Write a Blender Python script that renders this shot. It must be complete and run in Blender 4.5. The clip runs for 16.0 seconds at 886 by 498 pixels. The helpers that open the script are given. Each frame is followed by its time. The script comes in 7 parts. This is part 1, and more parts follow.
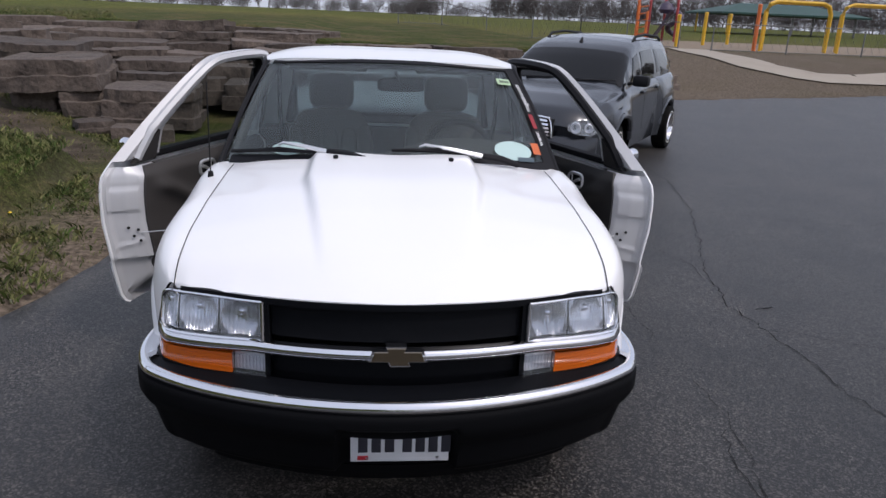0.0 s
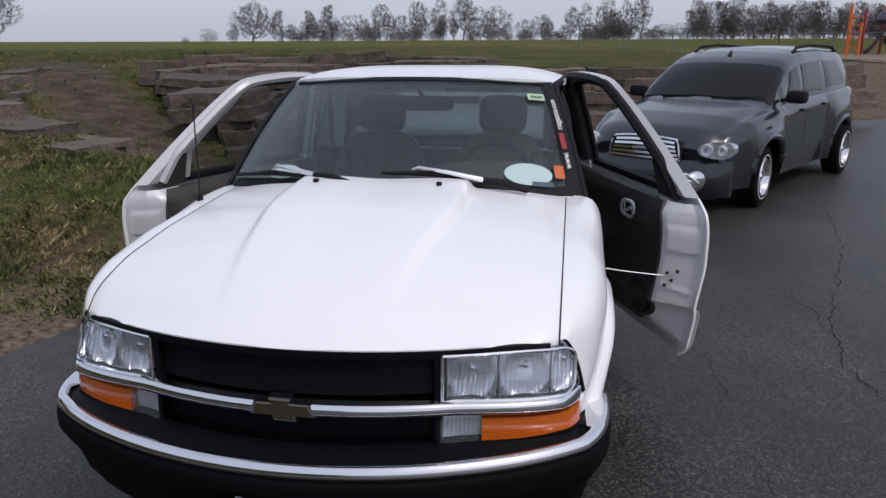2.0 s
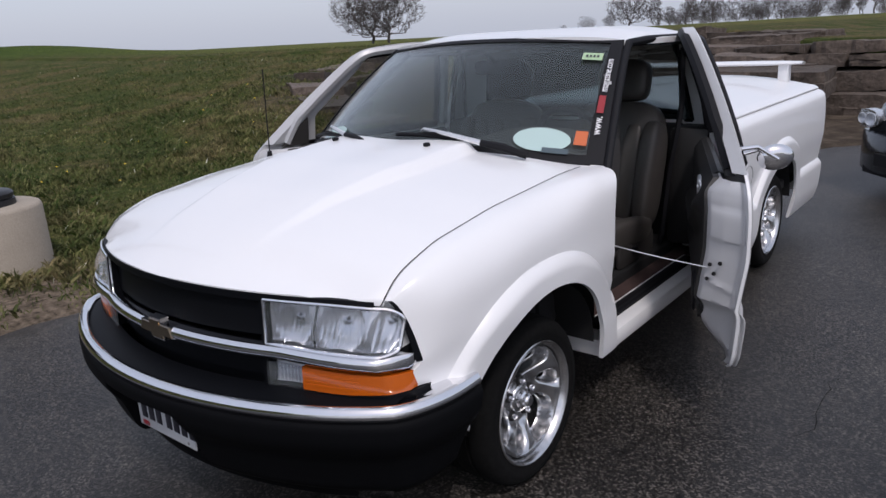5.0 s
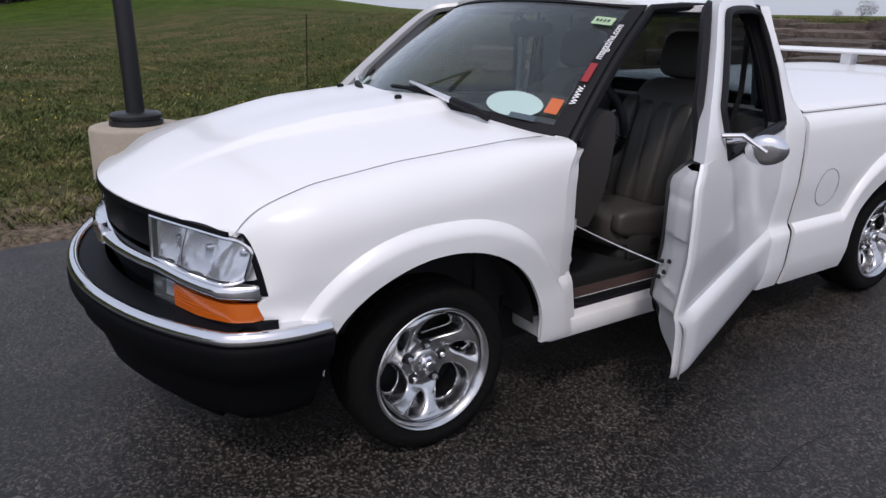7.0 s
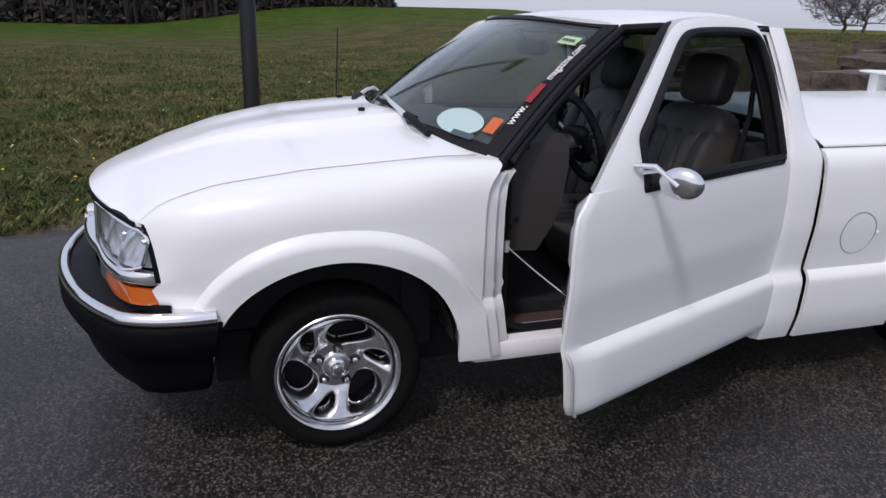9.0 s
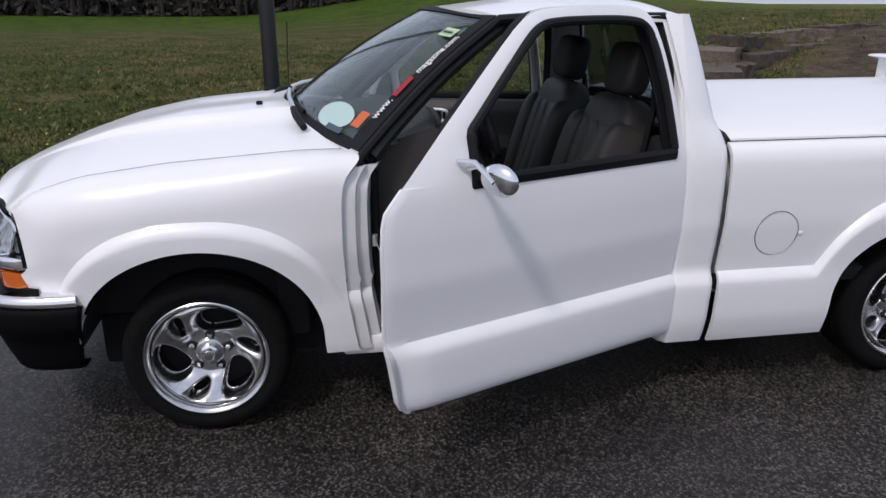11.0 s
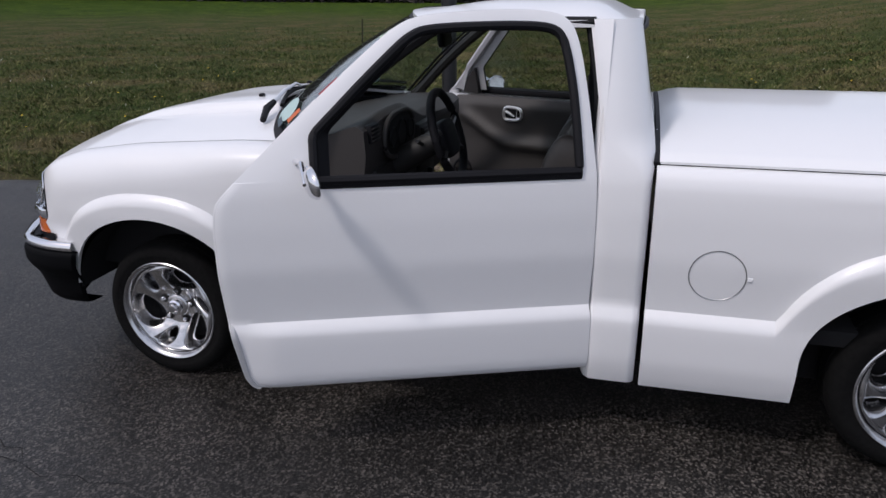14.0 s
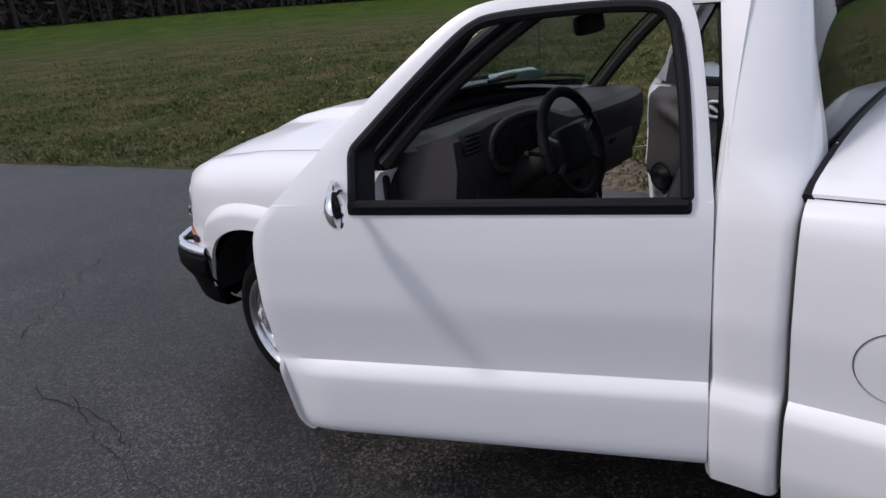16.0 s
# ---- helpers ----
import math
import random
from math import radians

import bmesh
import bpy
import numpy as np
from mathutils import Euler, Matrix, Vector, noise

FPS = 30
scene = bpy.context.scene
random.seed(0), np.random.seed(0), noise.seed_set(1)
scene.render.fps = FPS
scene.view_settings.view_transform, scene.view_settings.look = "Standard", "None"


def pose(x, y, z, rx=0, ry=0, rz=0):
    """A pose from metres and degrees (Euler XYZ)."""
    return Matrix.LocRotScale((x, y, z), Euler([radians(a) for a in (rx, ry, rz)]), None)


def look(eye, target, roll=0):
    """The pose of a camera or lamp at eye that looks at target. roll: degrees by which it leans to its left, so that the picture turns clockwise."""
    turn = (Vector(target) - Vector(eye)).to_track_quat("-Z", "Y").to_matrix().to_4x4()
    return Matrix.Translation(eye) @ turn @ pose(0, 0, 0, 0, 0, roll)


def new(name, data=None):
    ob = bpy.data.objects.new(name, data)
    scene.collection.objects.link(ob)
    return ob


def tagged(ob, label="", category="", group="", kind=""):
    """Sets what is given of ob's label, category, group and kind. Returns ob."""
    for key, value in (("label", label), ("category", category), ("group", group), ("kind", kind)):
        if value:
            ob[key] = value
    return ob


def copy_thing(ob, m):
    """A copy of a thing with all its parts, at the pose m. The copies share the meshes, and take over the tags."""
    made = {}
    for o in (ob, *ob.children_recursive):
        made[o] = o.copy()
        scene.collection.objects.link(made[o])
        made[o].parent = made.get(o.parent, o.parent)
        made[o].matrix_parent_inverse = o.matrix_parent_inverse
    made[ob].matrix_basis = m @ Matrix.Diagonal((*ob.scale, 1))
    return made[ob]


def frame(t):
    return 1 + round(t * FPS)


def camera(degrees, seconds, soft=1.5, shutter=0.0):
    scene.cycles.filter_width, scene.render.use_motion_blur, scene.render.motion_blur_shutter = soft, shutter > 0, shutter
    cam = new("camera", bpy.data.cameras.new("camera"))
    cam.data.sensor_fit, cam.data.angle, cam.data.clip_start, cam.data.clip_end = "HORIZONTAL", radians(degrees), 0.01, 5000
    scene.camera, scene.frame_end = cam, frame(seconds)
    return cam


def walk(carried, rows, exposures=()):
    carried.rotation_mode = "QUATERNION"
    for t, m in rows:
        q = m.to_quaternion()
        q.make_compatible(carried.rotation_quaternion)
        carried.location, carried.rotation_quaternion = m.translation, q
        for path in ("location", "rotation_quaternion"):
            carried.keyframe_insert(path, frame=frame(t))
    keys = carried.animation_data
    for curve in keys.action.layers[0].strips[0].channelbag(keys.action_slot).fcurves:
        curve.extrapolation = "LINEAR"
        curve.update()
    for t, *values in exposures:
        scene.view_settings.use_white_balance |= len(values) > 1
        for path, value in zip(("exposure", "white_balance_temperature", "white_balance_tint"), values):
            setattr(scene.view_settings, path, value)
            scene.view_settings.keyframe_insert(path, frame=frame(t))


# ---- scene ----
cam = camera(62.7, 16.0)
PATH = [
    (0, (-0.076, -2.869, 1.693), (0.111, -0.974, 1.081), 2.5),
    (0.5, (0.11, -2.827, 1.687), (0.185, -0.909, 1.127), 2.2),
    (1, (0.351, -2.742, 1.663), (0.246, -0.825, 1.103), 1.3),
    (1.5, (0.539, -2.616, 1.633), (0.353, -0.689, 1.128), -0.1),
    (2, (0.727, -2.486, 1.63), (0.397, -0.592, 1.078), -0.3),
    (2.5, (0.982, -2.423, 1.619), (0.421, -0.582, 1.073), -0.4),
    (3, (1.236, -2.364, 1.622), (0.569, -0.554, 1.094), 1.0),
    (3.5, (1.444, -2.236, 1.548), (0.696, -0.445, 1.067), 3.0),
    (4, (1.658, -2.134, 1.54), (0.651, -0.49, 1.007), 1.0),
    (4.2, (1.727, -2.093, 1.536), (0.667, -0.486, 0.992), 0.3),
    (6.3, (2.411, -1.414, 1.412), (0.921, -0.225, 0.808), -0.8),
    (6.5, (2.476, -1.332, 1.431), (0.944, -0.206, 0.808), 1.3),
    (7, (2.619, -1.16, 1.405), (1.032, -0.113, 0.785), 0.6),
    (7.5, (2.712, -0.937, 1.383), (1.046, -0.041, 0.733), 1.4),
    (8, (2.781, -0.736, 1.424), (1.056, 0.038, 0.774), 0.7),
    (8.5, (2.919, -0.549, 1.44), (1.138, 0.106, 0.808), 2.5),
    (9, (3.035, -0.365, 1.437), (1.221, 0.226, 0.838), 1.4),
    (9.5, (3.082, -0.164, 1.412), (1.248, 0.369, 0.82), 2.2),
    (10, (3.115, 0.056, 1.443), (1.258, 0.473, 0.829), 1.8),
    (10.2, (3.129, 0.124, 1.441), (1.273, 0.533, 0.816), 0.6),
    (12.3, (3.354, 1.047, 1.534), (1.453, 0.932, 0.924), -1.6),
    (12.5, (3.346, 1.148, 1.528), (1.454, 0.928, 0.918), -2.2),
    (13, (3.388, 1.392, 1.553), (1.534, 1.045, 0.888), 0.2),
    (13.5, (3.318, 1.608, 1.528), (1.483, 1.2, 0.844), -1.6),
    (14, (3.181, 1.821, 1.527), (1.362, 1.325, 0.86), -0.6),
    (14.5, (3.041, 1.937, 1.528), (1.281, 1.244, 0.878), -3.4),
    (15, (2.883, 2.106, 1.522), (1.216, 1.236, 0.84), -2.8),
    (15.5, (2.741, 2.219, 1.519), (1.193, 1.151, 0.838), -5.3),
    (16, (2.474, 2.221, 1.492), (1.018, 1.022, 0.827), -5.4),
]
walk(cam, [(t, look(eye, target, roll)) for t, eye, target, roll in PATH], exposures=[(0.0, -0.31, 6400, 16), (1.0, -0.40, 6400, 16), (2.0, -0.56, 6400, 16), (3.5, -0.60, 6400, 16), (4.2, -0.56, 6400, 16), (7.0, -0.48, 6400, 16), (9.0, -0.44, 6400, 16), (10.2, -0.46, 6400, 16), (13.0, -0.50, 6400, 16), (14.0, -0.55, 6400, 16), (14.6, -0.64, 6400, 16), (15.2, -0.56, 6400, 16), (16.0, -0.46, 6400, 16)])

# ---- light ----
SUN_DIR = Vector((0.44, -0.37, 0.79)).normalized()
world = bpy.data.worlds.new("sky")
world.use_nodes = True
scene.world = world
wn, wl = world.node_tree.nodes, world.node_tree.links
sky = wn.new("ShaderNodeTexSky")
sky.sky_type = "NISHITA"
sky.sun_disc = False
sky.sun_elevation = math.asin(SUN_DIR.z)
sky.sun_rotation = math.atan2(SUN_DIR.x, SUN_DIR.y)
sky.air_density, sky.dust_density, sky.ozone_density = 1.0, 3.5, 1.0
veil = wn.new("ShaderNodeMixRGB")          # thin high cloud over the whole sky
veil.inputs[0].default_value = 0.62
veil.inputs[2].default_value = (6.2, 6.75, 7.7, 1)
wl.new(sky.outputs[0], veil.inputs[1])
wl.new(veil.outputs[0], wn["Background"].inputs[0])
wn["Background"].inputs[1].default_value = 0.172
sun = new("sun", bpy.data.lights.new("sun", "SUN"))
sun.data.energy, sun.data.angle, sun.data.color = 2.0, radians(6.0), (1.0, 0.96, 0.91)
sun.matrix_world = look(SUN_DIR * 50, (0, 0, 0))

# ---- materials ----
def material(name, color=(0.5, 0.5, 0.5), rough=0.5, metal=0.0, coat=0.0, spec=0.5):
    m = bpy.data.materials.new(name)
    m.use_nodes = True
    b = m.node_tree.nodes["Principled BSDF"]
    b.inputs["Base Color"].default_value = (*color, 1)
    b.inputs["Roughness"].default_value = rough
    b.inputs["Metallic"].default_value = metal
    b.inputs["Coat Weight"].default_value = coat
    b.inputs["Coat Roughness"].default_value = 0.06
    b.inputs["Specular IOR Level"].default_value = spec
    return m


def grained(m, scale, amount, bump=0.0, detail=6.0, scale2=0.0, amount2=0.0, dark=None):
    """Varies a material's colour by noise at one or two sizes and gives it a fine relief."""
    nt = m.node_tree
    n, l = nt.nodes, nt.links
    b = n["Principled BSDF"]
    base = tuple(b.inputs["Base Color"].default_value)[:3]
    tc = n.new("ShaderNodeTexCoord")
    last = None
    for sc, am in ((scale, amount), (scale2, amount2)):
        if not am:
            continue
        t = n.new("ShaderNodeTexNoise")
        t.inputs["Scale"].default_value, t.inputs["Detail"].default_value = sc, detail
        t.inputs["Roughness"].default_value = 0.65
        l.new(tc.outputs["Object"], t.inputs["Vector"])
        r = n.new("ShaderNodeValToRGB")
        lo = tuple(c * (1 - am) for c in base) if dark is None else dark
        hi = tuple(min(1, c * (1 + am)) for c in base)
        r.color_ramp.elements[0].position, r.color_ramp.elements[1].position = 0.32, 0.68
        r.color_ramp.elements[0].color, r.color_ramp.elements[1].color = (*lo, 1), (*hi, 1)
        l.new(t.outputs["Fac"], r.inputs[0])
        if last is None:
            last = r.outputs[0]
        else:
            mx = n.new("ShaderNodeMixRGB")
            mx.inputs[0].default_value = 0.5
            l.new(last, mx.inputs[1]), l.new(r.outputs[0], mx.inputs[2])
            last = mx.outputs[0]
        if bump:
            bp = n.new("ShaderNodeBump")
            bp.inputs["Strength"].default_value, bp.inputs["Distance"].default_value = bump, 0.3 / sc
            l.new(t.outputs["Fac"], bp.inputs["Height"])
            l.new(bp.outputs[0], b.inputs["Normal"])
            bump = 0
    l.new(last, b.inputs["Base Color"])
    return m


WHITE = material("white_paint", (0.81, 0.81, 0.82), 0.30, coat=0.5)
DOORJAMB = material("silver_grey_jamb", (0.52, 0.52, 0.53), 0.4, 0.15)
BLACK = grained(material("black_plastic", (0.004, 0.0045, 0.006), 0.5, spec=0.09), 400, 0.25, 0.05)
BLACKMATT = material("black_rubber_trim", (0.008, 0.008, 0.010), 0.6, spec=0.2)
# near-black that carries the shade of cavities, gaps and the underside
VOID = material("shade_black", (0.006, 0.006, 0.007), 0.9)
BUMPER = grained(material("bumper_plastic", (0.0035, 0.0037, 0.0045), 0.62, spec=0.07), 600, 0.2, 0.08)
CHROME = material("chrome", (0.78, 0.78, 0.80), 0.10, 1.0)
ALLOY = grained(material("polished_alloy", (0.60, 0.60, 0.61), 0.22, 1.0), 30, 0.10)
TYRE = grained(material("tyre_rubber", (0.006, 0.006, 0.006), 0.95, spec=0.12), 60, 0.3, 0.05)
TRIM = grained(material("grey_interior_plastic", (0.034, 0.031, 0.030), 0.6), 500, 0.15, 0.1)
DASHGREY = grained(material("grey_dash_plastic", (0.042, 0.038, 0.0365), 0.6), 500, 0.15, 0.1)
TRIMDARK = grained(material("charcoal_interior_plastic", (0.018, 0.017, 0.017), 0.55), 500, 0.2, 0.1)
LEATHER = grained(material("grey_leather", (0.060, 0.054, 0.050), 0.45), 180, 0.2, 0.15, scale2=6, amount2=0.15)
CARPET = grained(material("brown_carpet", (0.055, 0.031, 0.028), 0.95), 300, 0.4, 0.4, scale2=9, amount2=0.25)
AMBER = material("amber_lens", (0.52, 0.105, 0.006), 0.14, coat=0.8)
STEEL = material("dull_steel", (0.35, 0.35, 0.36), 0.35, 1.0)


def glass(name, tint, rough=0.0, ior=1.45, mix=1.0, dust_haze=0.0):
    m = bpy.data.materials.new(name)
    m.use_nodes = True
    nt = m.node_tree
    n, l = nt.nodes, nt.links
    n.remove(n["Principled BSDF"])
    tr, gl, mx = n.new("ShaderNodeBsdfTransparent"), n.new("ShaderNodeBsdfGlossy"), n.new("ShaderNodeMixShader")
    lw, pw, fr = n.new("ShaderNodeLayerWeight"), n.new("ShaderNodeMath"), n.new("ShaderNodeMapRange")
    lw.inputs["Blend"].default_value = 0.5
    pw.operation, pw.inputs[1].default_value = "POWER", 5.0
    fr.inputs["To Min"].default_value, fr.inputs["To Max"].default_value = ((ior - 1) / (ior + 1)) ** 2, 0.95
    l.new(lw.outputs["Facing"], pw.inputs[0]), l.new(pw.outputs[0], fr.inputs["Value"])
    tr.inputs[0].default_value = (*tint, 1)
    gl.inputs[0].default_value = (mix, mix, mix, 1)
    gl.inputs["Roughness"].default_value = rough
    l.new(fr.outputs[0], mx.inputs[0])
    l.new(tr.outputs[0], mx.inputs[1]), l.new(gl.outputs[0], mx.inputs[2])
    last = mx.outputs[0]
    if dust_haze:                      # a film of dust and painted pale haze, thicker in patches
        df, m2, tn = n.new("ShaderNodeBsdfDiffuse"), n.new("ShaderNodeMixShader"), n.new("ShaderNodeTexNoise")
        df.inputs[0].default_value = (0.62, 0.68, 0.68, 1)
        tn.inputs["Scale"].default_value, tn.inputs["Detail"].default_value = 3.0, 5
        mr = n.new("ShaderNodeMapRange")
        mr.inputs["To Min"].default_value, mr.inputs["To Max"].default_value = dust_haze * 0.5, dust_haze * 1.5
        l.new(tn.outputs["Fac"], mr.inputs["Value"]), l.new(mr.outputs[0], m2.inputs[0])
        l.new(last, m2.inputs[1]), l.new(df.outputs[0], m2.inputs[2])
        last = m2.outputs[0]
    l.new(last, n["Material Output"].inputs[0])
    return m


GLASS = glass("windshield_glass", (0.77, 0.83, 0.82), 0.0, 1.52, dust_haze=0.008)
TINT = glass("tinted_glass", (0.40, 0.44, 0.45), 0.0, 1.5, dust_haze=0.006)
CLEAR = glass("side_window_glass", (0.62, 0.66, 0.65), 0.0, 1.5, dust_haze=0.001)
DARKTINT = glass("dark_tinted_glass", (0.03, 0.035, 0.04), 0.02, 1.5)
LENS = glass("clear_lamp_lens", (0.93, 0.94, 0.96), 0.02, 1.45, dust_haze=0.03)

# ---- mesh tools ----
def smoothstep(a, b, v):
    t = min(1.0, max(0.0, (v - a) / (b - a)))
    return t * t * (3 - 2 * t)


def lerp_table(table, v):
    """Straight-line reading of a table of (v, value) pairs."""
    if v <= table[0][0]:
        return table[0][1]
    for (a, p), (b, q) in zip(table, table[1:]):
        if v <= b:
            return p + (q - p) * (v - a) / (b - a)
    return table[-1][1]


def mesh_object(name, verts, faces, mat, parent=None, label="", smooth=True, angle=40):
    me = bpy.data.meshes.new(name)
    me.from_pydata([tuple(v) for v in verts], [], faces)
    bm = bmesh.new()
    bm.from_mesh(me)
    bmesh.ops.remove_doubles(bm, verts=bm.verts, dist=1e-5)
    bmesh.ops.recalc_face_normals(bm, faces=bm.faces)
    return finish(name, bm, mat, parent, label, smooth, angle, me)


def finish(name, bm, mat, parent=None, label="", smooth=True, angle=40, me=None):
    me = me or bpy.data.meshes.new(name)
    if smooth:
        for f in bm.faces:
            f.smooth = True
        lim = radians(angle)
        for e in bm.edges:
            if len(e.link_faces) == 2 and e.calc_face_angle(0) > lim:
                e.smooth = False
    bm.to_mesh(me)
    bm.free()
    me.materials.append(mat)
    ob = new(name, me)
    if parent:
        ob.parent = parent
    if label:
        tagged(ob, label)
    return ob


def part(name, bm, mat, parent, label="", smooth=True, angle=40):
    return finish(name, bm, mat, parent, label, smooth, angle)


def grid(nu, nv, fn):
    """A sheet of nu x nv cells; fn(u, v), 0 to 1, gives the place."""
    v = [fn(i / nu, j / nv) for j in range(nv + 1) for i in range(nu + 1)]
    f = [(j * (nu + 1) + i, j * (nu + 1) + i + 1, (j + 1) * (nu + 1) + i + 1, (j + 1) * (nu + 1) + i) for j in range(nv) for i in range(nu)]
    return v, f


def thick(verts, faces, off):
    """A sheet made solid: off(v) gives the place of a point's back."""
    n = len(verts)
    back = [off(v) for v in verts]
    count = {}
    for f in faces:
        for a, b in zip(f, f[1:] + f[:1]):
            key = (min(a, b), max(a, b))
            count[key] = count.get(key, 0) + 1
    rim = [(a, b, b + n, a + n) for (a, b), c in count.items() if c == 1]
    return list(verts) + back, list(faces) + [tuple(i + n for i in reversed(f)) for f in faces] + rim


def box_bm(bm, lo, hi, bevel=0.0, m=None, seg=2):
    r = bmesh.ops.create_cube(bm, size=1)
    vs = r["verts"]
    c = [(a + b) / 2 for a, b in zip(lo, hi)]
    s = [abs(b - a) for a, b in zip(lo, hi)]
    for v in vs:
        v.co = Vector((c[0] + v.co.x * s[0], c[1] + v.co.y * s[1], c[2] + v.co.z * s[2]))
    if bevel:
        es = list({e for v in vs for e in v.link_edges})
        r = bmesh.ops.bevel(bm, geom=es, offset=min(bevel, min(s) * 0.45), segments=seg, affect="EDGES", profile=0.5)
        vs = list({v for f in r["faces"] for v in f.verts} | {v for v in vs if v.is_valid})
    if m is not None:
        bmesh.ops.transform(bm, matrix=m, verts=vs)
    return vs


def box(name, lo, hi, mat, parent=None, bevel=0.01, label="", m=None):
    bm = bmesh.new()
    box_bm(bm, lo, hi, bevel, m)
    return finish(name, bm, mat, parent, label)


def tube_vf(pts, r, n=8, caps=True):
    pts = [Vector(p) for p in pts]
    vs, fs = [], []
    for i, p in enumerate(pts):
        d = (pts[min(i + 1, len(pts) - 1)] - pts[max(i - 1, 0)]).normalized()
        a = d.cross(Vector((0, 0, 1)) if abs(d.z) < 0.9 else Vector((1, 0, 0))).normalized()
        b = d.cross(a)
        rr = r[i] if isinstance(r, (list, tuple)) else r
        for k in range(n):
            t = 2 * math.pi * k / n
            vs.append(p + (a * math.cos(t) + b * math.sin(t)) * rr)
    for i in range(len(pts) - 1):
        for k in range(n):
            fs.append((i * n + k, i * n + (k + 1) % n, (i + 1) * n + (k + 1) % n, (i + 1) * n + k))
    if caps:
        fs.append(tuple(range(n)))
        fs.append(tuple((len(pts) - 1) * n + k for k in range(n)))
    return vs, fs


def join_vf(*items):
    vs, fs = [], []
    for v, f in items:
        o = len(vs)
        vs += list(v)
        fs += [tuple(i + o for i in q) for q in f]
    return vs, fs


def lathe_vf(profile, n=48, axis="x", arc=2 * math.pi):
    """Turns (radius, along) pairs round the axis x."""
    vs, fs = [], []
    k = len(profile)
    for i in range(n):
        t = arc * i / n
        for r, a in profile:
            vs.append(Vector((a, r * math.cos(t), r * math.sin(t))))
    for i in range(n):
        for j in range(k - 1):
            a, b = i * k + j, ((i + 1) % n) * k + j
            fs.append((a, a + 1, b + 1, b))
    return vs, fs


def moved(vf, m):
    return [m @ Vector(v) for v in vf[0]], vf[1]


WEST_EDGE = [(-60, 26.0), (-30, 9.0), (-14, 1.6), (-7.6, -1.0), (-4.5, -1.65), (-2.6, -2.05), (-1.2, -2.38), (0.2, -2.40), (1.0, -2.12), (1.9, -1.92), (4.0, -1.75), (6.0, -0.9), (7.8, 0.4)]


def west_edge(y):
    """x of the asphalt's edge against the lawn."""
    return lerp_table(WEST_EDGE, y) * 0.5 + 0.25 * (lerp_table(WEST_EDGE, y - 0.5) + lerp_table(WEST_EDGE, y + 0.5))


ARM_LINE = [(-4.5, 4.95), (-5.4, 5.25), (-6.6, 5.85), (-7.8, 6.75), (-8.6, 7.9), (-9.2, 9.4), (-9.9, 10.9), (-10.4, 12.4)]
ARM_TOP = [(4.95, 0.46), (5.25, 0.60), (5.85, 0.76), (6.65, 0.90), (7.9, 1.0), (9.4, 1.06), (12.4, 1.10)]


def beside_arm(x, y):
    """Distance to the curving row of slabs (positive on the lawn's side) and the height of its tops there."""
    best, side, top = 99.0, 1.0, 0.0
    for (ax, ay), (bx, by) in zip(ARM_LINE, ARM_LINE[1:]):
        ux, uy = bx - ax, by - ay
        t = min(1.0, max(0.0, ((x - ax) * ux + (y - ay) * uy) / (ux * ux + uy * uy)))
        px, py = ax + ux * t, ay + uy * t
        d = math.hypot(x - px, y - py)
        if d < best:
            best, side, top = d, ux * (y - py) - uy * (x - px), lerp_table(ARM_TOP, py)
    return (best if side > 0 else -best), top


def terrain(x, y):
    """Height of the ground outside the asphalt."""
    west = smoothstep(-2.4, -9.5, x)
    north = smoothstep(3.0, 12.5, y)
    z = 0.05 * smoothstep(-2.3, -5.0, x) + 0.16 * west + 0.95 * west * north
    back = 2.1 * smoothstep(-1.2, -2.4, x)               # the bank lies further back behind the terraces
    wall = smoothstep(11.8 + back, 12.3 + back, y) * smoothstep(6.5, 4.6, x)
    z = max(z, (1.10 + 0.17 * smoothstep(-1.2, -3.0, x)) * wall + 0.02 * smoothstep(8, 11, y))
    bank = smoothstep(14.5, 24.0, y) * smoothstep(4.0, 6.5, x)
    z = max(z, 0.62 * bank)
    if -16 < x < -3 and 1 < y < 16:
        d, top = beside_arm(x, y)
        if d > -0.6:
            z = max(z, (top - 0.03) * smoothstep(4.6, 0.40, d) * smoothstep(-0.6, -0.15, d))
    r = math.hypot(x, y)
    far = smoothstep(16, 120, r)
    a = math.atan2(y, -x)               # 0 to the west, quarter turn to the north
    target = 0.35 + 1.05 * smoothstep(-0.1, 0.2, a) + 1.9 * smoothstep(-0.12, 0.12, a) * smoothstep(0.60, 0.38, a) - 0.25 * smoothstep(0.4, 0.8, a) + 0.40 * smoothstep(0.9, 1.4, a) + 2.3 * smoothstep(-0.15, -1.2, a)
    return z + (target - z) * far if far else z


GRASS = material("lawn", (0.075, 0.095, 0.028), 0.95, spec=0.08)
nt = GRASS.node_tree
nt.nodes["Principled BSDF"].inputs["Diffuse Roughness"].default_value = 0.8
n, l = nt.nodes, nt.links
tc = n.new("ShaderNodeTexCoord")
def ramp_noise(sc, det, stops, rough=0.62):
    t = n.new("ShaderNodeTexNoise")
    t.inputs["Scale"].default_value, t.inputs["Detail"].default_value, t.inputs["Roughness"].default_value = sc, det, rough
    l.new(tc.outputs["Object"], t.inputs["Vector"])
    r = n.new("ShaderNodeValToRGB")
    while len(r.color_ramp.elements) < len(stops):
        r.color_ramp.elements.new(0.5)
    for e, (p, c) in zip(r.color_ramp.elements, stops):
        e.position, e.color = p, (*c, 1)
    l.new(t.outputs["Fac"], r.inputs[0])
    return r.outputs[0], t.outputs["Fac"]


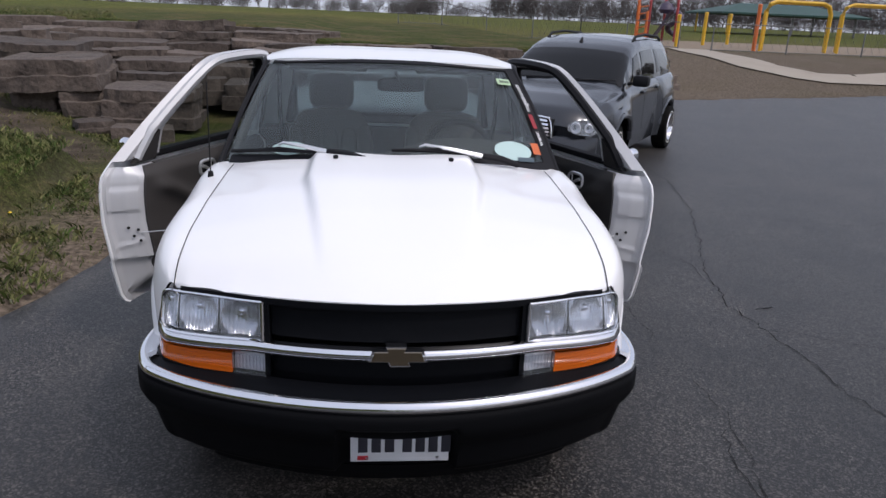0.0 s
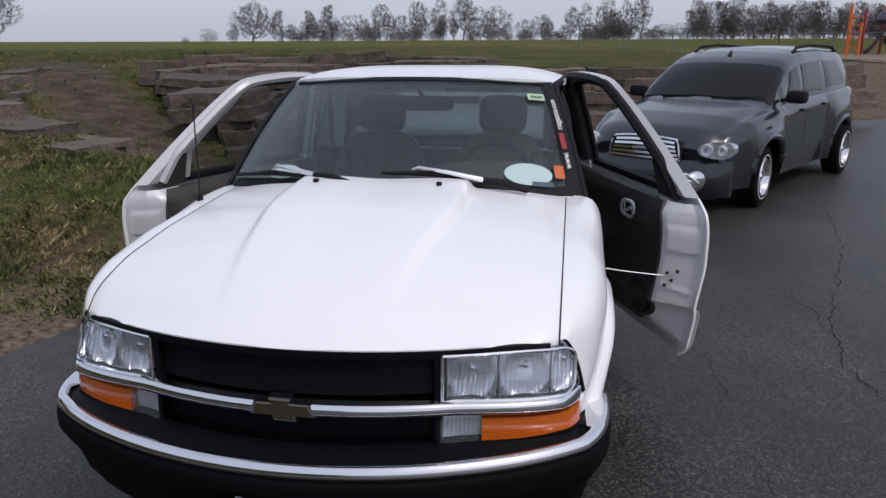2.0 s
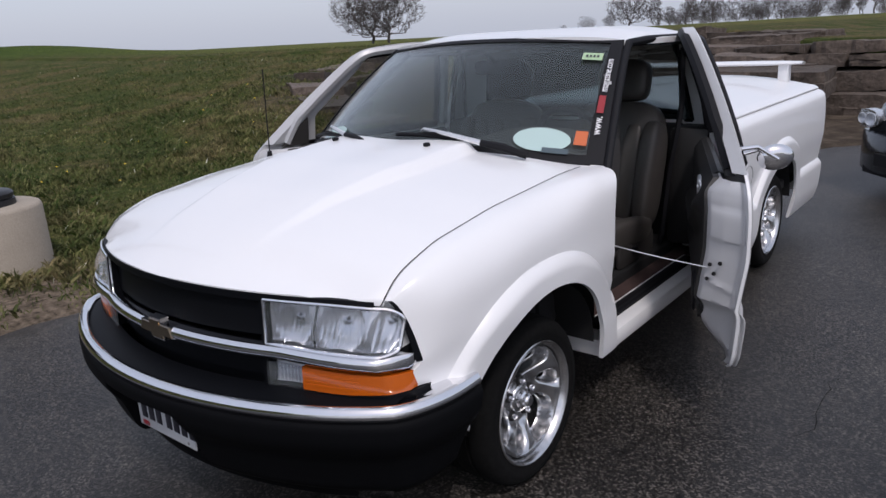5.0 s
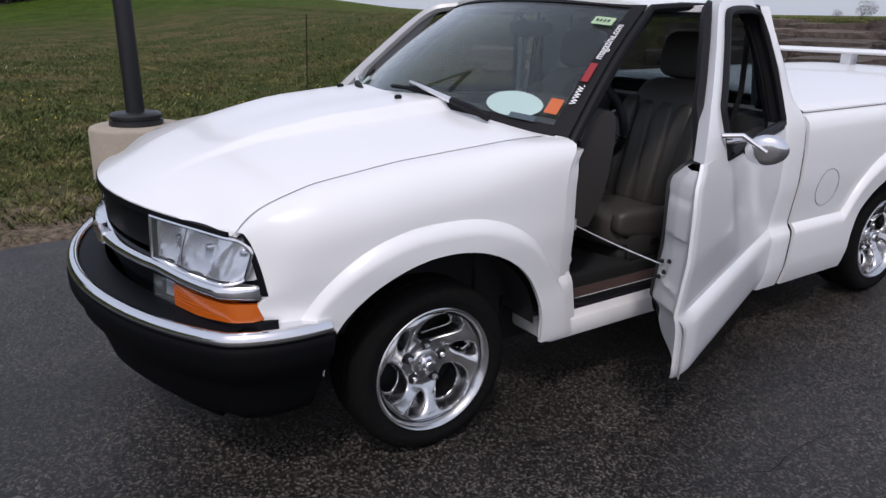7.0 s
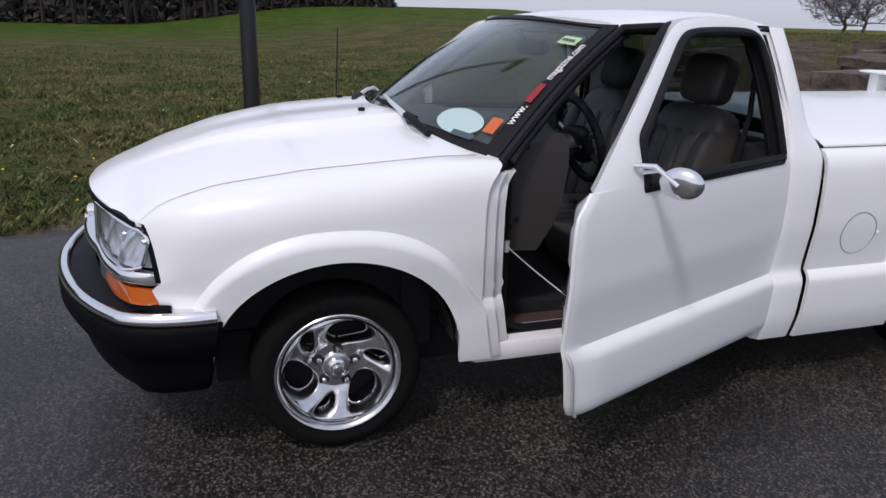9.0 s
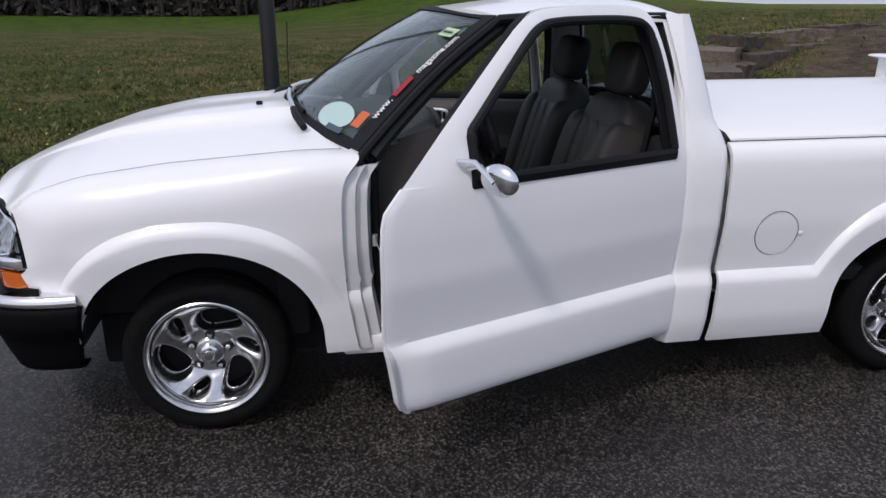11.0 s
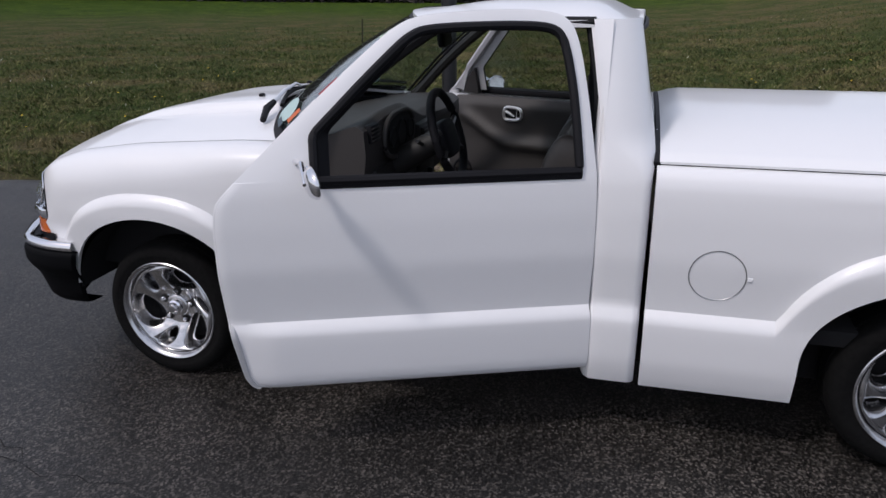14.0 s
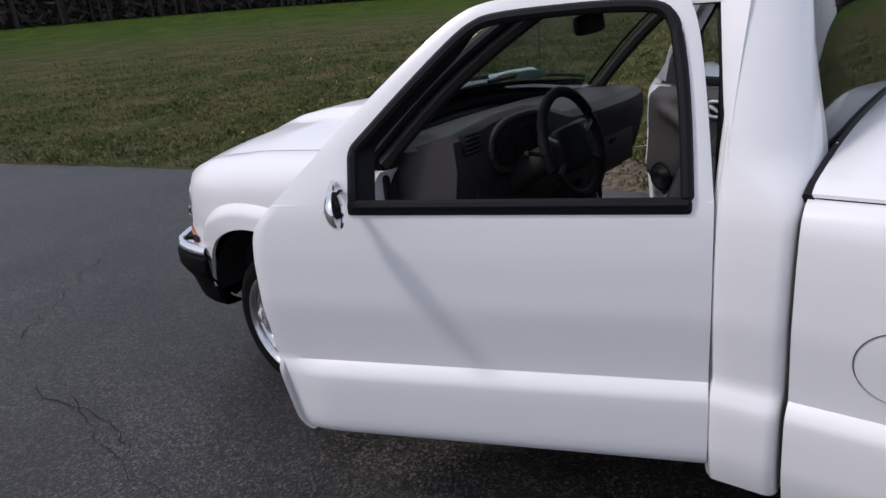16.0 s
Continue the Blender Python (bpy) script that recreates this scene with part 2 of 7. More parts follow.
def mixed(a, b, fac, kind="MIX"):
    mx = n.new("ShaderNodeMixRGB")
    mx.blend_type = kind
    if isinstance(fac, float):
        mx.inputs[0].default_value = fac
    else:
        l.new(fac, mx.inputs[0])
    l.new(a, mx.inputs[1]), l.new(b, mx.inputs[2])
    return mx.outputs[0]


patches = ramp_noise(0.75, 6, ((0.34, (0.018, 0.042, 0.007)), (0.47, (0.047, 0.058, 0.016)), (0.60, (0.108, 0.084, 0.048))))[0]
tufts, tuft_h = ramp_noise(7, 8, ((0.38, (0.008, 0.017, 0.005)), (0.51, (0.036, 0.046, 0.014)), (0.66, (0.115, 0.092, 0.054))), 0.7)
last = mixed(patches, tufts, 0.5)
meadow = ramp_noise(2.5, 9, ((0.35, (0.015, 0.040, 0.003)), (0.65, (0.056, 0.086, 0.012))), 0.8)[0]
meadow = mixed(meadow, ramp_noise(0.6, 7, ((0.40, (0.45, 0.55, 0.5)), (0.52, (0.95, 0.95, 0.9)), (0.64, (1.55, 1.35, 1.5))), 0.7)[0], 0.8, "MULTIPLY")
hay = ramp_noise(0.8, 9, ((0.35, (0.060, 0.064, 0.018)), (0.65, (0.125, 0.112, 0.045))), 0.75)[0]
dryfac = n.new("ShaderNodeAttribute")
dryfac.attribute_name = "dry"
meadow = mixed(meadow, hay, dryfac.outputs["Fac"])
fieldfac = n.new("ShaderNodeAttribute")
fieldfac.attribute_name = "field"
last = mixed(last, meadow, fieldfac.outputs["Fac"])
specks, _ = ramp_noise(55, 4, ((0.37, (0.32, 0.33, 0.32)), (0.68, (2.35, 2.25, 2.05))), 0.7)
last = mixed(last, specks, 0.8, "MULTIPLY")
clumps, _ = ramp_noise(20, 5, ((0.38, (0.55, 0.60, 0.5)), (0.64, (1.5, 1.42, 1.3))), 0.7)
last = mixed(last, clumps, 0.8, "MULTIPLY")
bp = n.new("ShaderNodeBump")
bp.inputs["Strength"].default_value, bp.inputs["Distance"].default_value = 0.8, 0.05
l.new(tuft_h, bp.inputs["Height"]), l.new(bp.outputs[0], n["Principled BSDF"].inputs["Normal"])


def steps(edges):
    out = []
    for a, b, d in edges:
        k = max(1, round((b - a) / d))
        out += [a + (b - a) * i / k for i in range(k)]
    return out + [edges[-1][1]]


gx = steps([(-3000, -400, 650), (-400, -100, 30), (-100, -30, 5), (-30, -12, 1.0), (-12, 8, 0.25), (8, 30, 1.0), (30, 100, 6), (100, 400, 40), (400, 3000, 650)])
gy = steps([(-3000, -400, 650), (-400, -60, 40), (-60, -14, 4), (-14, -8, 0.6), (-8, 17, 0.25), (17, 40, 1.0), (40, 120, 5), (120, 400, 35), (400, 3000, 650)])
vs, fs = [], []
for y in gy:
    for x in gx:
        w = west_edge(y)
        z = terrain(x, y)
        if y < 14 and x > (w - 0.1 if y < 7.8 else 0.4 + y - 7.8):
            z = -0.05
        elif y < 24 and -14 < x < 7:
            z += 0.025 * noise.noise(Vector((x * 1.3, y * 1.3, 0))) + 0.012 * noise.noise(Vector((x * 5, y * 5, 3))) + 0.01
        if x > 6.6 and y < 14.0 + 0.42 * (x - 6.6) - 0.1:
            z = -0.05
        vs.append((x, y, z))
w = len(gx)
fs = [(j * w + i, j * w + i + 1, (j + 1) * w + i + 1, (j + 1) * w + i) for j in range(len(gy) - 1) for i in range(w - 1)]
bare, gravel = [0.0] * len(vs), [0.0] * len(vs)
for i, (x, y, z) in enumerate(vs):
    w_ = west_edge(y)
    q = 0.5 * noise.noise(Vector((x * 1.1, y * 1.1, 2))) + 0.4 * noise.noise(Vector((x * 4, y * 4, 2)))
    b = smoothstep(1.9, 0.3, w_ - x + 1.3 * q) * (0.22 + 0.78 * smoothstep(-2.4, -0.8, y)) if y < 9 else 0.0                       # verge along the asphalt
    b = max(b, smoothstep(1.6, 0.6, abs(x + 4.2 + 1.0 * (y - 5.85)) * 0.95 + q) * smoothstep(4.6, 5.6, y) * smoothstep(16, 12, y))   # trodden way between the stones
    b = max(b, smoothstep(-2.6, -1.2, x) * smoothstep(5.5, 7.5, y) * smoothstep(12, 11.4, y))   # below the wall
    if x > 5.0 and y > 12:
        b = max(b, (0.95 + 0.7 * q) * smoothstep(34, 27, y) * smoothstep(24, 19, x))              # worn bank by the playground
    if -12 < x < -3.5 and 4 < y < 14:                  # soil round the curving row of slabs
        d = min(math.hypot(x - px, y - py) for px, py in ARM_LINE)
        b = max(b, 0.75 * smoothstep(1.3, 0.45, d + 0.9 * q))
    bare[i] = min(1.0, max(0.0, b))
    gravel[i] = max(smoothstep(2.2, 0.4, w_ - x + 0.8 * q) if y < 5.5 else 0.0, float(x > 5.0))
ground = tagged(mesh_object("ground", vs, fs, GRASS, angle=180), "patchy early spring lawn and fields, green and straw-coloured", "lawn", kind="structure")

at = ground.data.attributes.new("bare", "FLOAT", "POINT")
co = np.empty(len(ground.data.vertices) * 3)
ground.data.vertices.foreach_get("co", co)
where = {(round(x, 4), round(y, 4)): k for (x, y, z), k in zip(vs, bare)}
at.data.foreach_set("value", [where.get((round(float(co[3 * i]), 4), round(float(co[3 * i + 1]), 4)), 0.0) for i in range(len(co) // 3)])
ga = ground.data.attributes.new("gravel", "FLOAT", "POINT")
where = {(round(x, 4), round(y, 4)): k for (x, y, z), k in zip(vs, gravel)}
ga.data.foreach_set("value", [where.get((round(float(co[3 * i]), 4), round(float(co[3 * i + 1]), 4)), 0.0) for i in range(len(co) // 3)])
fa = ground.data.attributes.new("field", "FLOAT", "POINT")
fa.data.foreach_set("value", [smoothstep(27, 52, math.hypot(float(co[3 * i]) + 2, float(co[3 * i + 1]) - 2) + 5.0 * noise.noise(Vector((float(co[3 * i]) * 0.25, float(co[3 * i + 1]) * 0.25, 8)))) for i in range(len(co) // 3)])
da = ground.data.attributes.new("dry", "FLOAT", "POINT")
da.data.foreach_set("value", [max(0.55 * smoothstep(0.3, 0.7, math.atan2(y, max(0.01, -x))), smoothstep(0.95, 1.30, math.atan2(y, max(0.01, -x))) * (0.45 + 0.55 * smoothstep(75, 38, math.hypot(x, y)))) for x, y in zip(co[0::3], co[1::3])])
n, l = GRASS.node_tree.nodes, GRASS.node_tree.links
an, soil, tq = n.new("ShaderNodeAttribute"), n.new("ShaderNodeValToRGB"), n.new("ShaderNodeTexNoise")
an.attribute_name = "bare"
tq.inputs["Scale"].default_value, tq.inputs["Detail"].default_value = 22, 8
l.new(tc.outputs["Object"], tq.inputs["Vector"])
soil.color_ramp.elements[0].position, soil.color_ramp.elements[0].color = 0.32, (0.050, 0.040, 0.029, 1)
soil.color_ramp.elements[1].position, soil.color_ramp.elements[1].color = 0.70, (0.210, 0.165, 0.125, 1)
l.new(tq.outputs["Fac"], soil.inputs[0])
earth = ramp_noise(3.0, 9, ((0.34, (0.036, 0.028, 0.021)), (0.52, (0.070, 0.055, 0.042)), (0.70, (0.125, 0.100, 0.078))), 0.7)[0]
gn = n.new("ShaderNodeAttribute")
gn.attribute_name = "gravel"
mx = n.new("ShaderNodeMixRGB")
l.new(an.outputs["Fac"], mx.inputs[0]), l.new(last, mx.inputs[1]), l.new(mixed(earth, soil.outputs[0], gn.outputs["Fac"]), mx.inputs[2])
l.new(mx.outputs[0], n["Principled BSDF"].inputs["Base Color"])

ASPHALT = material("asphalt", (0.052, 0.051, 0.053), 0.47, spec=0.48)
nt = ASPHALT.node_tree
nt.nodes["Principled BSDF"].inputs["Diffuse Roughness"].default_value = 1.0
n, l = nt.nodes, nt.links
b = n["Principled BSDF"]
tc = n.new("ShaderNodeTexCoord")
vo = n.new("ShaderNodeTexVoronoi")
vo.inputs["Scale"].default_value = 135
no = n.new("ShaderNodeTexNoise")
no.inputs["Scale"].default_value, no.inputs["Detail"].default_value, no.inputs["Roughness"].default_value = 1.1, 9, 0.68
fine = n.new("ShaderNodeTexNoise")
fine.inputs["Scale"].default_value, fine.inputs["Detail"].default_value, fine.inputs["Roughness"].default_value = 60, 4, 0.8
for t in (vo, no, fine):
    l.new(tc.outputs["Object"], t.inputs["Vector"])
sep = n.new("ShaderNodeSeparateColor")
l.new(vo.outputs["Color"], sep.inputs[0])
r1 = n.new("ShaderNodeValToRGB")               # stones in the binder: mostly dark, a few pale
for k, (p, c) in enumerate(((0.0, 0.003), (0.35, 0.008), (0.66, 0.027), (1.0, 0.112))):
    e = r1.color_ramp.elements[k] if k in (0, ) else (r1.color_ramp.elements[-1] if k == 3 else r1.color_ramp.elements.new(p))
    e.position, e.color = p, (c, c * 0.93, c * 0.87, 1)
l.new(sep.outputs[0], r1.inputs[0])
r3 = n.new("ShaderNodeValToRGB")
r3.color_ramp.elements[0].position, r3.color_ramp.elements[0].color = 0.36, (0.35, 0.35, 0.36, 1)
r3.color_ramp.elements[1].position, r3.color_ramp.elements[1].color = 0.66, (1.5, 1.48, 1.46, 1)
l.new(fine.outputs["Fac"], r3.inputs[0])
r2 = n.new("ShaderNodeValToRGB")
r2.color_ramp.elements[0].position, r2.color_ramp.elements[0].color = 0.34, (0.50, 0.49, 0.49, 1)
r2.color_ramp.elements[1].position, r2.color_ramp.elements[1].color = 0.66, (1.40, 1.36, 1.30, 1)
l.new(no.outputs["Fac"], r2.inputs[0])
col = mixed(mixed(r1.outputs[0], r3.outputs[0], 1.0, "MULTIPLY"), r2.outputs[0], 1.0, "MULTIPLY")
l.new(col, b.inputs["Base Color"])
bp = n.new("ShaderNodeBump")
bp.inputs["Strength"].default_value, bp.inputs["Distance"].default_value = 0.7, 0.004
l.new(fine.outputs["Fac"], bp.inputs["Height"]), l.new(bp.outputs[0], b.inputs["Normal"])

# asphalt: a strip from the west edge out to the east, with a ragged rim
ay = steps([(-60, -14, 4), (-14, 8.4, 0.12), (8.4, 14, 0.4)])
vs, fs = [], []
for y in ay:
    wv = west_edge(y) if y < 7.8 else 0.4 + (y - 7.8) * 1.0
    jag = 0.045 * noise.noise(Vector((3.1 * y, 1.7, 0))) + 0.02 * noise.noise(Vector((11 * y, 4, 0)))
    east = [wv + jag - 0.06, wv + jag, wv + 0.3] + [wv + 0.3 + (70 - wv) * (k / 14) ** 2 for k in range(1, 15)]
    for k, x in enumerate(east):
        vs.append((x, y, -0.04 if k == 0 else 0.0))
w = 17
fs = [(j * w + i, j * w + i + 1, (j + 1) * w + i + 1, (j + 1) * w + i) for j in range(len(ay) - 1) for i in range(w - 1)]
# beyond y = 14 the far rim runs off to the east
o = len(vs)
xs = [6.6 + 63.4 * (k / 20) ** 1.5 for k in range(21)]
for x in xs:
    vs += [(x, 14.0, 0.0), (x, 14.0 + 0.42 * (x - 6.6) + 0.1 * noise.noise(Vector((x, 0, 7))), 0.0)]
fs += [(o + 2 * k, o + 2 * k + 2, o + 2 * k + 3, o + 2 * k + 1) for k in range(20)]
tagged(mesh_object("road", vs, fs, ASPHALT, angle=180), "worn dark grey asphalt parking lot with cracks", "asphalt", kind="structure")

# ---- pickup truck: x across (driver +), y to the rear, front axle at y = 0 ----
WHEELBASE, HUB_Z = 2.775, 0.292
SIDE = [(0.20, 0.800), (0.24, 0.818), (0.32, 0.838), (0.44, 0.846), (0.50, 0.846), (0.58, 0.856), (0.70, 0.872), (0.85, 0.872), (0.95, 0.864),
        (1.00, 0.853), (1.10, 0.824), (1.20, 0.793), (1.32, 0.750), (1.42, 0.708), (1.46, 0.690)]
ZSEAM = [(-0.66, 0.77), (-0.62, 0.805), (-0.58, 0.848), (-0.53, 0.885), (-0.36, 0.935), (-0.08, 0.972), (0.36, 1.002), (0.62, 1.004)]
ZCENTRE = [(-0.84, 0.82), (-0.80, 0.850), (-0.72, 0.892), (-0.57, 0.948), (-0.35, 1.008), (-0.1, 1.046), (0.2, 1.072), (0.42, 1.084)]
SEAM_X = 0.722


def smooth_table(table, v):
    """A table read with its corners rounded off."""
    return sum(lerp_table(table, v + d) for d in (-0.03, -0.015, 0, 0.015, 0.03)) / 5


def taper(y):
    """How much narrower the nose is than the middle."""
    return 0.075 * max(0.0, (-0.15 - y) / 0.42) ** 2 if y < -0.15 else 0.0


def ridge(y):
    """The height of the moulded line that runs over the arches and along the flanks."""
    z = 0.515
    for yc in (0.0, WHEELBASE):
        d = 1 - (abs(y - yc) / 0.51) ** 2.4
        if d > 0:
            z = max(z, 0.33 + 0.475 * math.sqrt(d))
    return z


def flank(y, z):
    """Half width of the body at that length and height."""
    zr = ridge(y)
    x = lerp_table(SIDE, z) * 0.5 + (lerp_table(SIDE, z - 0.02) + lerp_table(SIDE, z + 0.02)) * 0.25
    t = min(1.0, max(0.0, (zr - z) / 0.048))          # sharp above, rolling out below
    return x - taper(y) + 0.029 * (1 - (1 - t) ** 2.0)


def arch(y, yc):
    """The lower rim of a wing over the wheel, or None beside it."""
    d = 1 - ((y - yc) / 0.40) ** 2
    return HUB_Z + 0.09 + (0.328 if yc < 1 else 0.300) * math.sqrt(d) if d > 0 else None


truck = tagged(new("pickup_truck"), "white lowered pickup truck with both doors open on asphalt", "pickup truck")


hl_lo, hl_hi = lambda x: 0.706 - 0.028 * x * x, lambda x: 0.840 - 0.03 * x * x - 0.22 * max(0, x - 0.54) ** 2


HOODLINE = lambda x: hl_hi(x) + 0.008


def outer(z):
    """Where the wing's leading edge cuts the front: in at the bonnet, out at the bumper."""
    return 0.722 + 0.098 * min(1.0, max(0.0, (0.834 - z) / 0.269)) ** 0.45


def outer_z(x):
    return 0.834 - 0.269 * min(1.0, max(0.0, (x - 0.722) / 0.098)) ** (1 / 0.45)


DOOR_FRONT = [(0.272, 0.575), (0.282, 0.556), (0.32, 0.536), (0.50, 0.503), (0.68, 0.492), (0.82, 0.491), (0.89, 0.497), (0.925, 0.508), (0.955, 0.535), (0.985, 0.566)]


def columns(a, b, yc):
    """Lengths for the columns of a wing: close together where the arch is steep."""
    ys = set(np.linspace(a, b, int((b - a) / 0.02)).tolist())
    for k in range(49):
        ys.add(yc - 0.3999 * math.cos(math.pi * k / 48))
    ys |= {yc - 0.4002, yc + 0.4002}
    return sorted(y for y in ys if a <= y <= b)


def wing(name, s, a, b, yc, zbase, top, label=""):
    """A side panel from length a to b with a wheel arch; top(y) gives the rows' upper places as a list of (x, z)."""
    def row(y):
        zb = arch(y, yc) or zbase(y)
        cap = top(y)
        z1, zr = cap[0][1], ridge(y)
        zl = min(max(zr - 0.048, zb + 0.004), z1 - 0.06)
        zu = max(min(zr, z1 - 0.02), zl + 0.004)
        zz = [zb + (zl - zb) * j / 14 for j in range(14)] + [zl + (zu - zl) * j / 6 for j in range(6)] + [zu + (z1 - zu) * j / 14 for j in range(14)]
        return [(flank(y, z), z) for z in zz] + cap

    vs, count = [], 0
    k = len(row(b))
    cut = -0.42
    if a < cut:                      # the nose: each row runs forward to meet the front's surface
        tip, edge = [], []
        for j in range(k):
            yf = -0.55
            for _ in range(14):
                x, z = row(yf)[j]
                z = min(z, HOODLINE(0.708)) if z > 0.70 else z
                x = min(x, outer(z))
                yf = 0.5 * yf + 0.5 * (face_y(x, z) - 0.002)
            tip.append(yf), edge.append((x, z))
        for c in range(14):
            for j in range(k):
                f = c / 14
                y = tip[j] + (cut - tip[j]) * f
                x, z = row(y)[j]
                xt, zt = row(tip[j])[j]
                q = (1 - f) ** 2          # turns in and down to the lamps
                vs.append(Vector(((x + (edge[j][0] - xt) * q) * s, y, z + (edge[j][1] - zt) * q)))
            count += 1
    for y in columns(max(a, cut), b, yc):
        vs += [Vector((x * s, y, z)) for x, z in row(y)]
        count += 1
    if a < cut:                      # the rear edge follows the slanted front of the door
        for v in vs:
            if v.y > 0.36:
                v.y = 0.36 + (v.y - 0.36) * (0.486 + 0.90 * max(0.0, lerp_table(DOOR_FRONT, v.z) - 0.492) - 0.36) / (b - 0.36)
    fs = [(i * k + j, i * k + j + 1, (i + 1) * k + j + 1, (i + 1) * k + j) for i in range(count - 1) for j in range(k - 1)]
    return mesh_object(name, *thick(vs, fs, lambda v: Vector((v.x - 0.016 * s, v.y, v.z - (0.01 if v.z > 0.8 else 0)))), WHITE, truck, label, angle=33)


def fender_top(y):
    """From the flank over the shoulder to the bonnet's gap."""
    zt = smooth_table(ZSEAM, y)
    z0 = zt - 0.15
    x0 = flank(y, z0)
    out = []
    for k in range(9):
        t = math.pi / 2 * k / 8
        e = 0.30 * smoothstep(0.05, 0.45, y)          # squarer shoulder towards the windshield
        out.append((SEAM_X + 0.004 + (x0 - SEAM_X - 0.004) * math.cos(t) ** (0.85 - e), z0 + (zt - z0) * math.sin(t) ** (0.95 - e)))
    return out


def bed_top(y):
    x0 = flank(y, 0.93)
    return [(x0, 0.93), (x0 - 0.008, 0.965), (x0 - 0.028, 0.99), (x0 - 0.055, 1.0), (x0 - 0.09, 1.0)]


def face_y(x, z):
    """The front's surface: bowed across and leaning back with height."""
    d = max(0.0, outer(z) - abs(x))                 # the corner: a flatter face, then a short side turned back
    k = d / 0.055 if d < 0.055 else max(0.0, 1 - (d - 0.055) / 0.30)
    corner = 0.055 * (k * k * (3 - 2 * k) * 0.4 + 0.6 * k) * smoothstep(0.845, 0.72, z)
    return -0.815 + 0.40 * x * x + 0.10 * x ** 6 + 0.06 * (z - 0.70) - corner


for s in (1, -1):
    wing("front_fender", s, -0.66, 0.488, 0.0, lambda y: 0.300 if y > 0 else 0.56, fender_top)
    wing("bed_side", s, 1.885, 3.86, WHEELBASE, lambda y: 0.22, bed_top)


# bonnet with a raised middle
def bonnet_z(x, y):
    zc, zs = smooth_table(ZCENTRE, y), smooth_table(ZSEAM, y)
    t = min(1, abs(x) / SEAM_X)
    z = zc - (zc - zs) * t ** 2.3
    b = 0.33 + 0.16 * min(0, y)
    return z + 0.034 * smoothstep(b + 0.040, b, abs(x)) * smoothstep(-0.78, 0.0, y) * (1 - 0.25 * smoothstep(0.25, 0.0, abs(x)))


def bonnet(u, v):
    x = (u * 2 - 1) * (SEAM_X - 0.001)
    zf = HOODLINE(abs(x))
    y0, y1 = face_y(x, zf) + 0.002, 0.285 + 0.49 * x * x
    v = v ** 1.25
    y = y0 + (y1 - y0) * v
    z = bonnet_z(x, y)
    z -= max(0, bonnet_z(x, y0) - zf) * (1 - min(1, (y - y0) / 0.17)) ** 2
    return Vector((x, y, z))


mesh_object("hood", *thick(*grid(120, 64, bonnet), lambda v: v - Vector((0, 0, 0.014))), WHITE, truck, "white hood with a raised centre and two ridges", angle=50)
for s in (1, -1):
    def gap(u, v):
        xm = SEAM_X + 0.0015
        y = -0.60 + (0.505 + 0.60) * v
        zf = HOODLINE(xm)
        y0 = face_y(xm, zf) - 0.004
        z = bonnet_z(xm, y) - max(0, bonnet_z(xm, y0) - zf) * (1 - min(1, max(0, y - y0) / 0.15)) ** 2
        return Vector((s * (xm + (u - 0.5) * 0.0038), y, z + 0.0012))
    # dark ribbon on the seam, painted for the shade in the gap
    mesh_object("hood_gap", *grid(1, 60, gap), VOID, truck)
# dark bay below the gaps, and the wheel housings: shade put into their colour
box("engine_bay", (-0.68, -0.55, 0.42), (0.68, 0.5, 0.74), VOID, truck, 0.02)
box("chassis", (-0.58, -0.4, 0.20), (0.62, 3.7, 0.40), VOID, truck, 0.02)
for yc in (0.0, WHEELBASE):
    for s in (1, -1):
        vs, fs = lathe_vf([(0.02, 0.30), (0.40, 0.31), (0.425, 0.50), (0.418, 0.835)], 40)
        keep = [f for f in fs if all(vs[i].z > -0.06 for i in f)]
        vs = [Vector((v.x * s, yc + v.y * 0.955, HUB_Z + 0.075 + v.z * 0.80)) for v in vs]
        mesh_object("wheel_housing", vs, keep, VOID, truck)


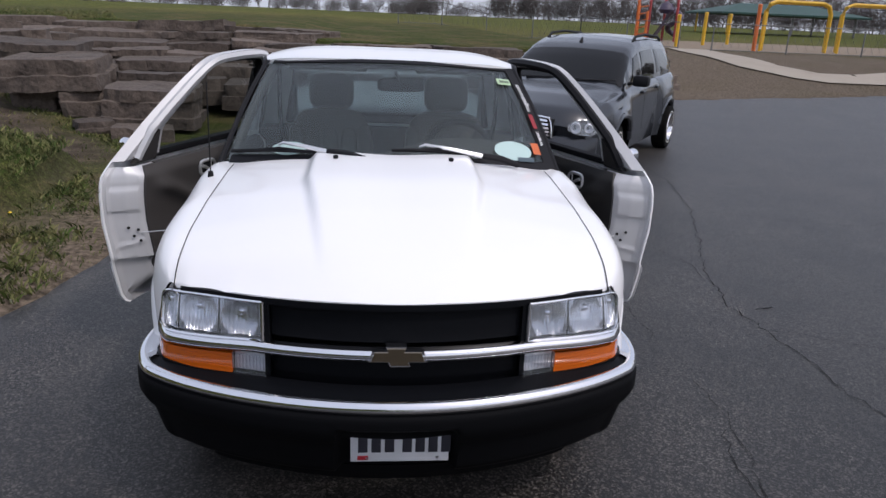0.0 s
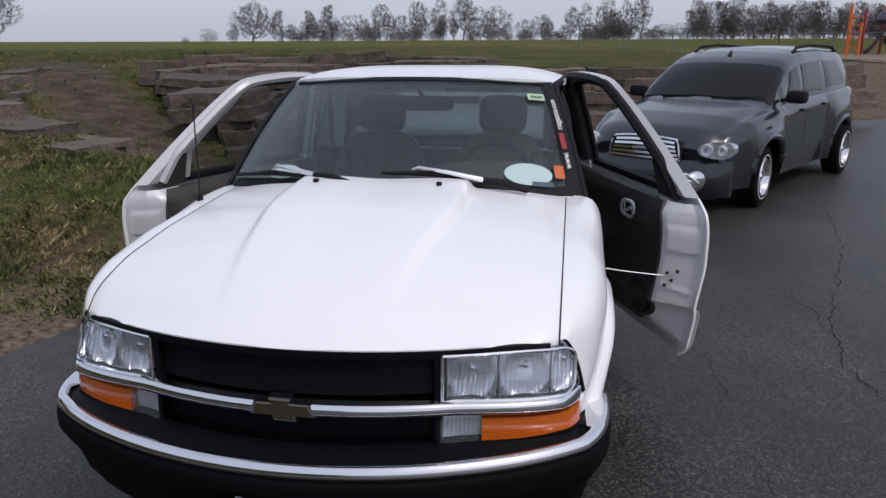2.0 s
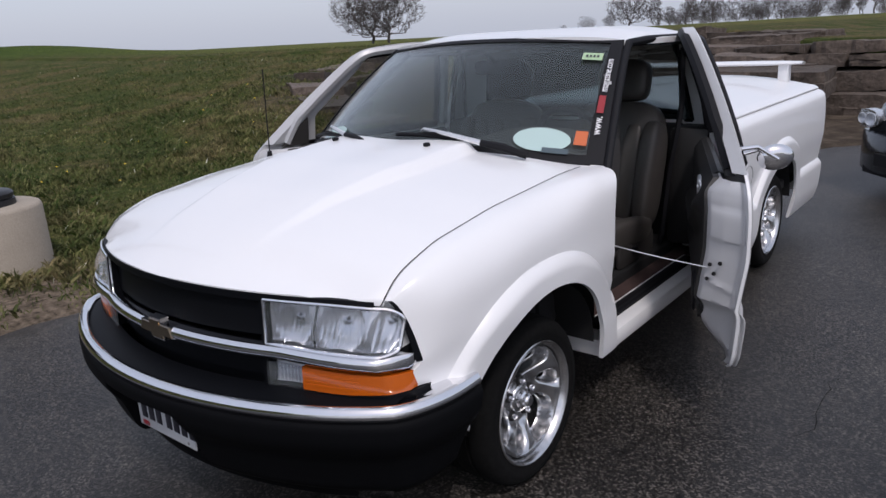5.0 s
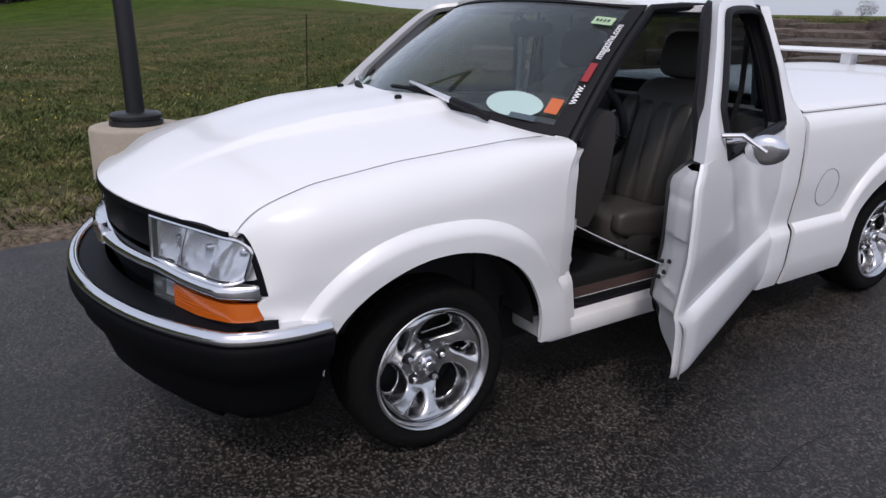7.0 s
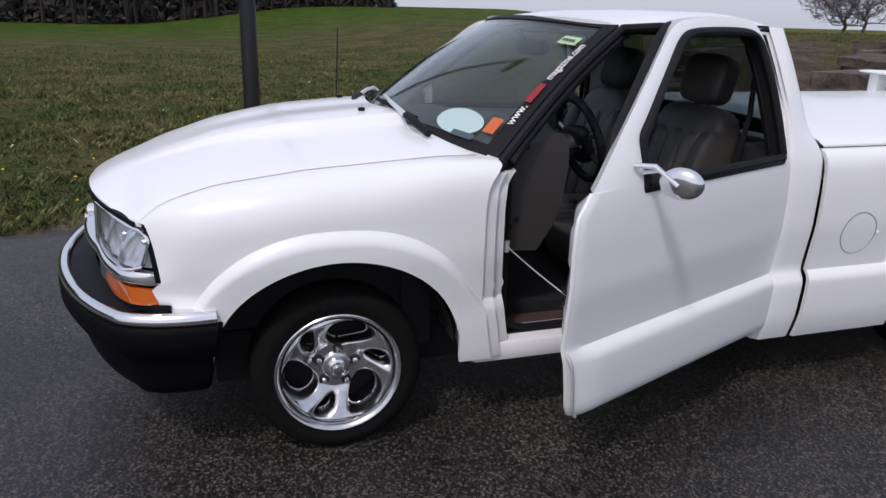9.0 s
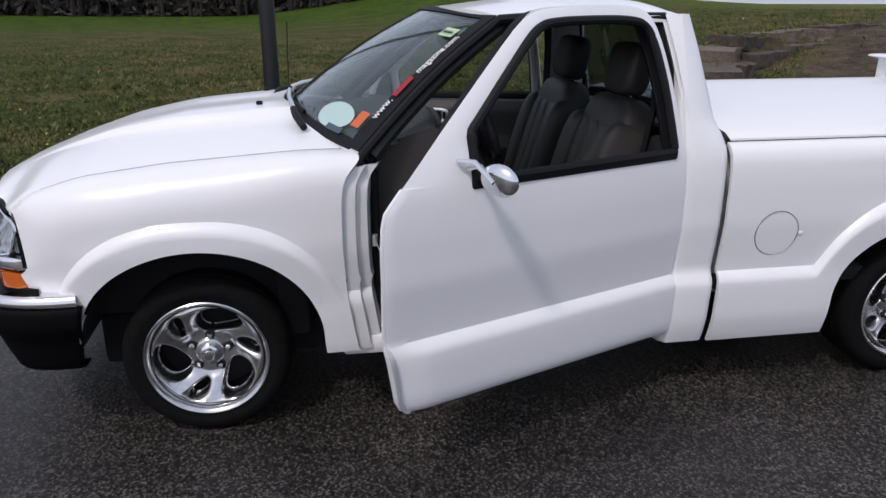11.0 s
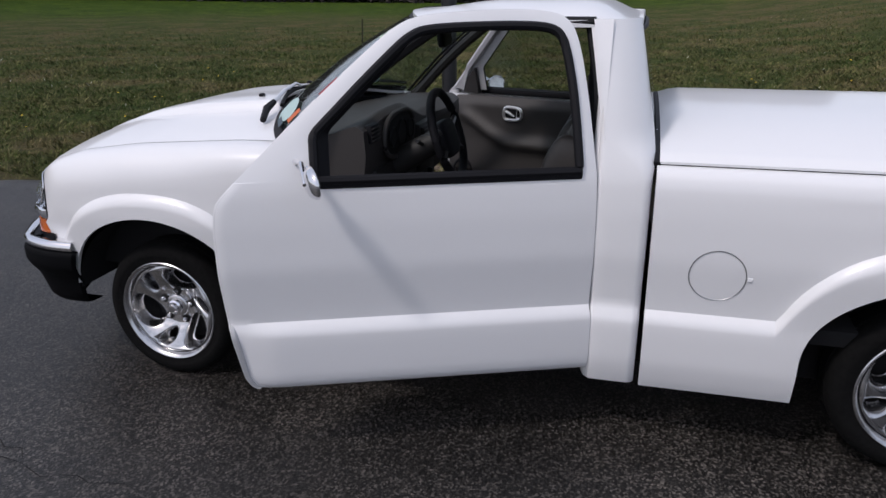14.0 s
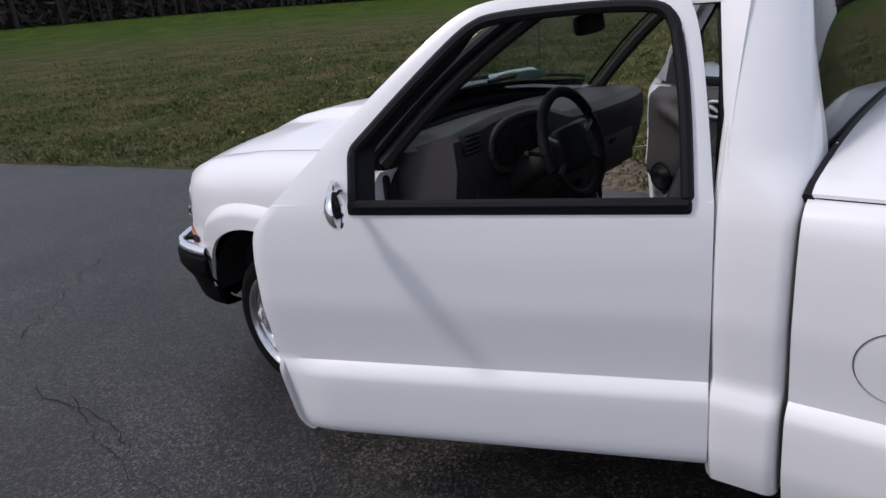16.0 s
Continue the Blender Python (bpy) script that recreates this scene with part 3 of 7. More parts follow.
# ---- wheels ----
def make_wheel():
    w = new("wheel")
    tyre = lathe_vf([(0.198, -0.10), (0.222, -0.112), (0.262, -0.112), (0.283, -0.098), (0.2915, -0.07), (0.2915, -0.045), (0.285, -0.042), (0.285, -0.034), (0.292, -0.031), (0.292, 0.031), (0.285, 0.034),
                     (0.285, 0.042), (0.2915, 0.045), (0.2915, 0.07), (0.287, 0.086), (0.280, 0.098), (0.270, 0.107), (0.252, 0.113), (0.240, 0.1135), (0.237, 0.1115), (0.228, 0.111), (0.217, 0.107), (0.211, 0.102), (0.198, 0.085)], 72)
    mesh_object("tyre", *tyre, TYRE, w)
    rim = lathe_vf([(0.211, 0.092), (0.2160, 0.104), (0.2155, 0.110), (0.2120, 0.1130), (0.2075, 0.1115), (0.2000, 0.100), (0.1930, 0.087), (0.190, 0.074), (0.188, 0.02), (0.185, -0.09), (0.20, -0.1)], 72)
    mesh_object("rim", *rim, ALLOY, w)
    # dark disc behind the face, coloured for the shade in its openings
    mesh_object("dark_backing_disc", *lathe_vf([(0.0, -0.035), (0.13, -0.035), (0.188, -0.06)], 40), VOID, w)
    # cast face, dished towards the hub: three large openings and three small ones, swept round like blades
    nr, na = 52, 420

    def inside(r, a):
        best = 9.0
        for k in range(3):
            c = 2 * math.pi * k / 3 + 1.31 - (r - 0.13) * 3.2
            d = (a - c + math.pi) % (2 * math.pi) - math.pi
            best = min(best, (abs((r - 0.133) / 0.053) ** 2.3 + abs(d * r / (0.066 + 0.55 * (r - 0.133))) ** 2.3) ** (1 / 2.3))
            c = 2 * math.pi * k / 3 + 1.31 + 1.05 - (r - 0.13) * 3.2
            d = (a - c + math.pi) % (2 * math.pi) - math.pi
            best = min(best, math.hypot((r - 0.143) / 0.037, d * r / (0.025 + 0.22 * (r - 0.143))))
        return best

    vs, vals = [], []
    for i in range(na):
        a = 2 * math.pi * i / na
        for j in range(nr + 1):
            r = 0.03 + (0.191 - 0.03) * j / nr
            g = inside(r, a)
            x = 0.040 + 0.040 * smoothstep(0.085, 0.185, r) + 0.010 * smoothstep(0.172, 0.190, r)
            x += 0.016 * (1 - math.exp(-2.6 * max(0.0, g - 0.98))) * smoothstep(0.075, 0.11, r) * smoothstep(0.191, 0.178, r)
            x -= 0.050 * smoothstep(1.10, 0.90, g)
            vs.append(Vector((x, r * math.cos(a), r * math.sin(a))))
            vals.append(g)
    fs = []
    for i in range(na):
        for j in range(nr):
            q = (i * (nr + 1) + j, i * (nr + 1) + j + 1, ((i + 1) % na) * (nr + 1) + j + 1, ((i + 1) % na) * (nr + 1) + j)
            if max(vals[t] for t in q) > 0.90:
                fs.append(q)
    mesh_object("wheel_face", vs, fs, ALLOY, w, angle=75)
    mesh_object("hub", *lathe_vf([(0.0, 0.052), (0.044, 0.052), (0.049, 0.049), (0.052, 0.044), (0.054, 0.02)], 40), ALLOY, w)
    mesh_object("centre_cap", *lathe_vf([(0.0, 0.088), (0.018, 0.087), (0.022, 0.083), (0.024, 0.070), (0.031, 0.066), (0.033, 0.050)], 30), CHROME, w)
    mesh_object("cap_mark", *lathe_vf([(0.0, 0.0900), (0.011, 0.0898), (0.015, 0.0890), (0.016, 0.085)], 20), STEEL, w)
    for k in range(5):
        a = 2 * math.pi * k / 5 + 0.22
        # near-black disc under each nut, drawn for the shade round it
        seat_ = lathe_vf([(0.0, 0.047), (0.0150, 0.047), (0.0170, 0.045), (0.0170, 0.03)], 14)
        mesh_object("lug_seat_shade", *moved(seat_, Matrix.Translation((0, 0.066 * math.cos(a), 0.066 * math.sin(a)))), VOID, w)
        vf = lathe_vf([(0.0, 0.066), (0.006, 0.0655), (0.0100, 0.060), (0.0105, 0.04)], 10)
        mesh_object("lug_nut", *moved(vf, Matrix.Translation((0.0, 0.066 * math.cos(a), 0.066 * math.sin(a)))), CHROME, w)
    return w


wheel = make_wheel()
wheel.parent = truck
wheel.matrix_basis = pose(0.716, 0.0, HUB_Z, 0, 0, -1)
for x, y, rz, rx in ((-0.716, 0, 179, 40), (0.722, WHEELBASE, 0, 75), (-0.722, WHEELBASE, 180, 20)):
    copy_thing(wheel, pose(x, y, HUB_Z, rx, 0, rz))


# ---- front end ----
def front_patch(name, x0, x1, zlo, zhi, out, depth, mat, parent=None, nx=24, nz=6, label="", bulge=0.0, s=1):
    """A slab that follows the front's bow from x0 to x1; zlo, zhi: its lower and upper edge as functions of x."""
    def at(u, v):
        x = x0 + (x1 - x0) * u
        z = zlo(x) + (zhi(x) - zlo(x)) * v
        e = bulge * (1 - (2 * v - 1) ** 2) ** 0.5 if bulge else 0
        return Vector((x * s, face_y(x, z) - out - e, z))
    return mesh_object(name, *thick(*grid(nx, nz, at), lambda p: p + Vector((0, depth, 0))), mat, parent or truck, label)


front_patch("grille_bezel", -0.79, 0.79, lambda x: 0.535, lambda x: min(HOODLINE(abs(x)), outer_z(abs(x))) - 0.006, -0.052, 0.04, BLACK, nx=60, nz=14, label="black plastic grille surround")
front_patch("grille_top_rail", -0.70, 0.70, lambda x: HOODLINE(abs(x)) - 0.024, lambda x: HOODLINE(abs(x)) - 0.004, 0.002, 0.05, BLACK, nx=60)
for s in (1, -1):
    front_patch("grille_side", 0.400, 0.417, lambda x: 0.58, lambda x: HOODLINE(x) - 0.01, 0.0, 0.05, BLACK, s=s, nx=3)
front_patch("grille_panel", -0.396, 0.396, lambda x: 0.712, lambda x: HOODLINE(abs(x)) - 0.030, -0.022, 0.012, BLACK, nx=40)
front_patch("grille_panel", -0.396, 0.396, lambda x: 0.590, lambda x: 0.655, -0.030, 0.012, BLACK, nx=40)
BAR_LO, BAR_HI = lambda x: 0.662 - 0.028 * x * x, lambda x: 0.702 - 0.030 * x * x
front_patch("chrome_bar", -0.788, 0.788, BAR_LO, BAR_HI, 0.010, 0.05, CHROME, nx=70, nz=8, bulge=0.014, label="chrome bar across the grille")
# cross-shaped badge
bm = bmesh.new()
out = [(-0.092, -0.018), (-0.030, -0.018), (-0.024, -0.034), (0.040, -0.034), (0.034, -0.018), (0.092, -0.018), (0.080, 0.018), (0.020, 0.018), (0.026, 0.034), (-0.038, 0.034), (-0.032, 0.018), (-0.080, 0.018)]
for name, k, d, mat in (("badge_rim", 1.0, 0.0, CHROME), ("badge_face", 0.82, 0.006, material("bronze_badge", (0.20, 0.16, 0.11), 0.3, 0.9))):
    bm = bmesh.new()
    f = bm.faces.new([bm.verts.new((x * (1 if k == 1 else 0.90), -0.836 - d * 0.7, 0.684 + z * k)) for x, z in out])
    r = bmesh.ops.extrude_face_region(bm, geom=[f])
    bmesh.ops.translate(bm, vec=(0, 0.03, 0), verts=[v for v in r["geom"] if isinstance(v, bmesh.types.BMVert)])
    bmesh.ops.recalc_face_normals(bm, faces=bm.faces)
    part(name, bm, mat, truck, smooth=False)


# head and turn lamps
REFLECT = grained(material("lamp_reflector", (0.66, 0.67, 0.69), 0.24, 0.9), 60, 0.06)
CHAMBER = material("lamp_chamber", (0.75, 0.76, 0.78), 0.3, 0.3)
sg_lo, sg_hi = lambda x: 0.575 + 0.008 * smoothstep(0.62, 0.80, x), lambda x: 0.650 - 0.028 * x * x
lo_in = lambda x: hl_lo(x) + 0.020 * (1 - math.sqrt(max(0.0, 1 - (max(0.0, x - 0.744) / 0.0265) ** 2)))
hi_in = lambda x: hl_hi(x) - 0.009 - 0.032 * (1 - math.sqrt(max(0.0, 1 - (max(0.0, x - 0.728) / 0.0425) ** 2)))
amber_hi = lambda x: max(sg_lo(x) + 0.002, min(sg_hi(x), outer_z(x + 0.012)))
for s in (1, -1):
    def rim(u, v):
        z = 0.655 + (0.826 - 0.655) * v
        x = outer(z) - 0.010 + 0.009 * u
        return Vector((x * s, face_y(x, z) - 0.003, z))
    mesh_object("bezel_edge", *thick(*grid(2, 20, rim), lambda p: p + Vector((0, 0.05, 0))), BLACK, truck)
for s in (1, -1):
    lamp = front_patch("headlight", 0.423, 0.7695, lo_in, hi_in, -0.050, 0.02, CHAMBER, s=s, label="clear rectangular headlight with ribbed lens and chrome rim")
    lens = front_patch("lens", 0.426, 0.7690, lambda x: lo_in(x) + 0.002, lambda x: hi_in(x) - 0.002, 0.006, 0.004, LENS, lamp, s=s, bulge=0.004)
    lens.visible_shadow = False
    for a, b in ((0.429, 0.560), (0.564, 0.702), (0.705, 0.767)):
        xm = (a + b) / 2
        def bowl(u, v, a=a, b=b):
            x = a + (b - a) * u
            z = lo_in(x) + 0.004 + (hi_in(x) - lo_in(x) - 0.008) * v
            r2 = (u - 0.5) ** 2 + ((v - 0.5) * 0.8) ** 2
            d = 0.030 * max(0, 1 - r2 * 5) ** 0.7 + 0.0035 * math.cos(x * 2 * math.pi / 0.0115) * smoothstep(0.0, 0.05, r2)
            return Vector((x * s, face_y(x, z) + 0.008 + d, z))
        mesh_object("reflector", *grid(72, 18, bowl), REFLECT, lamp)
        mesh_object("bulb", *moved(lathe_vf([(0.0, 0.0), (0.010, 0.006), (0.012, 0.02), (0.0, 0.03)], 12), Matrix.Translation((xm * s, face_y(xm, 0.76) + 0.024, 0.770)) @ pose(0, 0, 0, 0, 0, 90)), CHROME, lamp)
    xe = [0.421 + (0.7704 - 0.421) * (1 - (1 - k / 26) ** 2) for k in range(27)]
    line = [(x, hi_in(x) + 0.001) for x in xe] + [(x, lo_in(x) - 0.001) for x in reversed(xe)]
    line.append(line[0])
    mesh_object("lamp_rim", *tube_vf([Vector((x * s, face_y(x, z) - 0.009, z)) for x, z in line], 0.0048, 6), CHROME, lamp)
    side = front_patch("parking_lamp", 0.412, 0.522, sg_lo, sg_hi, -0.03, 0.03, CHAMBER, s=s, label="clear parking lamp")
    front_patch("lens", 0.414, 0.520, sg_lo, sg_hi, 0.004, 0.004, LENS, side, s=s).visible_shadow = False
    for k in range(9):
        x = 0.42 + 0.0112 * k
        front_patch("lens_rib", x, x + 0.004, lambda q: sg_lo(q) + 0.004, lambda q: sg_hi(q) - 0.004, 0.0015, 0.004, LENS, side, nx=1, s=s).visible_shadow = False
    front_patch("lamp_lower_trim", 0.56, 0.806, lambda x: 0.552, lambda x: sg_lo(x) - 0.001, 0.007, 0.04, BLACK, s=s)
    amber = front_patch("turn_signal", 0.524, 0.790, sg_lo, amber_hi, 0.004, 0.03, AMBER, s=s, label="amber turn signal lens")
    for k in range(5):
        z = 0.589 + 0.0105 * k
        front_patch("lens_rib", 0.526, 0.69, lambda q, z=z: z, lambda q, z=z: z + 0.006, 0.0052, 0.004, AMBER, amber, s=s, nz=2)


# bumper: one plan curve swept with two sections
def bumper_plan(t):
    """The bumper's line in plan, t 0 in the middle and 1 at its end by the wheel; place and outward direction."""
    pts = []
    for k in range(41):
        x = 0.80 * k / 40
        pts.append(Vector((x, -0.925 + 0.36 * x * x + 0.16 * x ** 8, 0)))
    e = pts[-1]
    for k in range(1, 11):
        a = k / 10
        pts.append(Vector((e.x + 0.068 * math.sin(a * math.pi / 2), e.y + 0.11 * (1 - math.cos(a * math.pi / 2)) + 0.12 * a, 0)))
    pts.append(pts[-1] + Vector((-0.002, 0.06, 0)))
    i = t * (len(pts) - 1)
    k = min(int(i), len(pts) - 2)
    p = pts[k].lerp(pts[k + 1], i - k)
    d = (pts[min(k + 2, len(pts) - 1)] - pts[max(k - 1, 0)]).normalized()
    return p, Vector((d.y, -d.x, 0))


def swept(section, cut=0.0, ledge=False, end=1.0, rise=0.0):
    def at(u, v):
        t = (u * 2 - 1) * end
        p, n = bumper_plan(min(1, abs(t)))
        i = v * (len(section) - 1)
        k = min(int(i), len(section) - 2)
        o = section[k][0] + (section[k + 1][0] - section[k][0]) * (i - k)
        if ledge and v < 0.2:
            o -= 0.075 * smoothstep(0.86, 0.90, abs(t)) * (1 - v / 0.2)
        z = section[k][1] + (section[k + 1][1] - section[k][1]) * (i - k)
        z = 0.53 - (0.53 - z) * (1 - rise * smoothstep(0.5, 0.95, abs(t))) if z < 0.53 else z
        q = p + n * o
        if section is BL:                              # shallow recess behind the number plate
            q.y += 0.042 * smoothstep(0.195, 0.170, q.x) * smoothstep(0.480, 0.462, z)
        if abs(t) > 0.75:
            q.y += (z - 0.53) * cut * (abs(t) - 0.75) * 4 * -1
        return Vector((q.x * (1 if t > 0 else -1), q.y, z))
    return at


CH = [(-0.022, 0.566), (-0.016, 0.573), (-0.006, 0.576), (0.005, 0.573), (0.013, 0.563), (0.016, 0.552), (0.010, 0.538)]
BL = [(-0.012, 0.536), (0.012, 0.534), (0.020, 0.520), (0.018, 0.470), (0.004, 0.440), (-0.022, 0.405), (-0.040, 0.35), (-0.055, 0.30), (-0.080, 0.272), (-0.16, 0.268)]
mesh_object("chrome_bumper_strip", *grid(140, 18, swept(CH, 0.1, True)), CHROME, truck, "chrome strip along the top of the bumper")
def lip(u, v):
    x = (2 * u - 1) * 0.785
    y0, y1 = face_y(x, 0.575) + 0.01, -0.925 + 0.36 * x * x + 0.16 * x ** 8 + 0.018
    return Vector((x, y0 + (y1 - y0) * v, 0.573 - 0.016 * v ** 1.5))
mesh_object("grille_lip", *grid(80, 8, lip), BLACK, truck, "black moulded lip below the grille")
for s in (1, -1):
    def corner_lip(u, v):
        p, nn = bumper_plan(0.765 + 0.115 * u)
        q = p + nn * (-0.105 + 0.09 * v)
        return Vector((q.x * s, q.y, 0.563 - 0.006 * v))
    mesh_object("grille_lip_corner", *grid(14, 3, corner_lip), BLACK, truck)
mesh_object("front_bumper", *thick(*grid(140, 24, swept(BL, -0.20)), lambda v: Vector((v.x * 0.985, v.y + 0.012, v.z))), BUMPER, truck, "dark grey moulded plastic front bumper")
# extra dark skirt, added to deepen the shade below the bumper
mesh_object("air_dam", *thick(*grid(80, 6, swept([(-0.10, 0.29), (-0.115, 0.25), (-0.135, 0.215)], end=0.66)), lambda v: Vector((v.x * 0.985, v.y + 0.012, v.z))), BUMPER, truck, "black plastic air dam under the bumper")
plate = box("number_plate", (-0.1560, -0.866, 0.322), (0.1560, -0.861, 0.446), grained(material("plate_white", (0.55, 0.56, 0.58), 0.4), 14, 0.05), truck, 0.004, "white number plate with dark characters")
INK = material("plate_ink", (0.02, 0.02, 0.03), 0.5)
x = -0.132
for w, gap in ((0.030, 0.012), (0.030, 0.012), (0.030, 0.026), (0.030, 0.011), (0.030, 0.011), (0.030, 0.011), (0.030, 0)):
    box("plate_bar", (x, -0.8685, 0.356), (x + w, -0.8655, 0.424), INK, plate, 0.003)
    x += w + gap
box("plate_mark", (-0.134, -0.8685, 0.329), (-0.100, -0.8655, 0.344), material("red_mark", (0.35, 0.02, 0.03), 0.5), plate, 0.001)
for x in (-0.125, 0.10):
    mesh_object("plate_screw", *moved(lathe_vf([(0.0, 0.003), (0.004, 0.0025), (0.005, 0.0)], 10), Matrix.Translation((x + 0.02, -0.8665, 0.336)) @ pose(0, 0, 0, 0, 0, -90)), STEEL, plate)

plate.matrix_basis = Matrix.Translation((0.012, 0, 0.010))

# ---- cab ----
def screen(u, v, lift=0.0):
    """The windscreen: u -1 to 1 across, v 0 at its foot to 1 at the roof."""
    w = 0.790 + (0.632 - 0.790) * v
    c = 1 - u * u
    return Vector((w * u, 0.555 + 0.505 * v - (0.27 - 0.12 * v) * c, 1.003 + 0.432 * v + (0.067 - 0.037 * v) * c + 0.03 * math.sin(v * math.pi) + lift))


def screen_patch(name, u0, u1, v0, v1, lift, mat, parent, nx=20, nz=14, th=0.004, label="", dy=0.0):
    ob = mesh_object(name, *thick(*grid(nx, nz, lambda a, b: screen(u0 + (u1 - u0) * a, v0 + (v1 - v0) * b) + Vector((0, -lift, lift))), lambda p: p - Vector((0, -th, th))), mat, parent, label)
    return ob


glassp = screen_patch("windshield", -0.97, 0.97, 0.0, 0.985, 0.0, GLASS, truck, 40, 24, label="clear windshield with black border")
glassp.visible_shadow = False
for s in (1, -1):
    screen_patch("windshield_border", (0.93 if s > 0 else -0.985), 1.0 * s, 0.0, 1.0, 0.003, BLACKMATT, glassp, 4, 24)
screen_patch("windshield_border", -0.95, 0.95, -0.01, 0.045, 0.003, BLACKMATT, glassp, 40, 2)
screen_patch("windshield_border", -0.95, 0.95, 0.955, 1.0, 0.003, BLACKMATT, glassp, 40, 2)
DECAL = material("white_lettering", (0.85, 0.85, 0.86), 0.5)
RED = material("red_lettering", (0.28, 0.012, 0.02), 0.5)


def roof_half(y):
    """Half width of the roof: narrowing to the windshield, rounded off at the back corners."""
    hw = 0.632 + 0.066 * smoothstep(1.02, 1.32, y)
    d = max(0.0, (y - 1.652) / 0.150)
    return hw - 0.150 * (1 - math.sqrt(max(0.0, 1 - min(1.0, d) ** 2)))


def roof(u, v):
    x = 2 * u - 1
    y0 = 1.058 - 0.150 * (1 - x * x)
    k = 1 - (1 - v) ** 1.35
    y = y0 + (1.802 - y0) * k
    t = math.sin(x * math.pi / 2) * 0.35 + 0.65 * x
    top = 1.498 - 0.034 * smoothstep(1.30, 0.92, y) - 0.064 * smoothstep(1.56, 1.802, y) ** 2
    return Vector((roof_half(y) * t, y, 1.436 + (top - 1.436) * (1 - abs(t) ** 4.5)))


mesh_object("roof", *thick(*grid(56, 60, roof), lambda v: v - Vector((0, 0, 0.022))), WHITE, truck, "white cab roof")
# headliner and pillars
mesh_object("headliner", *grid(20, 16, lambda u, v: roof(0.05 + 0.90 * u, 0.05 + 0.88 * v) - Vector((0, 0, 0.045))), TRIMDARK, truck)


def cab_back(z):
    """Length of the cab's back wall at that height."""
    return lerp_table([(0.22, 1.868), (0.95, 1.874), (1.02, 1.880), (1.10, 1.868), (1.21, 1.846), (1.32, 1.826), (1.44, 1.802)], z)


def cab_corner(s):
    """The panel behind the door: flat flank below, rounding into the back wall above the bed."""
    zs = [0.225 + (1.440 - 0.225) * j / 56 for j in range(57)]
    vs = []
    for z in zs:
        X, b, f = flank(1.75, z), cab_back(z), 1.713
        r = 0.030 + 0.118 * smoothstep(0.95, 1.10, z)
        plan = [(X - 0.055, f - 0.022), (X - 0.014, f - 0.012), (X - 0.003, f - 0.004), (X, f + 0.004)]
        plan += [(X, f + (b - r - f) * k / 3) for k in (1, 2)]
        plan += [(X - r + r * math.cos(t), b - r + r * math.sin(t)) for t in [math.pi / 2 * k / 9 for k in range(10)]]
        plan += [(0.59 + (X - r - 0.59) * 0.5 if X - r > 0.60 else X - r - 0.012, b), (min(0.585, X - r - 0.02), b)]
        vs += [Vector((x * s, y, z)) for x, y in plan]
    k = 18
    fs = [(j * k + i, j * k + i + 1, (j + 1) * k + i + 1, (j + 1) * k + i) for j in range(56) for i in range(k - 1)]
    return mesh_object("cab_corner", *thick(vs, fs, lambda p: Vector((p.x - 0.012 * s, p.y - 0.012, p.z))), WHITE, truck, "white cab corner panel", angle=50)


for s in (1, -1):
    cab_corner(s)
box("cab_back_lower", (-0.60, 1.858, 0.30), (0.60, 1.8755, 1.012), WHITE, truck, 0.004)
box("cab_back_upper", (-0.56, 1.790, 1.398), (0.56, 1.806, 1.438), WHITE, truck, 0.004)
def rear_glass(u, v, out=0.004):
    z = 1.008 + 0.398 * v
    x = (2 * u - 1) * (0.645 - 0.075 * v)
    return Vector((x, cab_back(z) + out - 0.020 * abs(2 * u - 1) ** 6, z))


back = mesh_object("rear_window", *thick(*grid(16, 10, rear_glass), lambda p: p - Vector((0, 0.005, 0))), TINT, truck, "tinted rear window with white lettering")
back.visible_shadow = False
for pts in ([rear_glass(k / 12, 0.0, 0.008) for k in range(13)], [rear_glass(k / 12, 1.0, 0.008) for k in range(13)], [rear_glass(0.0, k / 8, 0.008) for k in range(9)], [rear_glass(1.0, k / 8, 0.008) for k in range(9)]):
    mesh_object("window_seal", *tube_vf(pts, 0.009, 6), BLACKMATT, back)
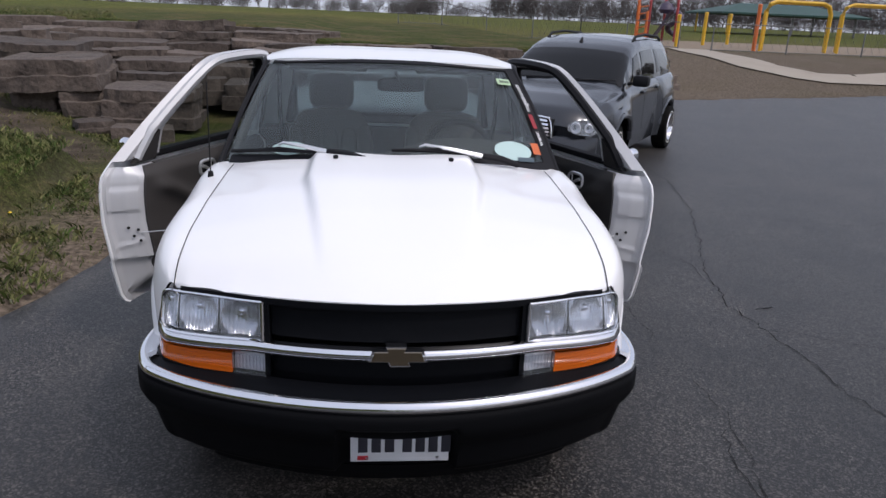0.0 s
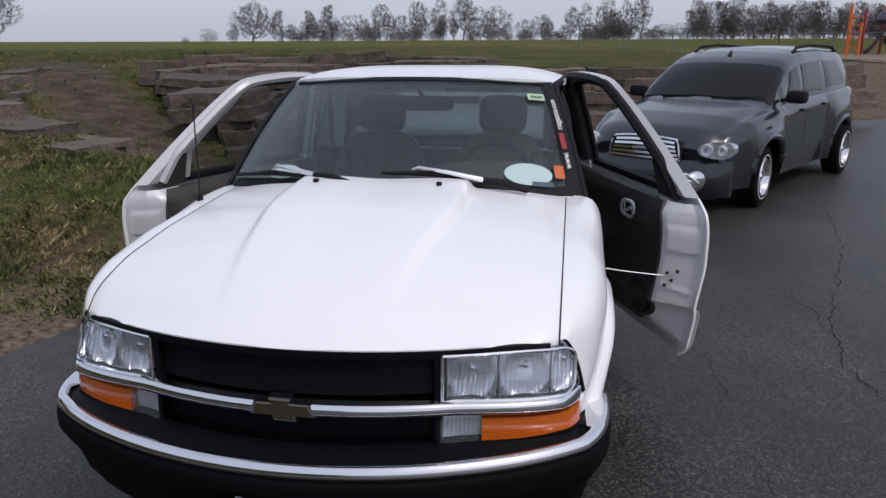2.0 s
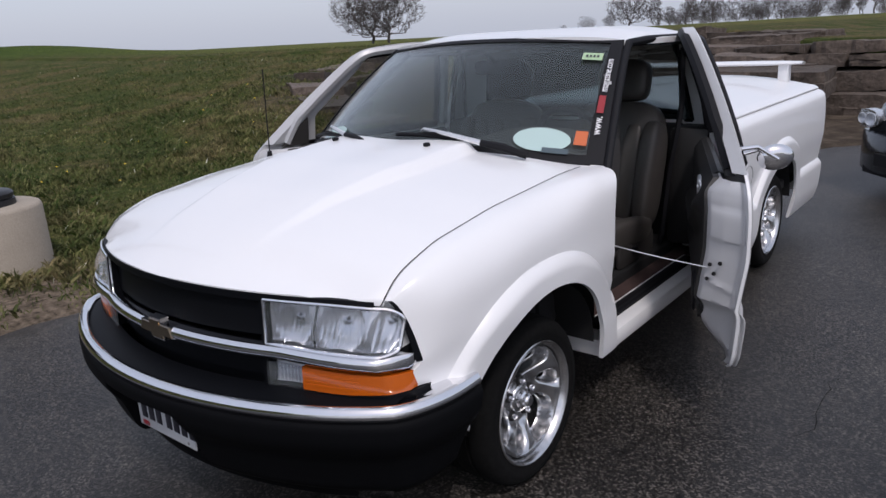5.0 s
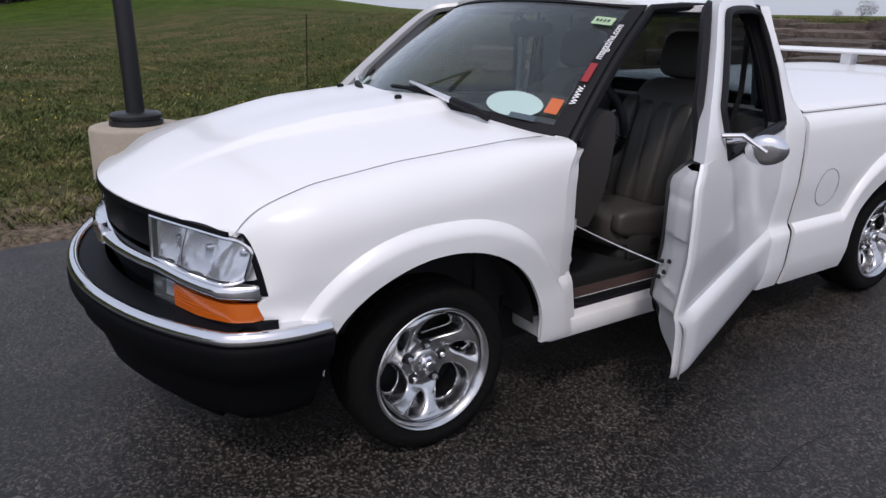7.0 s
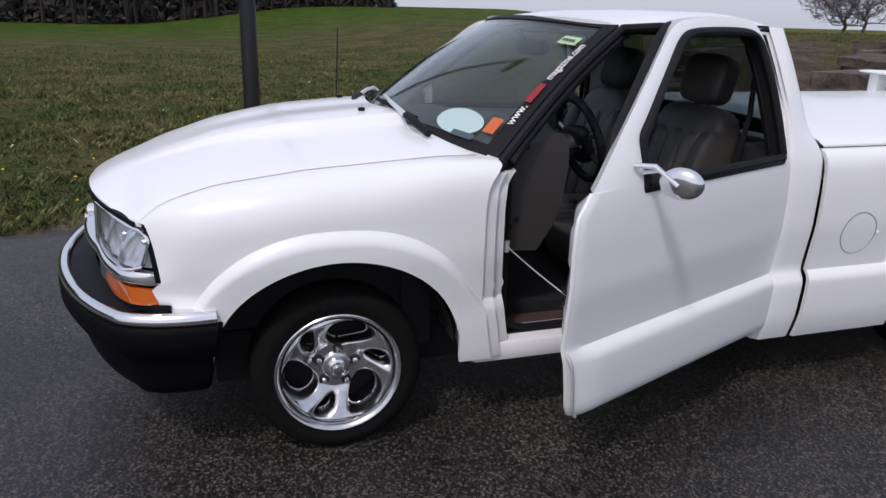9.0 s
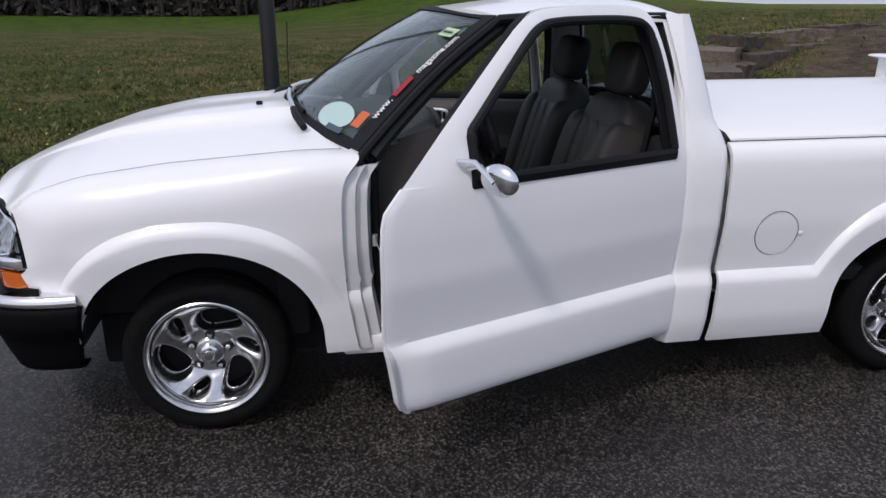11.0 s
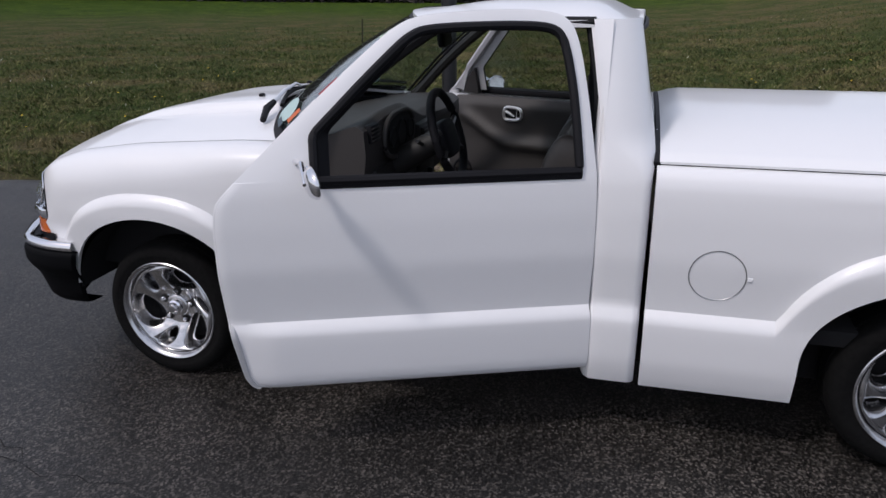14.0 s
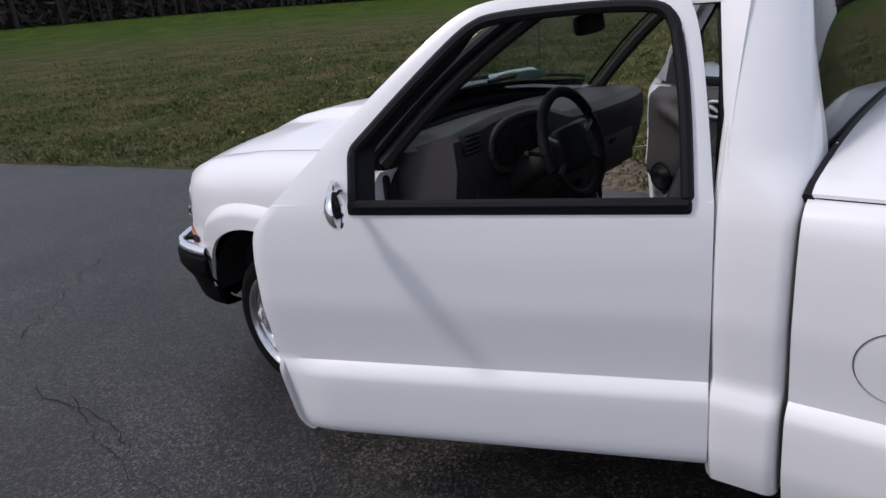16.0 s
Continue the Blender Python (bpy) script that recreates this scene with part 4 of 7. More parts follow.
# windscreen pillars, door apertures, sills, floor
for s in (1, -1):
    pillar = [screen(s, k / 10) + Vector((0.010 * s, 0.010, -0.012)) for k in range(10)]
    mesh_object("front_pillar", *tube_vf([(0.806 * s, 0.540, 0.955)] + pillar + [(0.650 * s, 1.065, 1.423), (0.672 * s, 1.20, 1.432), (0.684 * s, 1.66, 1.430)], 0.017 if s > 0 else 0.013, 8), BLACKMATT, truck)
    lining = [screen(s, k / 10) + Vector((-0.030 * s, 0.045, -0.020)) for k in range(11)]
    mesh_object("pillar_lining", *tube_vf(lining, [0.035] + [0.026] * 10, 8), TRIMDARK, truck, "dark moulded windshield pillar lining")
    box("sill", (0.62 * s, 0.47, 0.268), (0.838 * s, 1.700, 0.345), WHITE, truck, 0.02)
    box("sill_step", (0.705 * s, 0.56, 0.335), (0.775 * s, 1.66, 0.352), BLACKMATT, truck, 0.006)
    def hinge_post(u, v, s=s):
        """Stepped white jamb behind the fender: an outer flange, a step in, then the sealing face."""
        z = 0.30 + 0.66 * v
        step = [(0.0, 0.0), (0.006, 0.050), (0.026, 0.056), (0.032, 0.092), (0.060, 0.098), (0.090, 0.108)]
        i = u * 5
        k = min(int(i), 4)
        ins, dy = (step[k][q] + (step[k + 1][q] - step[k][q]) * (i - k) for q in (0, 1))
        x = min(flank(0.48, z), 0.868) - 0.012 - ins - 0.012 * smoothstep(0.88, 0.96, v)
        return Vector((x * s, 0.482 + dy + 0.85 * max(0.0, lerp_table(DOOR_FRONT, z) - 0.492) + 0.008 * (abs(v - 0.40) < 0.02), z))
    mesh_object("hinge_pillar", *thick(*grid(20, 30, hinge_post), lambda p, s=s: p - Vector((0.02 * s, 0.004, 0))), WHITE, truck, angle=30)
    box("kick_panel", (0.64 * s, 0.40, 0.36), (0.745 * s, 0.595, 1.0), TRIMDARK, truck, 0.02)
    mesh_object("aperture_seal", *tube_vf([(0.775 * s, 0.575, 0.985), (0.772 * s, 0.606, 0.93), (0.768 * s, 0.606, 0.45), (0.766 * s, 0.618, 0.40), (0.764 * s, 0.65, 0.372), (0.764 * s, 0.72, 0.358), (0.764 * s, 1.62, 0.358), (0.77 * s, 1.685, 0.42), (0.785 * s, 1.688, 0.98), (0.735 * s, 1.675, 1.25), (0.665 * s, 1.64, 1.42)], 0.013, 6), BLACKMATT, truck)
    box("rear_inner_trim", (0.60 * s, 1.66, 0.40), (0.80 * s, 1.84, 1.0), TRIMDARK, truck, 0.03)
box("cab_floor", (-0.70, 0.50, 0.300), (0.70, 1.84, 0.350), CARPET, truck, 0.02, "brown carpeted cab floor")
box("firewall", (-0.70, 0.24, 0.30), (0.70, 0.36, 1.0), VOID, truck, 0.02)
box("cab_back_trim", (-0.62, 1.80, 0.34), (0.62, 1.85, 1.0), TRIMDARK, truck, 0.02)
mesh_object("cowl", *thick(*grid(40, 6, lambda u, v: Vector(((2 * u - 1) * 0.70, 0.255 + 0.235 * (2 * u - 1) ** 2 + 0.080 * v, 1.052 - 0.062 * abs(2 * u - 1) ** 2.5 - 0.018 * v))), lambda p: p - Vector((0, 0, 0.02))), BLACK, truck, "black cowl vent panel below the windshield")
for s in (1, -1):
    def cowl_side(u, v, s=s):
        """The painted corner that runs from the hood's rear edge up to the foot of the glass."""
        q = 0.86 + 0.14 * u
        foot = screen(q, 0.0)
        a = Vector((0.640 + 0.185 * u, 0.462 + 0.045 * u, 0.998 - 0.030 * u ** 3))
        b_ = Vector((foot.x + 0.004, foot.y + 0.006, foot.z - 0.003))
        p = a.lerp(b_, v)
        return Vector((p.x * s, p.y, p.z))
    mesh_object("cowl_corner", *thick(*grid(10, 6, cowl_side), lambda p: p - Vector((0, 0, 0.02))), WHITE, truck)
# ---- bed ----
box("bed_floor", (-0.80, 1.90, 0.42), (0.80, 3.85, 0.48), VOID, truck, 0.01)
box("bed_front_panel", (-0.78, 1.90, 0.40), (0.78, 1.93, 0.985), WHITE, truck, 0.005)
box("tailgate", (-0.82, 3.83, 0.40), (0.82, 3.885, 0.985), WHITE, truck, 0.015, "white tailgate")
box("rear_bumper", (-0.84, 3.86, 0.26), (0.84, 3.98, 0.40), WHITE, truck, 0.03, "white rear roll pan")


def lid(u, v):
    x = (2 * u - 1)
    y = 1.892 + (3.86 - 1.892) * v
    e = abs(x) ** 2.8
    f = max(smoothstep(0.035, 0.0, v), smoothstep(0.965, 1.0, v))
    rim = 0.010 * smoothstep(1.0, 0.975, abs(x))
    return Vector((0.812 * x, y, 1.012 + rim + 0.088 * (1 - e) * (1 - 0.35 * f)))


cover = mesh_object("bed_cover", *thick(*grid(60, 44, lid), lambda p: Vector((p.x, p.y, 1.004))), WHITE, truck, "white hard cover over the truck bed")
mesh_object("front_gasket", *tube_vf([lid(k / 40, 0.0) + Vector((0, -0.008, -0.012)) for k in range(41)], 0.014, 6), BLACKMATT, cover, "black rubber gasket along the cover's front")
for s in (1, -1):
    mesh_object("side_gasket", *tube_vf([(0.806 * s, 1.90, 1.004), (0.806 * s, 2.9, 1.004), (0.806 * s, 3.84, 1.004)], 0.005, 5), BLACKMATT, cover)
def wingspoiler(u, v):
    x = (2 * u - 1) * 0.74
    a = 2 * math.pi * v
    e = 1 - 0.5 * abs(2 * u - 1) ** 6
    return Vector((x, 3.70 + 0.095 * math.cos(a) * e - 0.07 * abs(2 * u - 1) ** 4 * 0, 1.190 + 0.018 * math.sin(a) * e))


sp = mesh_object("spoiler", *grid(40, 16, wingspoiler), WHITE, truck, "white wing on posts over the bed cover")
for x in (-0.62, 0.0, 0.62):
    box("spoiler_post", (x - 0.035, 3.65, 1.06), (x + 0.035, 3.74, 1.185), WHITE, sp, 0.012)

# ---- doors, hinged at their rear edges and swung open ----
HINGE_X, HINGE_Y, OPEN = 0.862, 1.710, {1: 21.8, -1: 25.0}
BELT = 0.985


PULL = material("satin_chrome", (0.80, 0.80, 0.81), 0.32, 0.75)


def swing(s):
    sag = Matrix.Identity(4)
    sag[2][1], sag[2][3] = (0.020, -0.020 * HINGE_Y) if s < 0 else (0.0, 0.0)         # the far door hangs a little
    return Matrix.Translation((HINGE_X * s, HINGE_Y, 0)) @ Matrix.Rotation(radians(OPEN[s]) * s, 4, "Z") @ Matrix.Translation((-HINGE_X * s, -HINGE_Y, 0)) @ sag


OUTER = [(0.566, 0.985), (0.715, 1.123), (0.87, 1.260), (1.00, 1.370), (1.09, 1.436), (1.17, 1.462), (1.40, 1.474), (1.56, 1.470), (1.635, 1.448), (1.666, 1.38), (1.686, 1.20), (1.702, 0.985)]
INNER = [(0.812, 0.985), (0.812, 1.120), (0.95, 1.250), (1.07, 1.358), (1.125, 1.400), (1.18, 1.420), (1.40, 1.426), (1.55, 1.422), (1.602, 1.403), (1.620, 1.35), (1.637, 1.20), (1.645, 0.985)]


def rounded(line, times=2):
    """Corners cut off again and again, the ends kept."""
    for _ in range(times):
        out = [line[0]]
        for (a, b), (c, d) in zip(line, line[1:]):
            out += [(a * 0.75 + c * 0.25, b * 0.75 + d * 0.25), (a * 0.25 + c * 0.75, b * 0.25 + d * 0.75)]
        line = out + [line[-1]]
    return line


INNER = [INNER[0], (0.812, 1.080)] + INNER[1:2] + [(0.845, 1.150)] + INNER[2:]
OUTER = [OUTER[0], (0.670, 1.081)] + OUTER[1:2] + [(0.750, 1.155)] + OUTER[2:]
INNER, OUTER = rounded(INNER), rounded(OUTER)


def door_x(y, z):
    if z >= 1.0:
        return flank(1.2, z)
    flare = 0.029 * (1 - (1 - min(1.0, max(0.0, (0.515 - z) / 0.048))) ** 2)
    return flank(max(y, 0.80), z) - 0.65 * flare * smoothstep(0.66, 0.51, y)


def build_door(s):
    m = swing(s)
    rows = 46

    def lower(u, v):
        zl, zu, zb = 0.467, 0.515, 0.272
        z = zb + (zl - zb) * v / 0.35 if v < 0.35 else (zl + (zu - zl) * (v - 0.35) / 0.15 if v < 0.5 else zu + (BELT - zu) * (v - 0.5) / 0.5)
        y0 = lerp_table(DOOR_FRONT, z)
        y1 = 1.706 - 0.004 * v
        y = y0 + (y1 - y0) * u
        roll = 0.010 * smoothstep(0.03, 0.0, v) + 0.006 * smoothstep(0.012, 0.0, u)
        return Vector(((door_x(y, z) - roll) * s, y, z))

    sheet = grid(60, rows, lower)
    fr = []
    for (a, b), (c, d) in zip(OUTER, INNER):
        for k in range(4):
            y, z = a + (c - a) * k / 3, b + (d - b) * k / 3
            fr.append(Vector(((door_x(y, z) - 0.006 * (k == 0)) * s, y, z)))
    ff = [(i * 4 + k, i * 4 + k + 1, i * 4 + k + 5, i * 4 + k + 4) for i in range(len(OUTER) - 1) for k in range(3)]
    door = mesh_object("door", *moved(thick(*sheet, lambda p: Vector((p.x - 0.010 * s, p.y, p.z))), m), WHITE, truck, "open white rear-hinged truck door", angle=33)
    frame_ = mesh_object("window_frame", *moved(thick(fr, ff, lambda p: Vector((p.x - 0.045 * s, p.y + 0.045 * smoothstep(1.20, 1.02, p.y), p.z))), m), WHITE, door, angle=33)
    # frame faces not turned outwards take the grey
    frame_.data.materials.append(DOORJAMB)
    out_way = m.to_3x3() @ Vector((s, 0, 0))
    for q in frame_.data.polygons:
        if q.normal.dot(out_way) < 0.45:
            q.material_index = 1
    frame_.data.materials.append(BLACKMATT)            # rubber-lined reveal round the glass
    reveal = {tuple(round(c, 4) for c in m @ p) for p in fr[3::4]}
    reveal |= {tuple(round(c, 4) for c in m @ Vector((p.x - 0.045 * s, p.y + 0.045 * smoothstep(1.20, 1.02, p.y), p.z))) for p in fr[3::4]}
    for q in frame_.data.polygons:
        if all(tuple(round(c, 4) for c in frame_.data.vertices[i].co) in reveal for i in q.vertices):
            q.material_index = 2
    # pressed inner shell: a rolled hem, a sloping leading face with stamped steps, then the deep inner wall
    def shell(u, v):
        z = 0.276 + (0.958 - 0.276) * v
        y0 = lerp_table(DOOR_FRONT, z)
        deep = 0.030 + 0.112 * smoothstep(0.285, 0.43, z) - 0.070 * smoothstep(0.90, 0.985, z)
        hem = 0.030 + 0.010 * smoothstep(0.55, 0.47, z)
        line = [(0.008, 0.003), (0.010, 0.014), (hem * 0.8, 0.026), (hem + 0.002, 0.044), (deep * 0.55 + 0.010, deep * 0.62), (deep - 0.014, deep * 0.92), (deep, deep + 0.020), (deep, 0.30), (deep, 1.0)]
        i = u * 16
        if i < 14:
            k = min(int(i / 2), 6)
            f = i / 2 - k
            ins, dy = (line[k][q] + (line[k + 1][q] - line[k][q]) * f for q in (0, 1))
        else:
            ins, dy = deep, 0.30 + (1.690 - y0 - 0.30) * (i - 14) / 2
        face = smoothstep(0.22, 0.30, u) * smoothstep(0.72, 0.62, u)
        stamp = 0.011 * smoothstep(0.745, 0.752, z) * smoothstep(0.865, 0.850, z) * face
        stamp += 0.008 * math.exp(-((z - 0.585 - 0.10 * (u - 0.5)) / 0.010) ** 2) * face
        return Vector(((door_x(max(y0 + dy, 0.66), z) - ins) * s, y0 + dy - stamp, z))
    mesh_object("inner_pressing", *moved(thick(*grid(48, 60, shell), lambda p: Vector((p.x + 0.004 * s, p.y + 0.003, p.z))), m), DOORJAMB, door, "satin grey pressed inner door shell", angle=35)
    CARD_X = 0.148
    def card(u, v):
        z = 0.385 + (0.955 - 0.385) * v
        y0 = lerp_table(DOOR_FRONT, z) + 0.150 + 0.10 * smoothstep(0.47, 0.385, z) ** 2
        y = y0 + (1.665 - y0) * u
        lift = 0.040 * math.exp(-((z - 0.70 - 0.16 * smoothstep(0.45, 0.05, u) * 1.0) / 0.040) ** 2) * smoothstep(0.02, 0.15, u) * smoothstep(0.98, 0.86, u)      # swooping armrest
        return Vector(((door_x(max(y, 0.66), z) - CARD_X - lift + 0.050 * smoothstep(0.90, 0.985, z)) * s, y, z))
    # panel, belt and sail are darker on the driver's door than on the other
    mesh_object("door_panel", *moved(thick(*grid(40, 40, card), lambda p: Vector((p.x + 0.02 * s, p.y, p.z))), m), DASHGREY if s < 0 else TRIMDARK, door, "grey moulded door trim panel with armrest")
    # speaker grille low at the front, lock knob and window switch
    sp_ = m @ Vector(((door_x(0.8, 0.5) - CARD_X - 0.006) * s, 0.76, 0.50))
    face_in = m.to_3x3() @ Vector((-s, 0, 0))
    turn_in = Matrix.Translation(sp_) @ face_in.to_track_quat("X", "Z").to_matrix().to_4x4()
    spk = mesh_object("speaker_grille", *moved(lathe_vf([(0.0, 0.006), (0.060, 0.005), (0.068, 0.010), (0.076, 0.008), (0.080, 0.0)], 36), turn_in), BLACKMATT, door, "round black speaker grille")
    for k in range(5):
        r = 0.012 + 0.011 * k
        mesh_object("grille_ring", *moved(tube_vf([(0.0075, r * math.cos(t), r * math.sin(t)) for t in [2 * math.pi * q / 24 for q in range(25)]], 0.0018, 4, caps=False), turn_in), TRIM, spk)
    belt_in = [m @ Vector(((door_x(y, BELT) - 0.085) * s, y, BELT - 0.050)) for y in (0.76, 0.85, 1.0, 1.2, 1.4, 1.66)]
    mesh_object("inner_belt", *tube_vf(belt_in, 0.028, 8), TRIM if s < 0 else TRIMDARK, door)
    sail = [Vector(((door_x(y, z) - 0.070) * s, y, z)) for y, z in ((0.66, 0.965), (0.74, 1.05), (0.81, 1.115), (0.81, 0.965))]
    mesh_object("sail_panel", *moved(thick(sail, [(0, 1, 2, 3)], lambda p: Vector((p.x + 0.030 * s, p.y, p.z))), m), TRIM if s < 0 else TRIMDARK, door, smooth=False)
    # frame lining, rubber round the window, sill strip
    ring = [Vector(((door_x(c, d) + 0.002) * s, c, d)) for c, d in INNER] + [Vector(((door_x(INNER[0][0], BELT) + 0.004) * s, INNER[0][0], BELT))]
    mesh_object("window_rubber", *moved(tube_vf(ring, 0.015, 8), m), BLACKMATT, door)
    bm = bmesh.new()
    box_bm(bm, (min(0.835 * s, 0.868 * s), 0.795, 0.958), (max(0.835 * s, 0.868 * s), 1.655, 0.994), 0.009)
    bmesh.ops.transform(bm, matrix=m, verts=bm.verts)
    part("belt_strip", bm, BLACKMATT, door, "black rubber strip")
    inl = [Vector(((door_x(c, d) - 0.055) * s, c, d)) for c, d in [(a * 0.5 + c * 0.5, b * 0.5 + d * 0.5) for (a, b), (c, d) in zip(OUTER, INNER)]]
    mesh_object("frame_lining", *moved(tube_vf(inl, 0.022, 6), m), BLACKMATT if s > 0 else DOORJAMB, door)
    # bolts and check cable on the leading edge
    for ins, z in ((0.118, 0.600), (0.100, 0.625), (0.118, 0.655), (0.088, 0.668)):
        p = m @ Vector(((door_x(0.66, z) - ins) * s, lerp_table(DOOR_FRONT, z) + 0.98 * ins - 0.008, z))
        mesh_object("bolt", *moved(lathe_vf([(0.0, 0.007), (0.006, 0.006), (0.008, 0.0)], 8), Matrix.Translation(p) @ pose(0, 0, 0, 0, 0, -90)), VOID, door)
    a = m @ Vector(((door_x(0.66, 0.64) - 0.122) * s, 0.612, 0.640))
    e = Vector((0.785 * s, 0.600, 0.690))
    pts = [a.lerp(e, k / 8) + Vector((0, 0, -0.004 * math.sin(math.pi * k / 8))) for k in range(9)]
    mesh_object("check_cable", *tube_vf(pts, 0.0024, 6), PULL, door, "steel check cable")
    mesh_object("cable_clamp", *tube_vf([e + Vector((0.01 * s, 0.0, -0.02)), e + Vector((0.01 * s, 0.0, 0.02))], 0.010, 8), PULL, door)
    # inner pull: chrome surround with a dark cup, a lever and a lock slide
    py_, pz_ = (0.95, 0.868) if s > 0 else (1.115, 0.872)
    hx = door_x(0.9, 0.87) - CARD_X - 0.004
    ring = []
    for k in range(37):
        t = 2 * math.pi * k / 36
        ring.append(m @ Vector((hx * s, py_ + 0.062 * math.copysign(abs(math.cos(t)) ** 0.6, math.cos(t)), pz_ + 0.036 * math.copysign(abs(math.sin(t)) ** 0.6, math.sin(t)) * (1 - 0.12 * math.cos(t)))))
    pull = mesh_object("door_pull", *tube_vf(ring, 0.009, 8), PULL, door, "chrome inner door handle")
    mesh_object("pull_cup", ring[:36], [tuple(range(36))], BLACKMATT, pull)
    mesh_object("lever", *tube_vf([m @ Vector(((hx - 0.004) * s, py_ + y, pz_ + z)) for y, z in ((-0.045, 0.012), (-0.02, 0.002), (0.012, -0.014))], [0.010, 0.009, 0.006], 8), PULL, pull)
    mesh_object("lock_surround", *tube_vf([m @ Vector(((hx - 0.003) * s, py_ + 0.040 + y, pz_ + z)) for y, z in ((-0.012, -0.024), (0.012, -0.022), (0.012, 0.022), (-0.012, 0.024), (-0.012, -0.024))], 0.005, 6), PULL, pull)
    # mirror: oval chrome head on a two-legged arm
    base = m @ Vector(((door_x(0.755, 1.045) + 0.004) * s, 0.755, 1.045))
    head = m @ Vector((0.970 * s, 0.805, 1.004))
    nrm = Vector((0.61 * s, -0.79, -0.12)).normalized()
    for q in (base, base + Vector((0, 0.03, -0.022))):
        mesh_object("mirror_arm", *tube_vf([q, q.lerp(head, 0.45) + Vector((0, 0, 0.022)), head + nrm * 0.016], [0.0085, 0.0085, 0.007], 8), CHROME, door)
    hv = lathe_vf([(0.0, 0.016), (0.030, 0.0145), (0.050, 0.009), (0.061, 0.0), (0.066, -0.007), (0.066, -0.013), (0.061, -0.016), (0.057, -0.012), (0.0, -0.011)], 36)
    hm = Matrix.Translation(head) @ nrm.to_track_quat("X", "Z").to_matrix().to_4x4() @ Matrix.Diagonal((1, 1.0, 0.74, 1))
    mesh_object("mirror_head", *moved(hv, hm), CHROME, door, "oval chrome door mirror")
    return door


for s in (1, -1):
    d = build_door(s)
    if s < 0:                                          # the driver's window is wound down
        pts = [swing(s) @ Vector(((door_x(c, z) - 0.02) * s, c, z)) for c, z in INNER]
        g = mesh_object("window_glass", pts, [tuple(range(len(pts)))], CLEAR, d, "lightly tinted side window", smooth=False)
        g.visible_shadow = False

# ---- stone terraces ----
STONE = grained(material("brown_sandstone", (0.090, 0.070, 0.057), 0.92), 3.2, 0.6, 0.0, scale2=24, amount2=0.6)
nt = STONE.node_tree
n, l = nt.nodes, nt.links
tn = n.new("ShaderNodeTexNoise")
tn.inputs["Scale"].default_value, tn.inputs["Detail"].default_value = 9, 9
tcs = n.new("ShaderNodeTexCoord")
l.new(tcs.outputs["Object"], tn.inputs["Vector"])
bp = n.new("ShaderNodeBump")
bp.inputs["Strength"].default_value, bp.inputs["Distance"].default_value = 0.9, 0.05
l.new(tn.outputs["Fac"], bp.inputs["Height"]), l.new(bp.outputs[0], n["Principled BSDF"].inputs["Normal"])
b = n["Principled BSDF"]
src = b.inputs["Base Color"].links[0].from_socket
oi, hs = n.new("ShaderNodeObjectInfo"), n.new("ShaderNodeHueSaturation")
mr = n.new("ShaderNodeMapRange")
mr.inputs["To Min"].default_value, mr.inputs["To Max"].default_value = 0.65, 1.45
l.new(oi.outputs["Random"], mr.inputs["Value"]), l.new(mr.outputs[0], hs.inputs["Value"])
l.new(src, hs.inputs["Color"]), l.new(hs.outputs[0], b.inputs["Base Color"])


